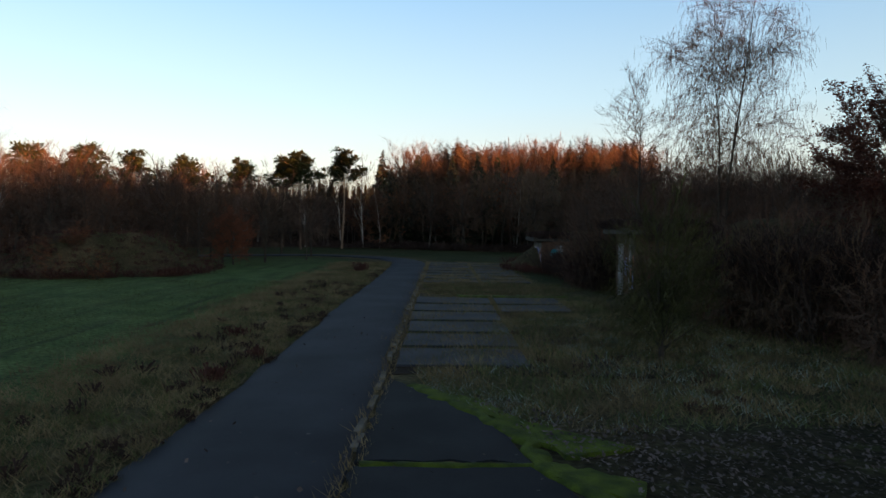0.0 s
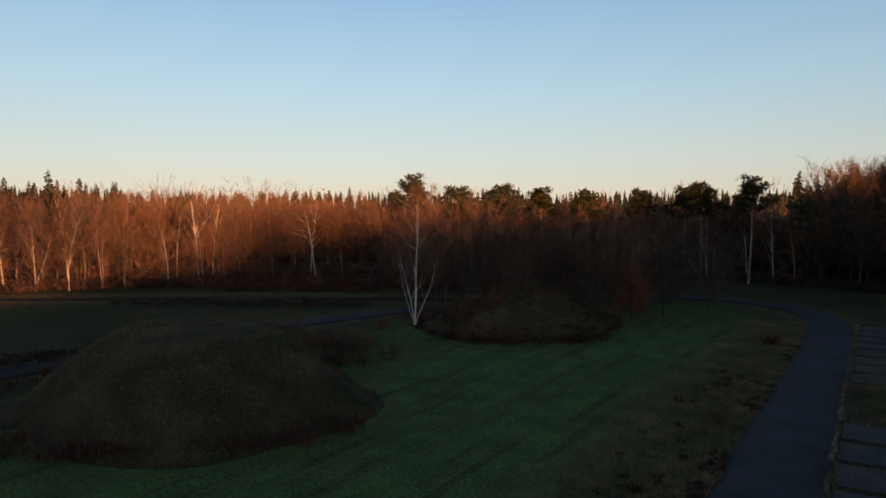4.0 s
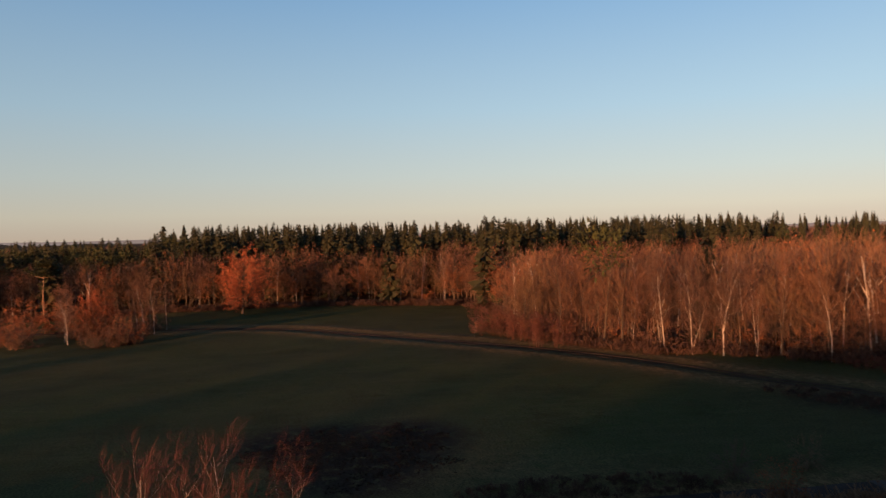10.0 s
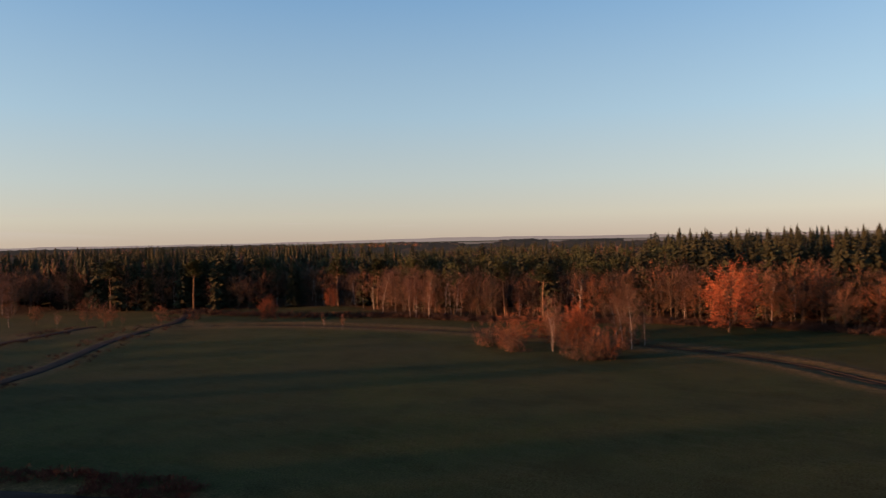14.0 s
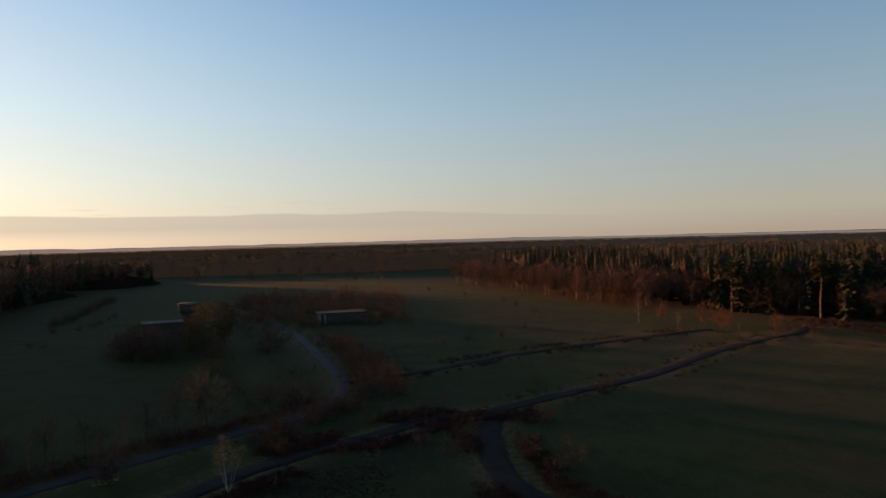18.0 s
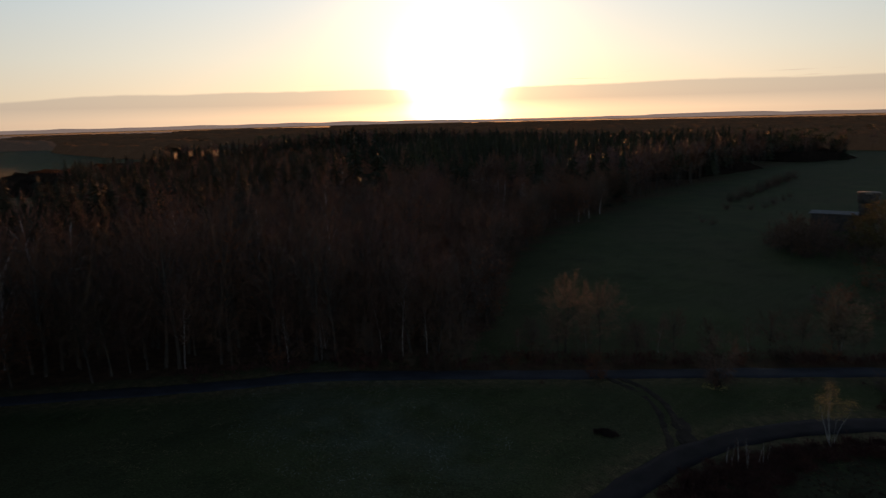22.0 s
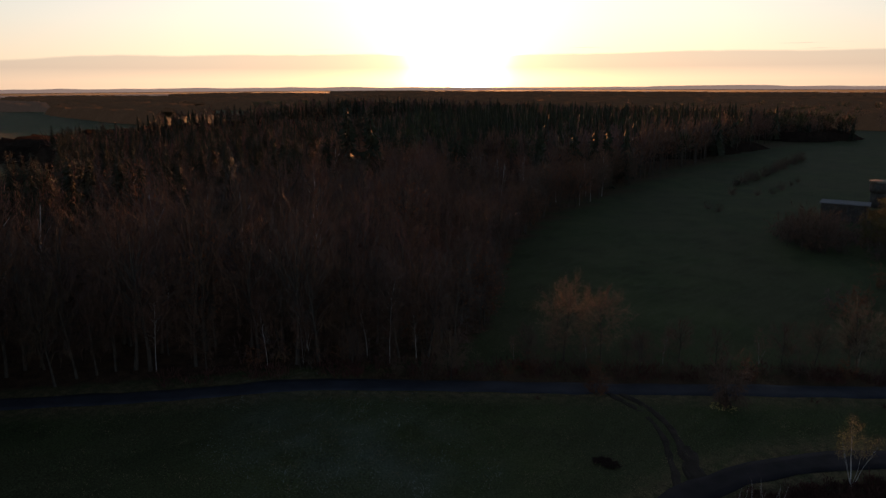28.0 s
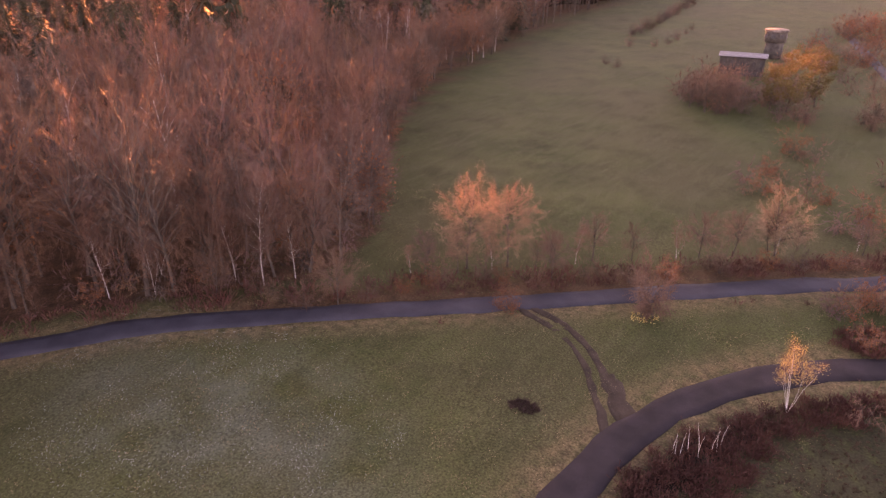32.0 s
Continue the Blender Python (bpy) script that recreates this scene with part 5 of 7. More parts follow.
fill("woodland", [(-285, 190), (-195, 240), (-92, 280), (20, 292), (20, 322), (-100, 312), (-212, 268), (-305, 214)], 5.2, lambda x, y: blend(0.75, conifers=(0.5, 0.5, 0)), 40, "far band of spruces beyond the wood", lambda x, y: 1.12)
fill("woodland", WOODS["northeast"], 4.3, lambda x, y: blend(0.0), 38, "low leafless wood behind the banks", lambda x, y: 1.05, thin(35, 80, 60, 45))
# unseen wood, put in to throw long shadows on the north wood
fill("woodland", WOODS["east"], 4.6, lambda x, y: blend(0.9, conifers=(0.5, 0.5, 0)), 36, "tall spruce wood added out of view to cast shade", lambda x, y: 1.0 if across(x, y) < 60 else 1.12)


# spruces whose tops catch the sun beyond the road's end, some painted sunlit brown
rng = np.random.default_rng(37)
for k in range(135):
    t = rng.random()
    kind = ("lit_spruce", "bare", "bare", "lit_spruce", "spruce", "bare")[k % 6]
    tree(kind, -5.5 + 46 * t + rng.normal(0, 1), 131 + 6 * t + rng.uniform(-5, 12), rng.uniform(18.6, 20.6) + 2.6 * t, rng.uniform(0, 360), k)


def canopy(cx, cy, rx, ry, seed, cell=9.0, h=12.0, trees=0):
    """A far wood, or the filler under a nearer one, as one mass: an uneven crown surface with steep edges, set with
    single taller trees.
    """
    rng = np.random.default_rng(seed)
    nx, ny = int(2 * rx / cell) + 2, int(2 * ry / cell) + 2
    gx, gy = np.meshgrid(np.linspace(-1.02, 1.02, nx), np.linspace(-1.02, 1.02, ny))
    w = np.arctan2(gy, gx)
    edge = np.hypot(gx, gy) + 0.06 * np.sin(3 * w + seed) + 0.05 * np.sin(7 * w + 2 * seed)
    z = np.where(edge < 0.97, h * rng.uniform(0.6, 1.15, gx.shape), -1.0)
    v = np.stack([gx * rx + rng.normal(0, cell * 0.2, gx.shape) + cx, gy * ry + rng.normal(0, cell * 0.2, gx.shape) + cy, z], -1).reshape(-1, 3)
    idx = np.arange(nx * ny).reshape(ny, nx)
    a, b, c, d = idx[:-1, :-1].ravel(), idx[:-1, 1:].ravel(), idx[1:, 1:].ravel(), idx[1:, :-1].ravel()
    f = np.concatenate([np.stack([a, b, c], 1), np.stack([a, c, d], 1)])
    f = f[(v[f][:, :, 2] > 0).any(1)]
    tagged(new("woodland", mesh_from("woodland", v, f, [M_CANOPY if math.hypot(cx, cy) < 620 else (M_CANOPY_SUN if cy < -0.25 * cx and cx > -0.2 * abs(cy) else M_CANOPY_FAR)])), "winter wood mass, far off or added under nearer trees", "woodland", kind="stuff")
    if trees:
        spots = []
        for _ in range(trees):
            w, r = rng.uniform(0, 6.283), 0.98 * math.sqrt(rng.random())
            k = rng.random()
            spots.append((cx + rx * r * math.cos(w), cy + ry * r * math.sin(w), rng.uniform(0.8, 1.2), w, 0 if k < 0.45 else (1 if k < 0.8 else 2)))
        forest("woodland", spots, [FAR[0], FAR[1], far_kind(6, False, 4)], "far winter trees on the plain", DEEP_MATS)


# big round trees behind the second mound
for k, (x, y, h) in enumerate(((-36, 67, 12.6), (-42, 75, 12.8), (-47, 84, 14.5), (-30, 71, 11.2), (-24.5, 73, 10), (-51, 79, 13), (-20, 78, 9.5), (-39, 84, 13), (-32, 80, 12), (-56, 86, 14), (-26, 66, 10.5), (-41, 66, 11.5), (-18, 70, 8.5), (-15, 76, 8), (-27, 84, 12), (-45, 70, 12), (-22, 62, 8), (-34, 60, 9.5), (-16, 84, 10), (-21, 90, 11.5), (-50, 72, 11))):
    tree("bare", x, y, h, k * 97, k, label="tall round-crowned leafless tree behind the earth mound")


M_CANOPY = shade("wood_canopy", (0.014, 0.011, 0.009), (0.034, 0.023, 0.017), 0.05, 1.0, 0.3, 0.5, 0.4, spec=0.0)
M_CANOPY_FAR = shade("painted_haze_canopy", (0.012, 0.01, 0.008), (0.034, 0.024, 0.016), 0.05, 1.0, 0.3, 0.5, 0.4, spec=0.0)
M_CANOPY_SUN = shade("sunward_painted_haze_canopy", (0.012, 0.01, 0.008), (0.034, 0.024, 0.016), 0.05, 1.0, 0.3, 0.5, 0.4, spec=0.0)
# haze over the far woods is painted on as emission, warmer towards the sun
for m, haze_glow in ((M_CANOPY_FAR, (0.026, 0.021, 0.019)), (M_CANOPY_SUN, (0.02, 0.0135, 0.0095))):
    m.node_tree.nodes["Principled BSDF"].inputs["Emission Color"].default_value = (*haze_glow, 1)
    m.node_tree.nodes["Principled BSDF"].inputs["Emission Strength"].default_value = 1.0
PLAIN_WOODS = (
    (-30, -650, 430, 130), (-520, -560, 260, 130), (560, -420, 120, 90), (900, -560, 260, 150), (860, -300, 150, 60), (980, -60, 240, 70), (700, 40, 170, 60),
    (250, -1000, 420, 130), (-330, -960, 420, 120), (900, -900, 420, 140), (-760, -300, 220, 190), (-640, 60, 190, 190), (-560, 420, 260, 170), (1350, -420, 300, 160),
    (1300, 60, 300, 80), (300, -1420, 900, 150), (-700, -1250, 500, 130), (1300, -1250, 500, 170), (-120, 600, 330, 160), (300, 420, 180, 140), (640, -760, 240, 110),
    (1150, -220, 200, 50), (1500, -800, 260, 160), (120, -1180, 300, 80), (-900, -760, 260, 120), (1700, -150, 260, 120),
)
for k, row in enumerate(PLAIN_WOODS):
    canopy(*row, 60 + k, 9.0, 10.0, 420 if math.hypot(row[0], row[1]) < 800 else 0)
# single round trees on the far field
for k, (x, y, h) in enumerate(((86, -463, 14), (45, -427, 9), (18, -451, 12), (-4, -453, 12), (-14, -434, 9), (-35, -459, 14), (-50, -445, 10), (37, -501, 10), (9, -495, 9))):
    tree("bare", x, y, h, k * 61, k, label="single round-crowned leafless tree on the far field")
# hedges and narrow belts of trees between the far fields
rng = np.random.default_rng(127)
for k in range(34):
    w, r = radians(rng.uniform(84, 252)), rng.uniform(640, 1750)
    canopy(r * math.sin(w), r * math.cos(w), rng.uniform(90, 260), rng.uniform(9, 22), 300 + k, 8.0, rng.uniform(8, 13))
# wooded rise behind the sunny wood, with conifers along its crest
rng = np.random.default_rng(123)
crest = smooth_line([(500, -215), (470, -245), (446, -308), (415, -350), (388, -385), (330, -412), (275, -430), (240, -420), (200, -432), (159, -449), (120, -440)], 6.0)
spots = []
for k in range(760):
    t = rng.random()
    x, y = crest[int(t * (len(crest) - 1))] + rng.normal(0, 1, 2) * (14, 14)
    tall = float(np.interp(t, (0, 0.15, 0.3, 0.5, 0.68, 0.76, 0.9, 1), (13, 17, 23, 20.5, 14.5, 18, 18, 13)))
    conifer = rng.random() < 0.7
    spots.append((x, y, tall * rng.uniform(0.72, 1.04) / (20 if conifer else 12.5), rng.uniform(0, 6.28), (4 if rng.random() < 0.5 else 5) if conifer and k % 3 == 0 else (2 if conifer else 0)))
forest("woodland", spots, FAR + DEEP[4:6], "conifer wood on a low rise of the plain", DEEP_MATS)
# dark sheets added under the nearer woods to fill gaps and block low sun
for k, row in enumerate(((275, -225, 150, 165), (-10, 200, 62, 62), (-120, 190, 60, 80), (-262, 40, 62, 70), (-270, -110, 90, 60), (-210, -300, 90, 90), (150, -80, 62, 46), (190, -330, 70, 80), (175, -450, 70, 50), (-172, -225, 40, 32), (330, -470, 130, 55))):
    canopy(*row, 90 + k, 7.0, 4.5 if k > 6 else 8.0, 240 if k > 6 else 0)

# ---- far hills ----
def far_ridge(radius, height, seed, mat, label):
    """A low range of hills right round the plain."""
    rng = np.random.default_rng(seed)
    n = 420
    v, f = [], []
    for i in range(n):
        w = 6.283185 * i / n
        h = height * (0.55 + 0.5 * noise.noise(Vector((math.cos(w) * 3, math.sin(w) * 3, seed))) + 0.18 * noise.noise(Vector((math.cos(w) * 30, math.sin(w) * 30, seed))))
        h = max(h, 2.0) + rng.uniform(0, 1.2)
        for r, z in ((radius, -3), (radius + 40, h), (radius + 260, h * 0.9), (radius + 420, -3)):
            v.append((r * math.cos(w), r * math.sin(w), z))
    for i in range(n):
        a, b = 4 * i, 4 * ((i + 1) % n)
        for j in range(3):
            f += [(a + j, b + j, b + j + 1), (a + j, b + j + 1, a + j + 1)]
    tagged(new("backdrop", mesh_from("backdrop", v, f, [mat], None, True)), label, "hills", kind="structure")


# distance haze painted into the material: a glow in the air's colour
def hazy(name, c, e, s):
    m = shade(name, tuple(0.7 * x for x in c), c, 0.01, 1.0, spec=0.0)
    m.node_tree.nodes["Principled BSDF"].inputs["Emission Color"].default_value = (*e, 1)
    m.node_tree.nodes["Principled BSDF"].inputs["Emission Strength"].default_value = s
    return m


far_ridge(1900, 10, 3, hazy("painted_haze_wood", (0.03, 0.03, 0.028), (0.3, 0.22, 0.19), 0.42), "wooded rise on the plain with haze painted as glow")
far_ridge(3300, 22, 5, hazy("painted_haze_hill", (0.03, 0.03, 0.03), (0.42, 0.33, 0.3), 0.62), "low hills along the horizon with haze painted as glow")


# ---- concrete apron beside the road ----
bed = Geo()
bed.box((-1.5, 19.0, -0.12), (6.4, 75, 0.012))
apron = tagged(new("pavement", mesh_of("pavement", bed, M_SOIL)), "old concrete slab apron with grassy joints", "pavement", kind="structure")


def slab_mesh(w, d, h=0.07, c=0.03):
    g = Geo()
    p = [(-w / 2, -d / 2), (w / 2, -d / 2), (w / 2, d / 2), (-w / 2, d / 2)]
    q = [(x - math.copysign(c, x), y - math.copysign(c, y)) for x, y in p]
    for i in range(4):
        j = (i + 1) % 4
        g.quad((*p[i], 0), (*p[j], 0), (*p[j], h - c * 0.5), (*p[i], h - c * 0.5))
        g.quad((*p[i], h - c * 0.5), (*p[j], h - c * 0.5), (*q[j], h), (*q[i], h))
    g.quad((*q[0], h), (*q[1], h), (*q[2], h), (*q[3], h))
    return mesh_of("slab", g, M_SLAB)


rng = np.random.default_rng(71)
slab_a, slab_b = slab_mesh(3.9, 2.7), slab_mesh(3.4, 2.7)
for i in range(17):
    y = 21.2 + 3.14 * i
    for me, x in ((slab_a, 0.62), (slab_b, 4.5)):
        if (x > 3 and i < 4) or 6 <= i <= 8:
            continue
        ob = new("slab", me)
        ob.parent = apron
        ob.matrix_basis = pose(x + rng.normal(0, 0.03), y, 0.012 + rng.uniform(0, 0.02), rng.normal(0, 0.5), rng.normal(0, 0.5), rng.normal(0, 1.3))


# pale edging stones between the road and the apron, some of them sunk or lost
kerb_rng = np.random.default_rng(73)
kerb = Geo()
kerb.box((-0.07, -0.42, -0.1), (0.07, 0.42, 0.05))
kerb_mesh = mesh_of("kerb_stone", kerb, M_CONC)
for i in range(46):
    if kerb_rng.random() < 0.55:
        ob = new("kerb_stone", kerb_mesh)
        ob.parent = apron
        ob.matrix_basis = pose(-1.6 + kerb_rng.normal(0, 0.03), 13 + 0.95 * i, kerb_rng.uniform(-0.02, 0.03), kerb_rng.normal(0, 1.5), kerb_rng.normal(0, 3), kerb_rng.normal(0, 2.5))


def patch(name, outline, z, mat, label, category, seed, jag=0.12):
    """A flat piece of surfacing with a worn, uneven outline."""
    rng = np.random.default_rng(seed)
    pts = []
    for (x0, y0), (x1, y1) in zip(outline, outline[1:] + outline[:1]):
        for t in np.arange(0, 1, 0.4 / max(0.41, math.hypot(x1 - x0, y1 - y0))):
            pts.append((x0 + (x1 - x0) * t + rng.normal(0, jag), y0 + (y1 - y0) * t + rng.normal(0, jag)))
    cx, cy = np.mean(pts, axis=0)
    g = Geo()
    for (x0, y0), (x1, y1) in zip(pts, pts[1:] + pts[:1]):
        g.tri((cx, cy, z + 0.01), (x0, y0, z), (x1, y1, z))
        g.quad((x0, y0, z), (x0, y0, z - 0.15), (x1, y1, z - 0.15), (x1, y1, z))
    return tagged(new(name, mesh_of(name, g, mat)), label, category, kind="structure")


patch("pavement", [(-1.45, 11.9), (1.6, 11.9), (1.15, 14.0), (-0.1, 16.3), (-1.45, 18.4)], 0.045, M_TAR, "dark asphalt patch beside the road", "pavement", 5, 0.06)
patch("pavement", [(-1.45, 4.0), (2.4, 4.0), (2.2, 10.4), (1.5, 11.55), (-1.45, 11.55)], 0.045, M_TAR, "dark asphalt forecourt beside the road", "pavement", 6, 0.06)
ribbon("moss", smooth_line([(-0.7, 17.5), (0.55, 15.3), (1.55, 13.3), (1.75, 11.9), (2.2, 11.0), (2.6, 9.8)], 0.25), 0.4, M_MOSS, "bright green moss strip along the asphalt edge", "moss", 0.06, 0.09, 31, 0.03)
patch("moss", [(0.0, 16.4), (0.9, 15.0), (1.5, 13.6), (2.3, 12.2), (3.5, 12.6), (2.6, 13.4), (1.7, 14.6), (0.8, 16.2)], 0.07, M_MOSS, "thick bright green moss cushion beside the asphalt", "moss", 41, 0.1)
patch("moss", [(1.7, 11.7), (2.5, 11.6), (3.3, 10.8), (2.9, 10.2), (2.1, 10.8)], 0.07, M_MOSS, "thick bright green moss cushion over the forecourt's edge", "moss", 42, 0.1)
ribbon("moss", [(-1.4 + 0.25 * i, 11.72 + 0.03 * math.sin(i * 1.7)) for i in range(13)], 0.16, M_MOSS, "mossy joint across the asphalt", "moss", 0.05, 0.04, 32, 0.02)
ribbon("moss", [(0.8 + 0.3 * i, 39.2 + 0.12 * math.sin(i)) for i in range(22)], 0.8, M_MOSS, "mossy band across the slabs", "moss", 0.1, 0.15, 33, 0.03)


# ---- grass, leaves, heath ----
def blades(name, spots, height, width, mat, label, seed, lean=0.45, category="grass"):
    """Grass blades at rows of x, y, z: one narrow triangle each, bent by chance."""
    rng = np.random.default_rng(seed)
    p = np.asarray(spots, float)
    n = len(p)
    a, h = rng.uniform(0, 6.283, n), height * rng.uniform(0.45, 1.25, n)
    w = width * rng.uniform(0.6, 1.4, n)
    s = np.stack([np.cos(a) * w, np.sin(a) * w, np.zeros(n)], 1)
    tip = p + np.stack([rng.normal(0, lean, n) * h, rng.normal(0, lean, n) * h, h], 1)
    v = np.stack([p - s, p + s, tip], 1).reshape(-1, 3)
    return tagged(new(name, mesh_from(name, v, np.arange(3 * n).reshape(-1, 3), [mat])), label, category, kind="stuff")


def scatter(seed, n, lo, hi, test=None, clump=0.0, z=0.0):
    """Random places in a rectangle, drawn together in tufts where clump says how wide they are."""
    rng = np.random.default_rng(seed)
    p = rng.uniform(lo, hi, (n, 2))
    if clump:
        c = rng.uniform(lo, hi, (max(8, n // 22), 2))
        p = c[rng.integers(len(c), size=n)] + rng.normal(0, clump, (n, 2))
    if test is not None:
        p = p[test(p[:, 0], p[:, 1])]
    return np.concatenate([p, np.full((len(p), 1), z)], 1)


off_road = lambda x, y: away(x, y, ROAD_A[::3]) > 1.72
blades("grass", scatter(1, 52000, (-10.5, 5), (-5.0, 72), off_road, 0.2), 0.24, 0.011, M_DRY, "matted straw-coloured verge grass beside the road", 1, 0.95)
blades("grass", scatter(2, 26000, (-9.0, 5), (-4.9, 72), off_road, 0.16), 0.2, 0.011, M_GRASS, "green verge grass beside the road", 2, 0.8)
blades("grass", scatter(3, 42000, (-34, 8), (-8.5, 48)), 0.1, 0.014, M_GRASS, "short green meadow grass", 3)
blades("grass", scatter(13, 6000, (-11.5, 6), (-8.2, 72), None, 0.3), 0.24, 0.013, M_DRY, "thinning straw grass towards the meadow", 9)
blades("grass", scatter(14, 15000, (-1.2, 20), (6.3, 74), None, 0.42, 0.04), 0.2, 0.012, M_DRY, "tufts of grass grown over the slabs", 10)
blades("grass", scatter(15, 7000, (-1.2, 20), (6.3, 74), None, 0.5, 0.04), 0.13, 0.012, M_GRASS, "weeds grown over the slabs", 11)
right = lambda x, y: inside_all(x, y, [(1.6, 14.2), (3.4, 13.6), (9, 14.4), (24, 15), (24, 26), (10, 30), (8, 40), (6.5, 38), (5.6, 33), (2.9, 31.8), (1.5, 25.5), (-0.8, 19.6), (-0.4, 17.2)])
blades("grass", scatter(4, 62000, (-1.5, 9), (24, 41), right, 0.24), 0.26, 0.011, M_DRY, "withered rough grass before the bunker", 4, 0.9)
blades("grass", scatter(5, 46000, (-1.5, 9), (24, 41), right, 0.25), 0.24, 0.011, M_GRASS, "rough green grass before the bunker", 5, 0.8)
blades("grass", scatter(6, 6000, (-1, 11), (12, 30), right, 0.3), 0.2, 0.011, M_FROST, "hoar-frosted grass tufts", 6, 0.9)
blades("grass", np.concatenate([scatter(7, 2600, (-1.75, 6), (-1.3, 74)), scatter(8, 5200, (-1.4, 47), (6.3, 55), None, 0.25, 0.03), scatter(10, 2200, (2.52, 20), (2.78, 72))]), 0.2, 0.012, M_DRY, "grass in the joints of the apron", 7)
grown = lambda x, y: inside_all(x + 0.4 * np.sin(y * 1.7), y + 0.5 * np.sin(x * 1.3), [(-0.9, 40.2), (1.5, 39.4), (6.6, 39), (8.4, 43), (7.6, 47.4), (3, 48), (-0.8, 46.4)])
blades("grass", scatter(231, 13000, (-1.5, 38), (9, 49), grown, 0.3, 0.02), 0.24, 0.012, M_DRY, "rough withered grass grown over the missing slabs", 232, 0.9)
blades("grass", scatter(233, 11000, (-1.5, 38), (9, 49), grown, 0.3, 0.02), 0.2, 0.012, M_GRASS, "green grass grown over the missing slabs", 234, 0.8)
joint = np.concatenate([scatter(80 + i, 420, (-1.35, 22.58 + 3.14 * i), (6.2, 22.96 + 3.14 * i), None, 0, 0.02) for i in range(16)])
blades("grass", joint, 0.15, 0.012, M_GRASS, "low weeds in the slab joints", 8)


def leaves(name, spots, size, mat, label, seed):
    rng = np.random.default_rng(seed)
    p = np.asarray(spots, float)
    n = len(p)
    a = rng.uniform(0, 6.283, n)
    s = size * rng.uniform(0.6, 1.3, n)
    u = np.stack([np.cos(a) * s, np.sin(a) * s, rng.normal(0, 0.35, n) * s], 1)
    w = np.stack([-np.sin(a) * s * 0.6, np.cos(a) * s * 0.6, rng.normal(0, 0.35, n) * s], 1)
    p[:, 2] += rng.uniform(0.02, 0.1, n)
    v = np.stack([p - u, p + w, p + u, p - w], 1).reshape(-1, 3)
    k = 4 * np.arange(n)[:, None]
    f = np.concatenate([k + [0, 1, 2], k + [0, 2, 3]])
    return tagged(new(name, mesh_from(name, v, f, [mat])), label, "leaves", kind="stuff")


litter = lambda x, y: inside_all(x, y, [(2.2, 12.2), (3.0, 11.0), (3.2, 9), (6, 7), (20, 7), (20, 16), (12, 15.5), (6, 13.5), (3.2, 14.2), (1.2, 16.5), (0.6, 16.2)])
leaves("fallen_leaves", scatter(11, 15000, (0, 7), (20, 18), litter, 0, 0.03), 0.045, M_LEAF, "pale curled leaves fallen on the rough grass", 1)
leaves("fallen_leaves", scatter(12, 260, (-5, 5), (2, 30), None, 0, 0.05), 0.045, M_LEAF, "single leaves fallen on the asphalt", 2)


def heath(name, spots, h, mat, label, seed, category="heath"):
    """Low twiggy undergrowth: sprays of fine stems."""
    rng = np.random.default_rng(seed)
    p = np.repeat(np.asarray(spots, float), 26, axis=0)
    n = len(p)
    hh = h * np.repeat(rng.uniform(0.5, 1.2, len(spots)), 26) * rng.uniform(0.5, 1.1, n)
    p[:, :2] += rng.normal(0, 0.35 * h, (n, 2))
    tip = p + np.stack([rng.normal(0, 0.5, n) * hh, rng.normal(0, 0.5, n) * hh, hh], 1)
    a = rng.uniform(0, 6.283, n)
    w = 0.022 if h > 1.5 else 0.03 * (0.5 + h)
    s = np.stack([np.cos(a) * w, np.sin(a) * w, np.zeros(n)], 1)
    v = np.stack([p, tip - s, tip + s], 1).reshape(-1, 3)
    return tagged(new(name, mesh_from(name, v, np.arange(3 * n).reshape(-1, 3), [mat])), label, category, kind="stuff")


heath_spots = lambda seed, n, line, d: scatter(seed, n, (min(p[0] for p in line) - d, min(p[1] for p in line) - d), (max(p[0] for p in line) + d, max(p[1] for p in line) + d), lambda x, y: (away(x, y, line) < d) & (np.sin(y * 1.3) + np.sin(y * 0.47 + 1) + np.sin(y * 3.1 + x) > 0.3))
near_line = lambda line, d: (lambda x, y: away(x, y, line) < d)
patchy = lambda test: (lambda x, y: test(x, y) & (np.sin(x * 0.37 + 1.3 * np.sin(y * 0.21)) + np.sin(y * 0.43 + x * 0.11) > -0.35))
heath("heath", scatter(21, 3300, (-17.5, -72), (-1.5, -43), lambda x, y: inside_all(x + 0.5 * np.sin(y * 1.9) + 0.3 * np.sin(y * 4.1), y + 0.4 * np.sin(x * 2.3), [(-3.2, -46), (-3.4, -52.5), (-5.0, -57), (-7.6, -61.6), (-10.2, -65.4), (-15, -71), (-16.5, -69), (-11.2, -62.5), (-9.6, -57.5), (-9.4, -51), (-8.2, -45), (-6, -43.5)])), 0.55, M_HEATH, "dark red-brown heather bed inside the lane's bend", 1)
heath("heath", scatter(20, 2400, (-27, -72), (-9, -47), lambda x, y: inside_all(x + 0.8 * np.sin(y * 1.1), y, [(-9.2, -50), (-10, -58), (-12, -63), (-17, -69.5), (-25, -71), (-27, -58), (-19, -48)])), 0.13, M_BROWNHEATH, "thin withered heath thinning out into the grass", 11)
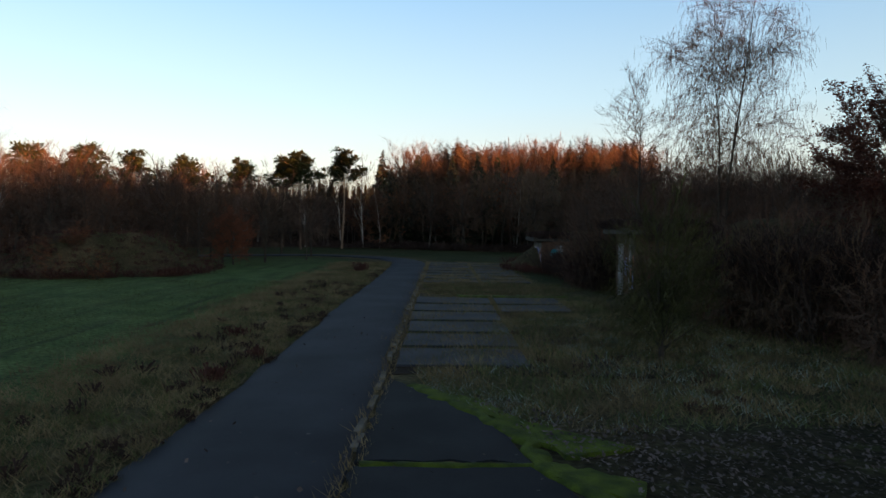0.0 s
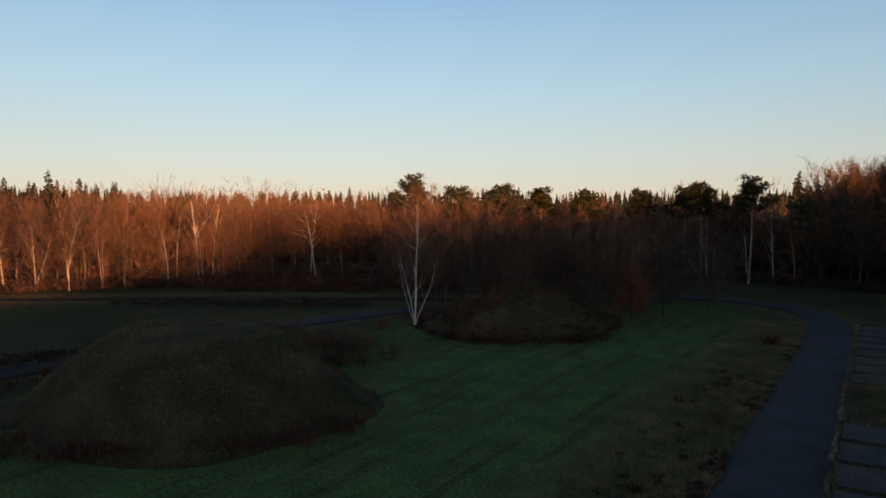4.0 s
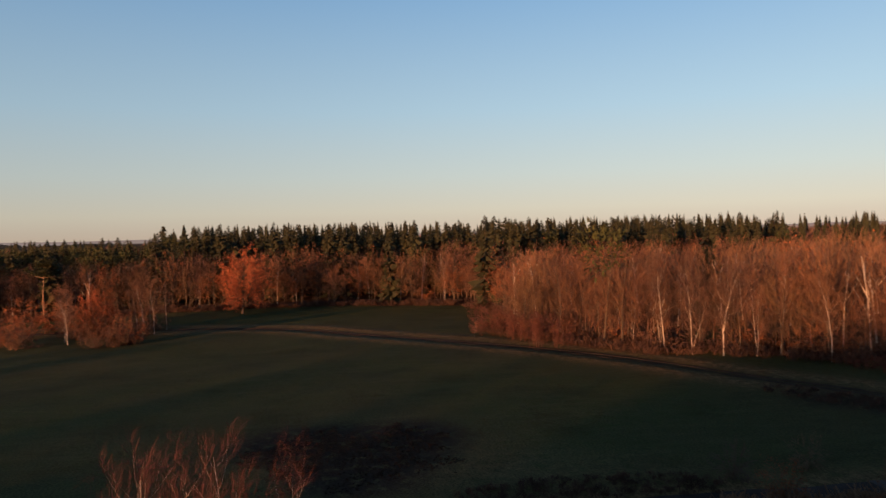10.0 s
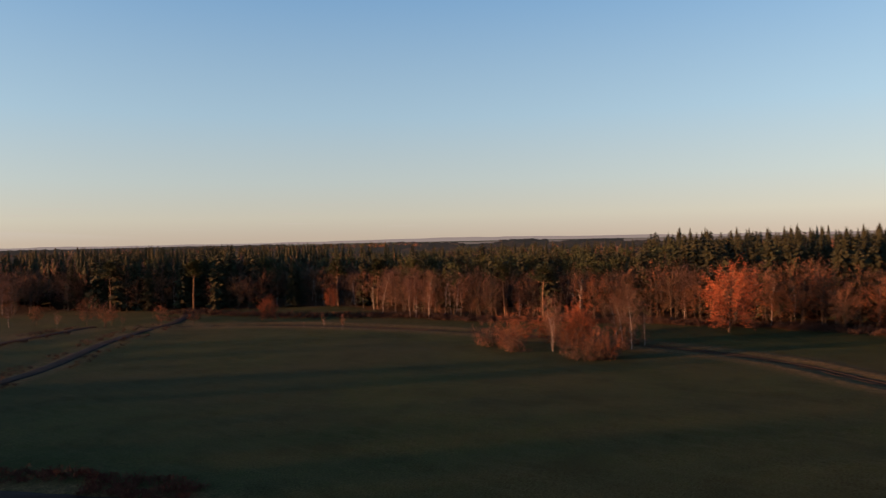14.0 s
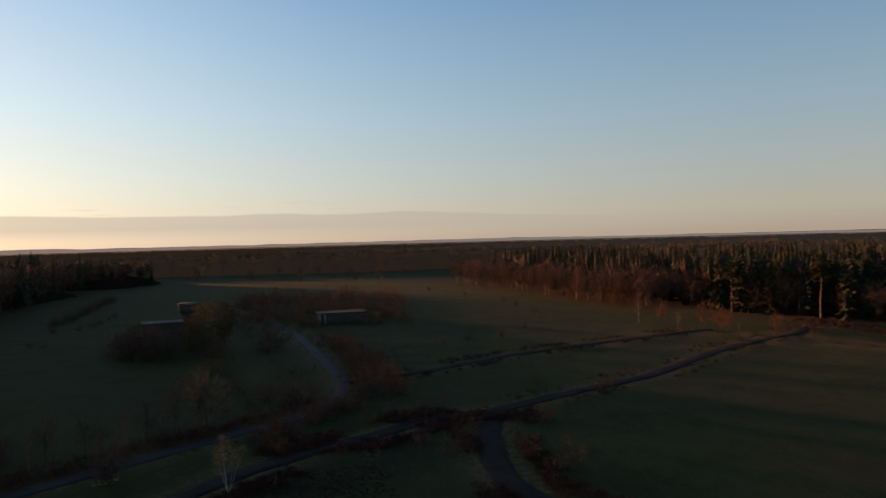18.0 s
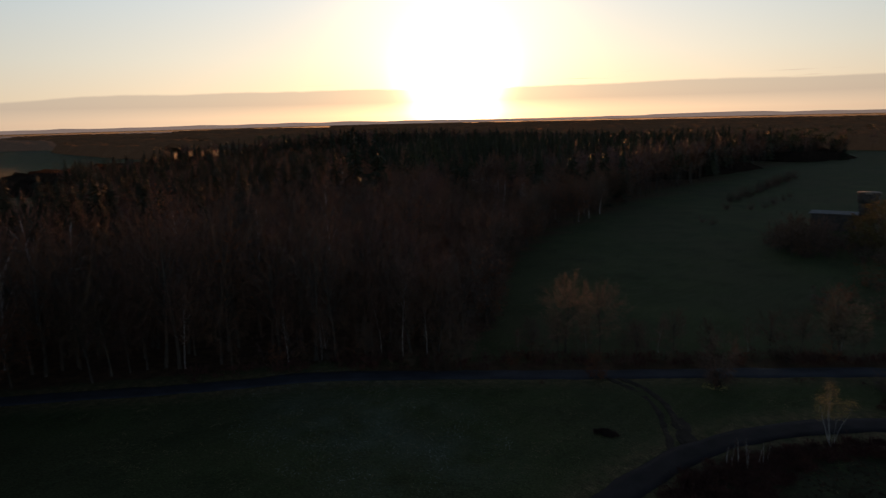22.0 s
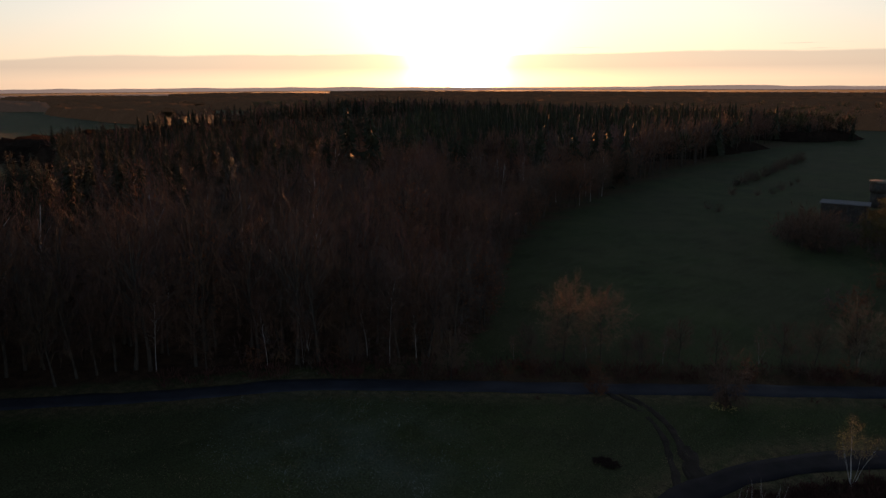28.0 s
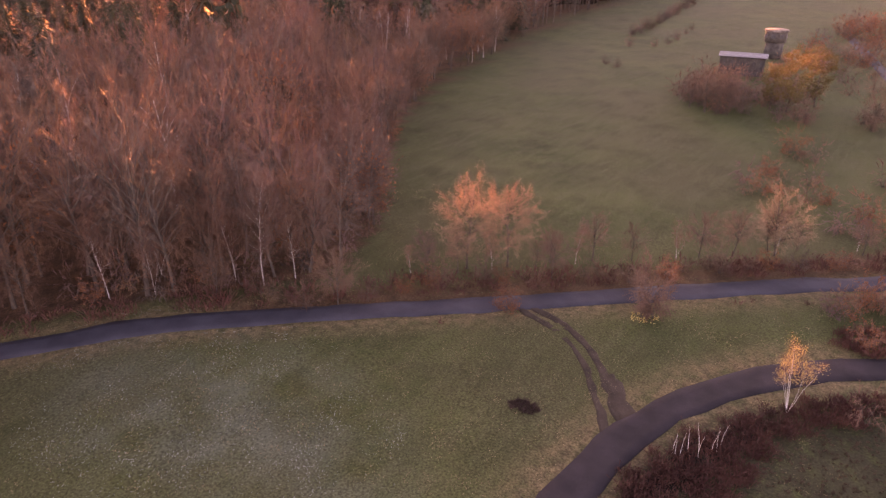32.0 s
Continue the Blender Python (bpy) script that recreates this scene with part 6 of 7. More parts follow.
heath("heath", scatter(22, 5200, (-70, -6), (-49, 16), lambda x, y: inside_all(x + 1.6 * np.sin(y * 0.9) + 0.8 * np.sin(y * 2.3 + x), y + 1.4 * np.sin(x * 0.7) + 0.7 * np.sin(x * 2.1), [(-66, -3), (-67, 3), (-66, 11), (-62.5, 13), (-57, 10.5), (-52, 6), (-53, 0), (-59, -3)])), 0.1, M_DARKHEATH, "dark bramble patch on the meadow", 2)
heath("heath", scatter(23, 380, (-54, 10), (-47.8, 29), near_line([(-49.9, 13), (-50.6, 20), (-49.6, 27)], 1.9)), 0.34, M_BRAMBLE, "dark weeds along the lane", 3)
heath("heath", scatter(24, 700, (-74, 46), (-46, 66), near_line([(-72, 48), (-64, 53), (-54, 57), (-50, 60)], 2.2)), 0.5, M_BRAMBLE, "patches of dark withered weeds", 4)
heath("bramble_thicket", scatter(25, 2600, (9, 20), (33, 50), lambda x, y: (np.hypot((x - 20.5) / 12, (y - 36) / 13) < 1) & ((x > 15.2) | (y > 43) | (y < 29)), 0, 1.2), 2.6, M_BRAMBLE, "dense dark bramble thicket over the bank", 5, "bramble")
heath("bramble_thicket", scatter(26, 640, (9.4, 43), (14, 59.5), None), 1.9, M_BRAMBLE, "bramble thicket between the bunkers", 6, "bramble")
side_w = [(x + 2.6, y - 2.4) for x, y in ROAD_W if -20 < x < 48 and y > -104]
heath("undergrowth", scatter(27, 2400, (-20, -106), (52, -30), near_line(side_w[::3], 1.7)), 1.1, M_HEATH, "red-brown undergrowth along the lane", 7, "undergrowth")
heath("undergrowth", scatter(28, 420, (-20, -100), (48, -30), near_line([(x - 2.6, y + 2.3) for x, y in ROAD_W if -16 < x < 30 and y > -100][::3], 0.8)), 0.5, M_HEATH, "low withered weeds on the lane's verge", 8, "undergrowth")
heath("undergrowth", scatter(29, 320, (4.4, -53.8), (8.0, -51.4), lambda x, y: (np.hypot(x - 6.9, y + 52.6) < 0.55 + 0.15 * np.sin(5 * x)) | (np.hypot((x - 5.7) / 0.85, (y + 52.8) / 0.7) < 1)), 0.2, M_BRAMBLE, "small brown patch of withered weeds on the meadow", 9, "undergrowth")
heath("undergrowth", scatter(30, 900, (-46, 26), (-32, 46), near_line([(-45, 29), (-42, 38), (-35, 41)], 2.4)), 0.9, M_TWIG, "dark scrub behind the mound", 10, "undergrowth")

for k, (line, d) in enumerate(((ROAD_M, 1.6), (ROAD_S, 1.4), ([p for p in ROAD_A if p[1] < 2 and p[0] < -30], 2.0), ([p for p in ROAD_C if p[0] < -12], 1.8))):
    for sg in (-1, 1):
        lp = np.array(line)
        ld = np.gradient(lp, axis=0)
        ld /= np.linalg.norm(ld, axis=1)[:, None]
        off = [tuple(p) for p in lp + np.stack([-ld[:, 1], ld[:, 0]], 1) * sg * (2.6 + d / 2)]
        xs, ys = [p[0] for p in off], [p[1] for p in off]
        heath("undergrowth", scatter(110 + 2 * k + sg, 2300, (min(xs), min(ys)), (max(xs), max(ys)), patchy(near_line(off[::2], d * 1.2))), 0.6, M_BRAMBLE if k < 2 else M_HEATH, "dark withered weeds along the lane", 60 + 2 * k + sg, "undergrowth")
for k, line in enumerate(([(-86, 64), (-80, 84), (-68, 93), (-56, 100), (-42, 108), (-26, 114), (-8, 114), (4, 107), (20, 101)], [(-86, 64), (-96, 52), (-97, 46), (-110, 35), (-121, 28), (-128, 33)], [(-128, 33), (-146, 35), (-165, 31), (-173, 8), (-176, -10), (-174, -40)], [(-174, -40), (-160, -75), (-160, -98), (-147, -128), (-140, -165)])):
    xs, ys = [p[0] for p in line], [p[1] for p in line]
    heath("undergrowth", scatter(90 + k, 3400, (min(xs) - 8, min(ys) - 8), (max(xs) + 8, max(ys) + 8), near_line(line, 4.0)), 1.2, M_BRAMBLE, "brown undergrowth along the wood's edge", 50 + k, "undergrowth")
heath("verge_weeds", heath_spots(201, 520, [(-5.5, 7), (-5.45, 30), (-5.4, 60)], 0.4), 0.16, M_BRAMBLE, "dark withered weeds along the asphalt's edge", 202, "weeds")
heath("verge_weeds", scatter(203, 70, (-9, 9), (-5.6, 48), None), 0.3, M_BRAMBLE, "single dark docks in the verge", 204, "weeds")
heath("verge_weeds", scatter(205, 26, (2, 15), (13, 27), right), 0.22, M_BROWNHEATH, "dark dead weeds in the rough grass", 206, "weeds")
meadow = lambda x, y: (away(x, y, ROAD_C[::3]) > 1.8) & (away(x, y, ROAD_W[::3]) > 1.8)
blades("grass", scatter(221, 18000, (-14, -84), (48, -16), meadow, 0.5), 0.11, 0.022, M_DRY, "short withered grass of the frosty meadow", 222, 0.9)
blades("grass", scatter(223, 56000, (-14, -84), (48, -16), meadow, 0.6), 0.1, 0.022, M_GRASS, "short green grass of the frosty meadow", 224, 0.9)
blades("grass", scatter(225, 9000, (4, -52), (44, -24), lambda x, y: meadow(x, y) & (np.hypot((x - 26) / 18, (y + 38) / 12) < 1), 0.7), 0.09, 0.022, M_FROST, "hoar-frosted grass on the meadow", 226, 0.9)
leaves("fallen_leaves", scatter(227, 260, (2.6, -72.4), (5.6, -69.4), near_line([(3.4, -70.6), (4.6, -70.2)], 0.9), 0, 0.02), 0.1, M_YELLOW, "yellow leaves at the foot of the tall shrub", 3)
hedge_rng = np.random.default_rng(229)
for k in range(16):
    t = (k + hedge_rng.random()) / 16
    tree("birch" if k % 3 == 0 else "fine_bare", 24 - 36 * t + 4.2 + hedge_rng.normal(0, 0.6), -57.5 - 37 * t - 4.2, hedge_rng.uniform(3.6, 6.4), k * 77, k, label="slender young leafless tree in the hedge by the lane")
# hedge shrubs along the lane and the field
along([(x + 3.4, y - 3.2) for x, y in ((36, -45), (20, -61), (7, -74), (-6, -87), (-16, -98))], 2.4, -3.5, ["shrub", "fine_bare", "rust_shrub"], [0.66, 0.2, 0.14], {"shrub": (2.2, 4.2), "fine_bare": (4, 6.5), "rust_shrub": (2, 3.5)}, 61)
along([(71, -222), (87, -320)], 3.4, 3, ["shrub"], [1.0], {"shrub": (3.2, 4.6)}, 62)
along([(57, -205), (61, -250)], 7, 3, ["shrub"], [1.0], {"shrub": (2.4, 3.6)}, 63)
for k, (x, y, h) in enumerate(((56, -176, 3.2), (60, -178, 2.6), (66, -205, 4), (24, -150, 6.5), (27, -152, 6), (20, -153, 5.5), (22, -148, 4.5), (30, -158, 5), (8, -150, 6), (0, -156, 6), (-3, -160, 6.5), (-2, -152, 5))):
    tree("shrub", x, y, h, k * 61, k)
for k, (x, y, h) in enumerate(((22.7, -151, 8.8), (24.9, -147, 9.6), (28.5, -149, 7.6), (26.5, -152, 8.2), (29.5, -153, 6.4), (21, -148, 7), (-2, -152, 8))):
    tree("bare", x, y, h, k * 80, k)
ylw = thing_tree("oak_tree", "oak", bare_tree(66, 12.5, 0.36, 0.08, 20, 7, 8, 1, 0.0, 0.05, 0.014, leaf=5, leaf_size=0.26), M_BARK, (M_TWIG, shade("olive_leaves", (0.06, 0.05, 0.016), (0.12, 0.09, 0.026), 0.8, 0.8, vary=0.3)), "broad oak in olive-yellow leaf beside the hall", "tree")
plant(ylw, 12.5, -155, 1.04, 0, 0, True)
plant(ylw, 9.6, -164, 0.95, 100)
plant(ylw, 16.2, -158, 0.72, 200)
# scrub over the far bunkers
rng = np.random.default_rng(77)
for k in range(250):
    x, y = rng.uniform(-38, 26), rng.uniform(-300, -196)
    if not (-24 < x < -6 and -214 < y < -203):
        loose("rust_shrub" if k % 5 == 0 else "shrub", x, y, rng.uniform(3.2, 6.4), k * 31)
for k, (x, y) in enumerate(((-42, -157), (-48, -159), (-57, -162), (-66, -176), (-76, -196), (-78, -212), (-77, -235), (-77, -255), (-66, -285), (-54, -322))):
    tree("shrub", x, y, 2.6 + (k % 3) * 0.5, k * 40, k)
for k, (x, y, h) in enumerate(((84, -459, 8.5), (45, -426, 5), (14, -410, 7.5), (-19, -392, 9), (-32, -395, 10))):
    tree("bare", x, y, h, k * 50, k)
# thicket of young reddish birches at the wood's corner
red = thing_tree("birch_tree", "birch", bare_tree(91, 5.2, 0.22, 0.2, 12, 5, 8, 1, 0.1, 0.05, 0.007, up=0.2, fine=1.8), M_RED, M_RED, "young birch with reddish twigs in a dense thicket", "tree", "young birch thicket")
rng = np.random.default_rng(92)
for k in range(46):
    t = rng.random()
    plant(red, -122 + 20 * t + rng.normal(0, 1.0), 25 + 8.0 * t + rng.normal(0, 1.6), rng.uniform(0.75, 1.05), rng.uniform(0, 360), 0, k == 0)
# bushes over the bunkers' banks
rng = np.random.default_rng(95)
for k in range(46):
    a, r = rng.uniform(0, 6.28), math.sqrt(rng.random())
    x, y = 20.5 + 10.5 * r * math.cos(a), 36 + 11 * r * math.sin(a)
    if x < 15.6 and 28 < y < 43:
        continue
    tree("shrub", x, y, rng.uniform(2.6, 4.6), rng.uniform(0, 360), k, 3.4 * max(0.0, 1 - r * r) ** 0.6)
for k, (x, y, h) in enumerate(((9.6, 43.4, 4.2), (10.4, 58.5, 3.4), (9.4, 45.8, 4.2), (9.8, 47.4, 3.8), (9.8, 50.8, 3.6), (10.2, 53.8, 3.6), (12, 42, 5), (12.4, 48, 5), (12, 53, 4.6), (11.4, 28.2, 3.2), (13.2, 26, 3.4), (15, 24, 3.2), (11.6, 60, 3.4), (12.2, 62, 4.5), (14, 57, 4.5))):
    tree("shrub", x, y, h, k * 67, k)
for k, (x, y, h) in enumerate(((31, -163, 6), (27.5, -164, 6.2), (24, -163.5, 6.4), (20.5, -163, 6), (17.5, -164, 6.5), (33, -168, 6.5), (34, -174, 6), (17, -170, 6.5), (16, -176, 6.5), (27, -160, 6), (21, -159, 6), (12, -166, 7), (-9, -203, 2.6), (-13, -204, 2.8), (-18, -204, 2.5), (-22, -205, 3), (-5, -206, 3.4), (6, -178, 5), (2, -184, 5.5), (-4, -178, 4), (9, -190, 6))):
    loose("shrub", x, y, h, k * 47)
for k, (x, y, h) in enumerate(((12.4, 26, 5.2), (12.9, 24.4, 5), (13.6, 26.6, 5.5), (15.2, 25, 5.2), (17, 27, 5), (14.4, 22.4, 4.8), (17, 22.4, 5), (19.5, 25, 5.4), (15.4, 28.6, 5.6), (16.2, 36.4, 6), (13, 43.8, 5.4), (10.5, 44, 5.4), (10.2, 45, 5.4), (10.2, 49, 5.2), (11.4, 52.6, 5.2), (14.4, 40.5, 6.4), (17, 43, 6.6), (20, 46, 7), (13.5, 21, 3.8), (16, 19.6, 3.6), (19, 20.5, 4.2), (22, 23, 5))):
    tree("shrub", x, y, h, k * 71, k, label="dense dark bramble bush on the bunker's bank")
for k, (x, y, h) in enumerate(((20, 52, 9), (25, 50, 10), (16, 78, 8), (24, 60, 10), (29, 56, 11), (22, 70, 9.5), (30, 66, 11), (33, 52, 11), (24, 80, 10), (18, 88, 10), (27, 44, 9.5), (31, 47, 10), (35, 58, 11.5), (39, 64, 12), (36, 72, 12), (28, 74, 11.5), (31, 82, 12), (24, 92, 12), (37, 80, 12.5), (43, 74, 13), (22, 46, 8), (27, 66, 10.5), (34, 90, 12.5), (28, 98, 12.5), (41, 54, 12), (13, 46, 9.5), (15.5, 51, 10.5), (16, 45, 9), (17, 56, 10), (14, 60, 9))):
    tree("bare", x, y, h, k * 83, k)
heath("bramble_thicket", scatter(191, 420, (9.6, 37.2), (14.6, 41.8), None, 0, 3.92), 0.55, M_BRAMBLE, "brambles grown over the bunker's roof", 192, "bramble")
heath("bramble_thicket", scatter(195, 150, (11.2, 36.45), (15, 36.9), None, 0, 3.35), 0.7, M_BRAMBLE, "brambles hanging over the bunker's roof edge", 196, "bramble")
heath("bramble_thicket", scatter(193, 200, (8.4, 61.0), (11.0, 66.4), None, 0, 2.9), 0.6, M_BRAMBLE, "brambles grown over the far bunker's roof", 194, "bramble")
for k, (x, y, h, z) in enumerate(((10.6, 37.6, 1.5, 3.93), (11.7, 37.4, 1.9, 3.93), (13, 37.5, 1.8, 3.93), (11.2, 39.4, 2, 3.93), (14.2, 37.6, 2.2, 3.93), (13, 40, 2.4, 3.93), (11.4, 28.5, 4.7, 0), (12.5, 28.3, 5, 0), (13.4, 30.4, 4.6, 0), (12, 28.9, 5.5, 0), (13.3, 28.9, 5.5, 0), (14.4, 29, 5.6, 0))):
    tree("shrub", x, y, h, k * 59, k, z, label="dark leafless bramble bush over the bunker")
# scrub round the first mound
rng = np.random.default_rng(99)
for k in range(44):
    a = rng.uniform(1.2, 4.6)
    r = rng.uniform(1.05, 1.5)
    x, y = -32 + 11.5 * r * math.cos(a), 25.5 + 10.5 * r * math.sin(a)
    if float(away(np.array(x), np.array(y), ROAD_A[::3])) > 3.2:
        tree(("shrub", "shrub", "rust_shrub")[k % 3], x, y, rng.uniform(1.4, 3.4), rng.uniform(0, 360), k)
# dark bushes that hide the lanes about the junction
rng = np.random.default_rng(211)
lane = np.array(ROAD_W)
for k in range(60):
    p = lane[(lane[:, 1] < -93) & (lane[:, 1] > -172)]
    x, y = p[int(rng.integers(len(p)))] + np.array([-rng.uniform(2.6, 9.5), rng.normal(0, 2.5)])
    loose(("shrub", "shrub", "rust_shrub", "shrub")[k % 4], x, y, rng.uniform(2.6, 5.6), rng.uniform(0, 360))
for k in range(90):
    x, y = rng.uniform(-62, -13), rng.uniform(-112, -62)
    d = min(float(away(np.array(x), np.array(y), line[::3])) for line in (ROAD_C, ROAD_A, ROAD_M, ROAD_W))
    if 2.2 < d < 8.5 and x < -13 - 0.25 * (y + 62):
        loose(("shrub", "shrub", "shrub", "rust_shrub")[k % 4], x, y, rng.uniform(1.4, 3.6), rng.uniform(0, 360))
for k in range(44):
    x, y = rng.uniform(8, 38), rng.uniform(-182, -148)
    if y > -176 and x < 35:
        loose("shrub", x, y, rng.uniform(4.2, 6.2), rng.uniform(0, 360))
for k in range(34):
    t = rng.random()
    loose(("shrub", "rust_shrub", "shrub")[k % 3], -6.5 - 13 * t - rng.uniform(1.4, 4.6), -84 - 17 * t + rng.uniform(1.4, 4), rng.uniform(1.8, 3.6), k * 50)
# turf on the mounds
for k, (cx, cy, rx, ry, h, seed) in enumerate(((-32, 25.5, 11.0, 10.0, 3.75, 3), (-27.8, 57, 9.5, 9.0, 3.0, 5), (14.5, 66, 8.5, 10, 3.4, 9))):
    p = scatter(130 + k, 15000, (cx - rx, cy - ry), (cx + rx, cy + ry), None, 0.35)
    p[:, 2] = [mound_height(x, y, cx, cy, rx, ry, h, seed) - 0.05 for x, y, _ in p]
    p = p[p[:, 2] > 0.0]
    blades("grass", p[::3] + [0.1, 0.1, 0], 0.22, 0.016, M_HEATH, "dark withered weeds on the earth mound", 145 + k, 0.8)
    p = p[::2]
    blades("grass", p, 0.24, 0.016, M_DRY, "withered tussocks on the earth mound", 140 + k, 0.9)
    q = p[::9] + [0.2, 0.1, 0]
    blades("grass", np.repeat(q, 3, axis=0) + np.random.default_rng(k).normal(0, 0.15, (3 * len(q), 3)) * [1, 1, 0], 0.3, 0.02, M_GRASS, "green tufts on the earth mound", 150 + k)
    foot = [(cx + 1.02 * rx * math.cos(a), cy + 1.02 * ry * math.sin(a)) for a in np.arange(0, 6.4, 0.2)]
    heath("undergrowth", scatter(160 + k, 900, (cx - rx - 3, cy - ry - 3), (cx + rx + 3, cy + ry + 3), patchy(near_line(foot, 0.9))), 0.7, M_HEATH, "dark weeds round the mound's foot", 170 + k, "undergrowth")
rng = np.random.default_rng(241)
for k in range(40):
    a, r = rng.uniform(0.7, 5.0), 0.35 + 0.75 * math.sqrt(rng.random())
    x, y = -27.8 + 9.5 * r * math.cos(a), 57 + 9.0 * r * math.sin(a)
    tree(("shrub", "shrub", "rust_shrub")[k % 3], x, y, rng.uniform(0.9, 2.4), rng.uniform(0, 360), k, max(0.0, mound_height(x, y, -27.8, 57, 9.5, 9.0, 3.0, 5) - 0.15), label="low dark scrub on the brown earth mound")
p = scatter(243, 700, (-37, 48), (-18.5, 66), lambda x, y: np.hypot((x + 27.8) / 9.5, (y - 57) / 9) < 1)
p[:, 2] = [max(0.0, mound_height(x, y, -27.8, 57, 9.5, 9.0, 3.0, 5) - 0.1) for x, y, _ in p]
heath("undergrowth", p, 0.35, M_HEATH, "withered heath over the brown earth mound", 244, "undergrowth")
# dark low scrub before the wood
heath("undergrowth", scatter(180, 1500, (-90, 56), (-46, 98), lambda x, y: inside_all(x, y, [(-84, 62), (-72, 63), (-60, 68), (-48, 80), (-46, 98), (-56, 96), (-68, 88), (-79, 80)])), 0.9, M_HEATH, "dark low scrub before the wood", 181, "undergrowth")
for k, (x, y, h) in enumerate(((-50, 30, 3.2), (-46, 31, 3), (-43, 36, 3.4), (-40, 41, 3), (-51, 36, 2.8), (-66, 72, 3), (-60, 76, 3.4), (-54, 84, 3.6), (-70, 70, 2.6), (-24, 48, 2.4), (-21, 52, 2.2), (-37, 49, 2.0))):
    tree(("shrub", "rust_shrub")[k % 2], x, y, h, k * 53, k)
# shrubs round the lanes' junction
rng = np.random.default_rng(97)
for k in range(26):
    x, y = rng.uniform(-16, 8), rng.uniform(-132, -97)
    if float(away(np.array(x), np.array(y), ROAD_W[::3])) < 3.0:
        continue
    loose(("shrub", "rust_shrub", "shrub")[k % 3], x, y, rng.uniform(2.4, 4.8), rng.uniform(0, 360))

# the looser scrub that nobody could count
BUSH = [joined(crown_tree(640 + i, 3.2, (0.5, 0.62)[i % 2], 0.0, 13, 3, 9, 0.026, 0.01, 2 * (i > 1), 0.12, 0.12, True), 0, (1, 6)) for i in range(4)]
forest("scrub", LOOSE, BUSH, "dark leafless scrub round the lanes and the hall", DEEP_MATS)["category"] = "scrub"

# ---- bunkers and buildings ----
M_TEAL = shade("teal_paint", (0.02, 0.2, 0.25), (0.05, 0.35, 0.4), 3, 0.7, 0.2)
M_GREENP = shade("green_paint", (0.06, 0.2, 0.04), (0.12, 0.3, 0.08), 3, 0.7, 0.2)
M_ORANGE = shade("orange_paint", (0.35, 0.1, 0.05), (0.5, 0.2, 0.1), 3, 0.7, 0.2)
M_LILAC = shade("lilac_paint", (0.2, 0.2, 0.42), (0.35, 0.35, 0.55), 3, 0.7, 0.2)


def box_part(name, lo, hi, mat, parent, label=""):
    """A box with slightly worn, bevelled edges."""
    bm = bmesh.new()
    bmesh.ops.create_cube(bm, size=1.0)
    d = [b - a for a, b in zip(lo, hi)]
    for v in bm.verts:
        v.co = Vector([a + (c + 0.5) * w for a, c, w in zip(lo, v.co, d)])
    bmesh.ops.bevel(bm, geom=bm.edges[:], offset=min(0.025, min(d) * 0.2), segments=1, affect="EDGES")
    me = bpy.data.meshes.new(name)
    bm.to_mesh(me)
    bm.free()
    me.materials.append(mat)
    ob = new(name, me)
    ob.parent = parent
    return tagged(ob, label)


def blob(name, cx, cz, rx, rz, mat, parent, plane, seed):
    """A sprayed patch of paint: a thin uneven shape on a wall."""
    rng = np.random.default_rng(seed)
    g = Geo()
    pts = []
    for i in range(18):
        w = 6.283 * i / 18
        r = rng.uniform(0.65, 1.1)
        a, z = cx + rx * r * math.cos(w), cz + rz * r * math.sin(w)
        pts.append((a, plane[1], z) if plane[0] == "y" else (plane[1], a, z))
    c = (cx, plane[1], cz) if plane[0] == "y" else (plane[1], cx, cz)
    for p, q in zip(pts, pts[1:] + pts[:1]):
        g.tri(c, p, q)
    return part(name, g, mat, parent)


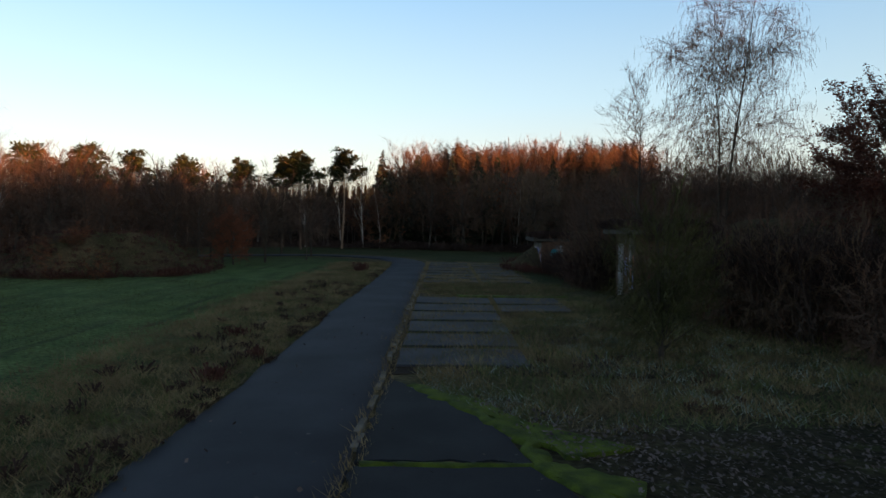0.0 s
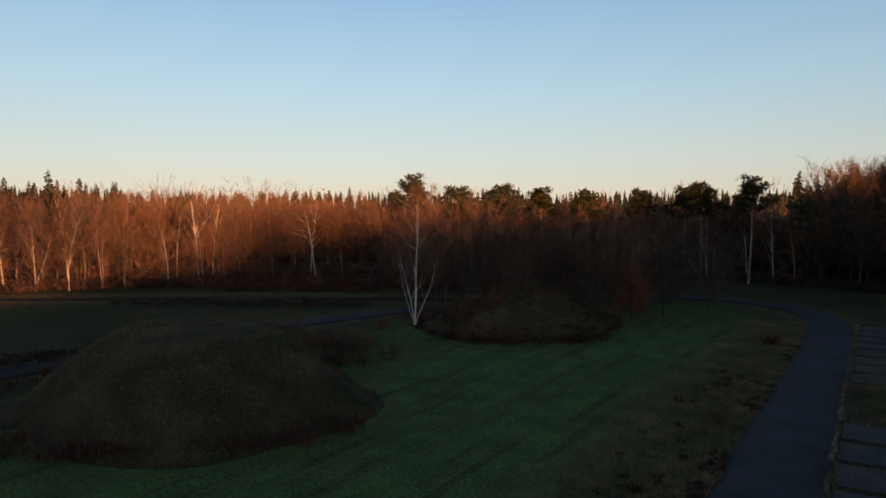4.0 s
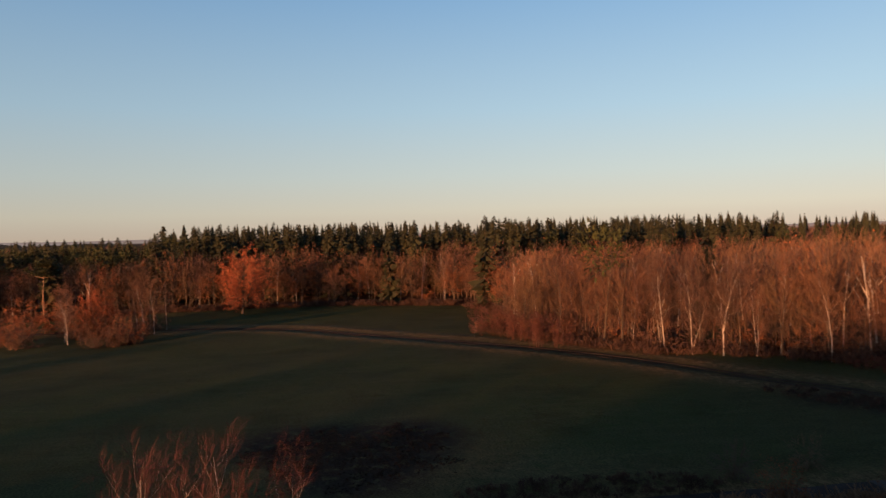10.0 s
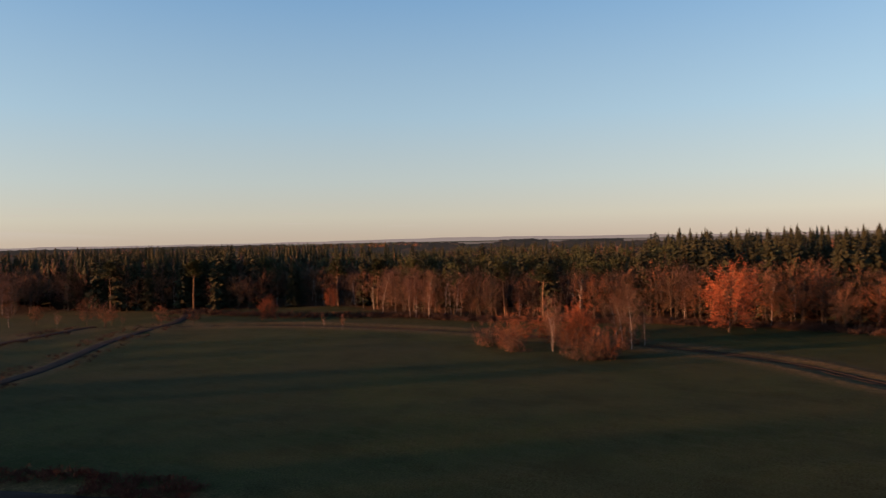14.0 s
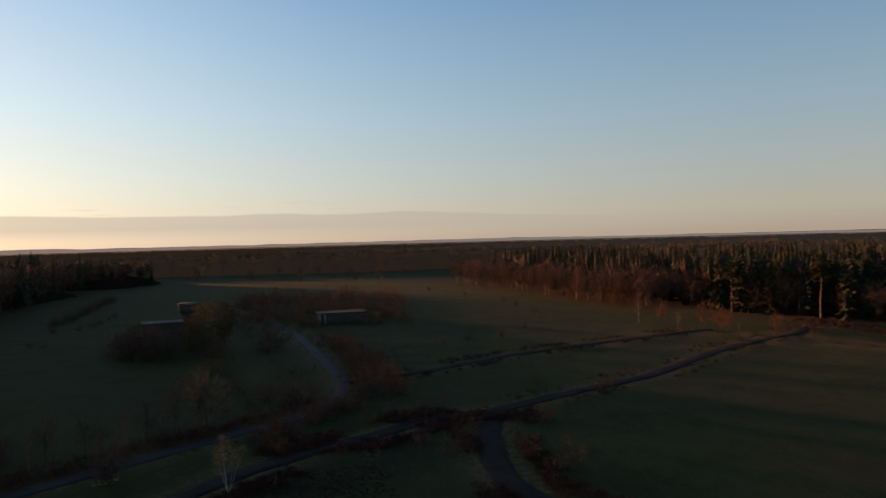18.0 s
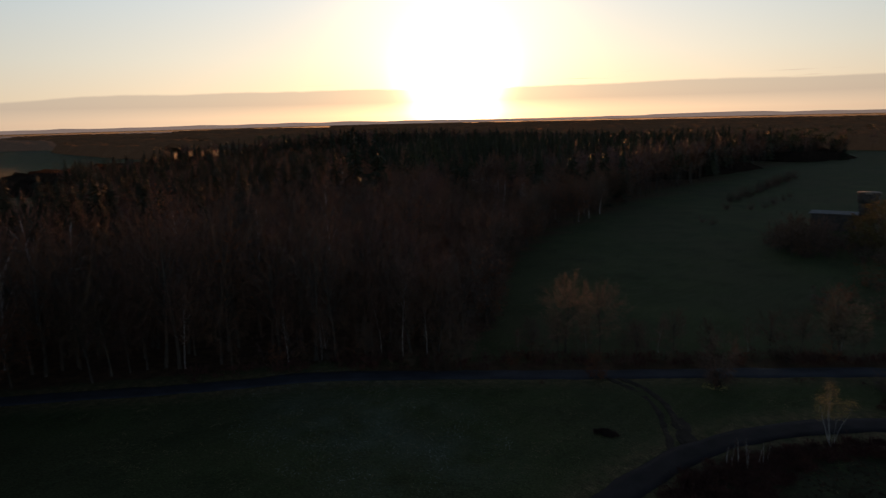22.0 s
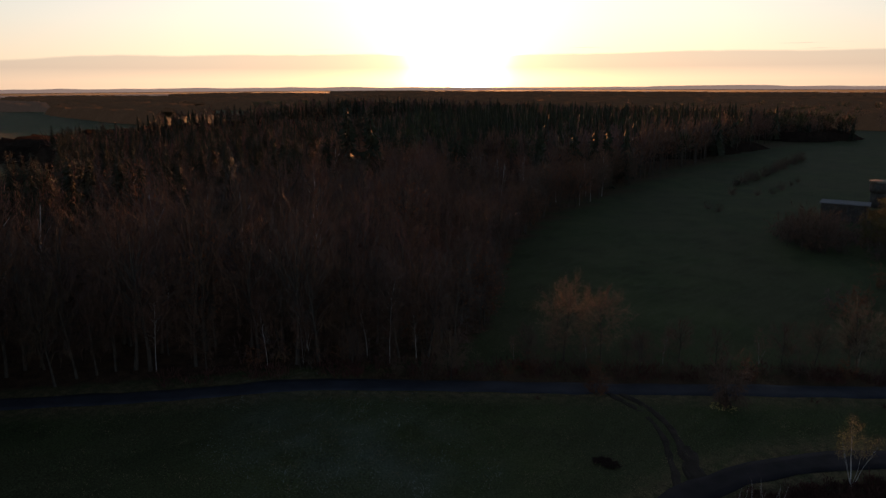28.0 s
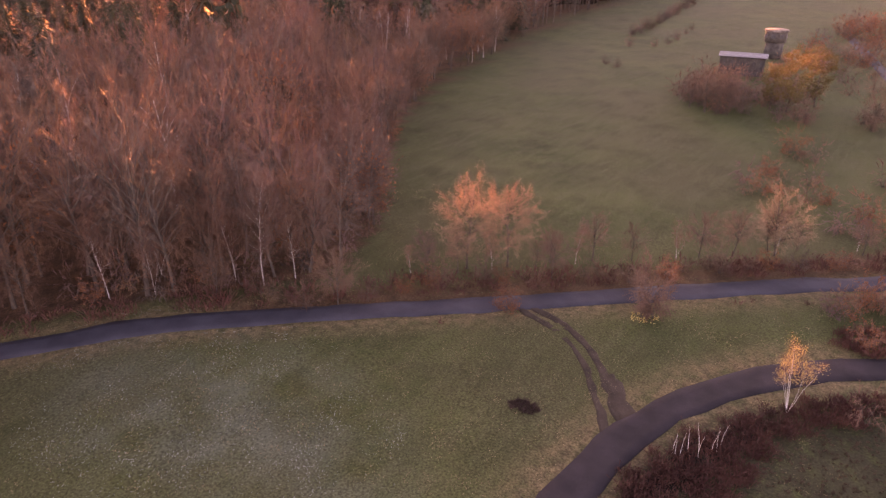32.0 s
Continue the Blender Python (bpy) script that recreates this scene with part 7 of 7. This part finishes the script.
def bunker(x, y, length, depth, h, label, seed, slab):
    """A concrete shelter front: piers, lintel, white doors with sprayed paint, roof slab with a lip."""
    root = tagged(new("bunker"), label, "bunker", "bunkers in the banks")
    root.matrix_basis = pose(x, y, 0)
    t = 0.35
    box_part("wall", (0, 0, -0.2), (depth, t, h), M_BRICK, root, "sprayed side wall")
    box_part("wall", (0, length - t, -0.2), (depth, length, h), M_BRICK, root)
    box_part("wall", (depth - t, t, -0.2), (depth, length - t, h), M_CONC, root)
    for y0, y1, m, text in ((t, 1.0, M_GRIMY, "grimy concrete pier"), (length - 1.1, length - t, M_PLASTER, "white plastered pier")):
        box_part("pier", (0.02, y0, -0.2), (t, y1, h - 0.55), m, root, text)
    box_part("lintel", (0.0, t, h - 0.55), (t, length - t, h), M_CONC, root)
    box_part("roof_slab", (-0.75, -0.35, h), (depth + 0.2, length + 0.35, h + 0.24), slab, root, "weathered concrete roof slab")
    box_part("roof_lip", (-0.78, -0.38, h + 0.24), (-0.5, length + 0.38, h + 0.34), slab, root)
    half = (length - 2.1) / 2
    for k in range(2):
        d = box_part("door", (0.16, 1.02 + k * half, 0), (0.24, 1.0 + (k + 1) * half, h - 0.57), M_BRICK if k else M_PLASTER, root, "rusty steel door leaf" if k else "white steel door leaf")
        blob("graffiti", 1.0 + (k + 0.5) * half, 1.3 + 0.5 * k, half * 0.36, 0.6, M_LILAC if k else M_ORANGE, d, ("x", 0.155), seed + k)
    blob("graffiti", depth * 0.58, 1.5, 0.75, 0.65, M_TEAL, root, ("y", -0.006), seed + 3)
    blob("graffiti", depth * 0.72, 1.1, 0.7, 0.5, M_GREENP, root, ("y", -0.009), seed + 4)
    blob("graffiti", depth * 0.66, 2.1, 0.5, 0.3, M_PLASTER, root, ("y", -0.012), seed + 5)
    blob("graffiti", 0.66, 2.2, 0.2, 0.5, M_ORANGE, root, ("x", 0.012), seed + 6)
    blob("graffiti", 0.7, 1.1, 0.24, 0.55, M_LILAC, root, ("x", 0.009), seed + 7)
    blob("graffiti", 0.62, 0.4, 0.22, 0.3, M_DARK, root, ("x", 0.006), seed + 8)
    return root


bunker(10.35, 37.0, 4.3, 4.4, 3.7, "half-buried concrete bunker with white doors and sprayed paint", 1, M_GRIMY)
bunker(8.75, 61.2, 5.4, 2.4, 2.7, "far concrete bunker in a grassy bank", 11, M_GRIMY)

hall = tagged(new("hall"), "long flat-roofed brown hall with a ribbed facade and metal roof", "building")
hall.matrix_basis = pose(26.6, -191.9, 0, 0, 0, 14)
box_part("wall", (0, 0, -0.2), (9.6, 0.3, 4.0), M_GRIMY, hall)
box_part("wall", (0, 5.7, -0.2), (9.6, 6.0, 4.0), M_GRIMY, hall)
box_part("wall", (0, 0.3, -0.2), (0.3, 5.7, 4.0), M_GRIMY, hall)
box_part("wall", (9.3, 0.3, -0.2), (9.6, 5.7, 4.0), M_GRIMY, hall)
roof = Geo()
for i in range(40):
    y0, y1 = -0.4 + 6.8 * i / 40, -0.4 + 6.8 * (i + 1) / 40
    z0, z1 = 4.12 + 0.05 * math.sin(i * 1.3), 4.12 + 0.05 * math.sin((i + 1) * 1.3)
    roof.quad((-0.5, y0, z0), (10.1, y0, z0), (10.1, y1, z1), (-0.5, y1, z1))
    roof.quad((-0.5, y0, z0 - 0.1), (-0.5, y1, z1 - 0.1), (10.1, y1, z1 - 0.1), (10.1, y0, z0 - 0.1))
part("roof", roof, M_ROOF, hall, "wavy grey metal roof")
for i in range(13):
    box_part("pilaster", (0.1 + 0.78 * i, 6.0, -0.2), (0.3 + 0.78 * i, 6.16, 3.9), M_GRIMY, hall)
for i in range(6):
    w = box_part("window", (0.62 + 1.56 * i, 6.002, 2.2), (1.1 + 1.56 * i, 6.05, 3.2), M_DARK, hall, "dark window")
tower = tagged(new("watchtower"), "small round watchtower with a pale rim", "tower")
tower.matrix_basis = pose(30.0, -212.5, 0)
for name, r, z0, z1, mat in (("shaft", 2.2, -0.2, 4.0, M_GRIMY), ("cabin", 2.6, 4.0, 6.6, M_GRIMY), ("rim", 2.9, 6.6, 7.0, M_CONC)):
    g = Geo()
    g.tube([(0, 0, z0), (0, 0, z0 + 0.01), (0, 0, z1 - 0.01), (0, 0, z1)], [0.01, r, r, 0.01], 14)
    part(name, g, mat, tower)
for i in range(8):
    w = 6.283 * i / 8
    g = Geo()
    c, s = math.cos(w), math.sin(w)
    g.quad((2.62 * c + 0.55 * s, 2.62 * s - 0.55 * c, 5.0), (2.62 * c - 0.55 * s, 2.62 * s + 0.55 * c, 5.0), (2.62 * c - 0.55 * s, 2.62 * s + 0.55 * c, 6.0), (2.62 * c + 0.55 * s, 2.62 * s - 0.55 * c, 6.0))
    part("window", g, M_DARK, tower)
shed = tagged(new("bunker"), "low flat bunker with a pale front among the scrub", "bunker")
shed.matrix_basis = pose(-22.5, -212, 0, 0, 0, 8)
box_part("wall", (0, 0, -0.2), (14, 7, 2.9), M_GRIMY, shed)
box_part("roof_slab", (-0.3, -0.3, 2.9), (14.3, 7.3, 3.15), M_GRIMY, shed)
box_part("pier", (13.2, 7.0, -0.2), (14, 7.25, 2.9), M_PLASTER, shed, "white pier")
box_part("pier", (11.6, 7.0, -0.2), (12.1, 7.25, 2.9), M_PLASTER, shed, "white pier")
box_part("door", (2, 7.0, 0), (5, 7.06, 2.5), M_DARK, shed)
box_part("door", (7, 7.0, 0), (10, 7.06, 2.5), M_DARK, shed)

# dark tufts and a stump by the verge
for k, (x, y, h) in enumerate(((-7.3, 24.8, 0.32), (-7.0, 58.5, 0.7), (-5.9, 17.8, 0.35), (-5.7, 21.0, 0.3))):
    heath("weed_tuft", [(x + 0.1 * math.sin(i * 2.1), y + 0.1 * math.cos(i * 2.1), 0) for i in range(6)], h, M_HEATH, "dark withered weed tuft on the verge", 40 + k, "weeds")["kind"] = "thing"
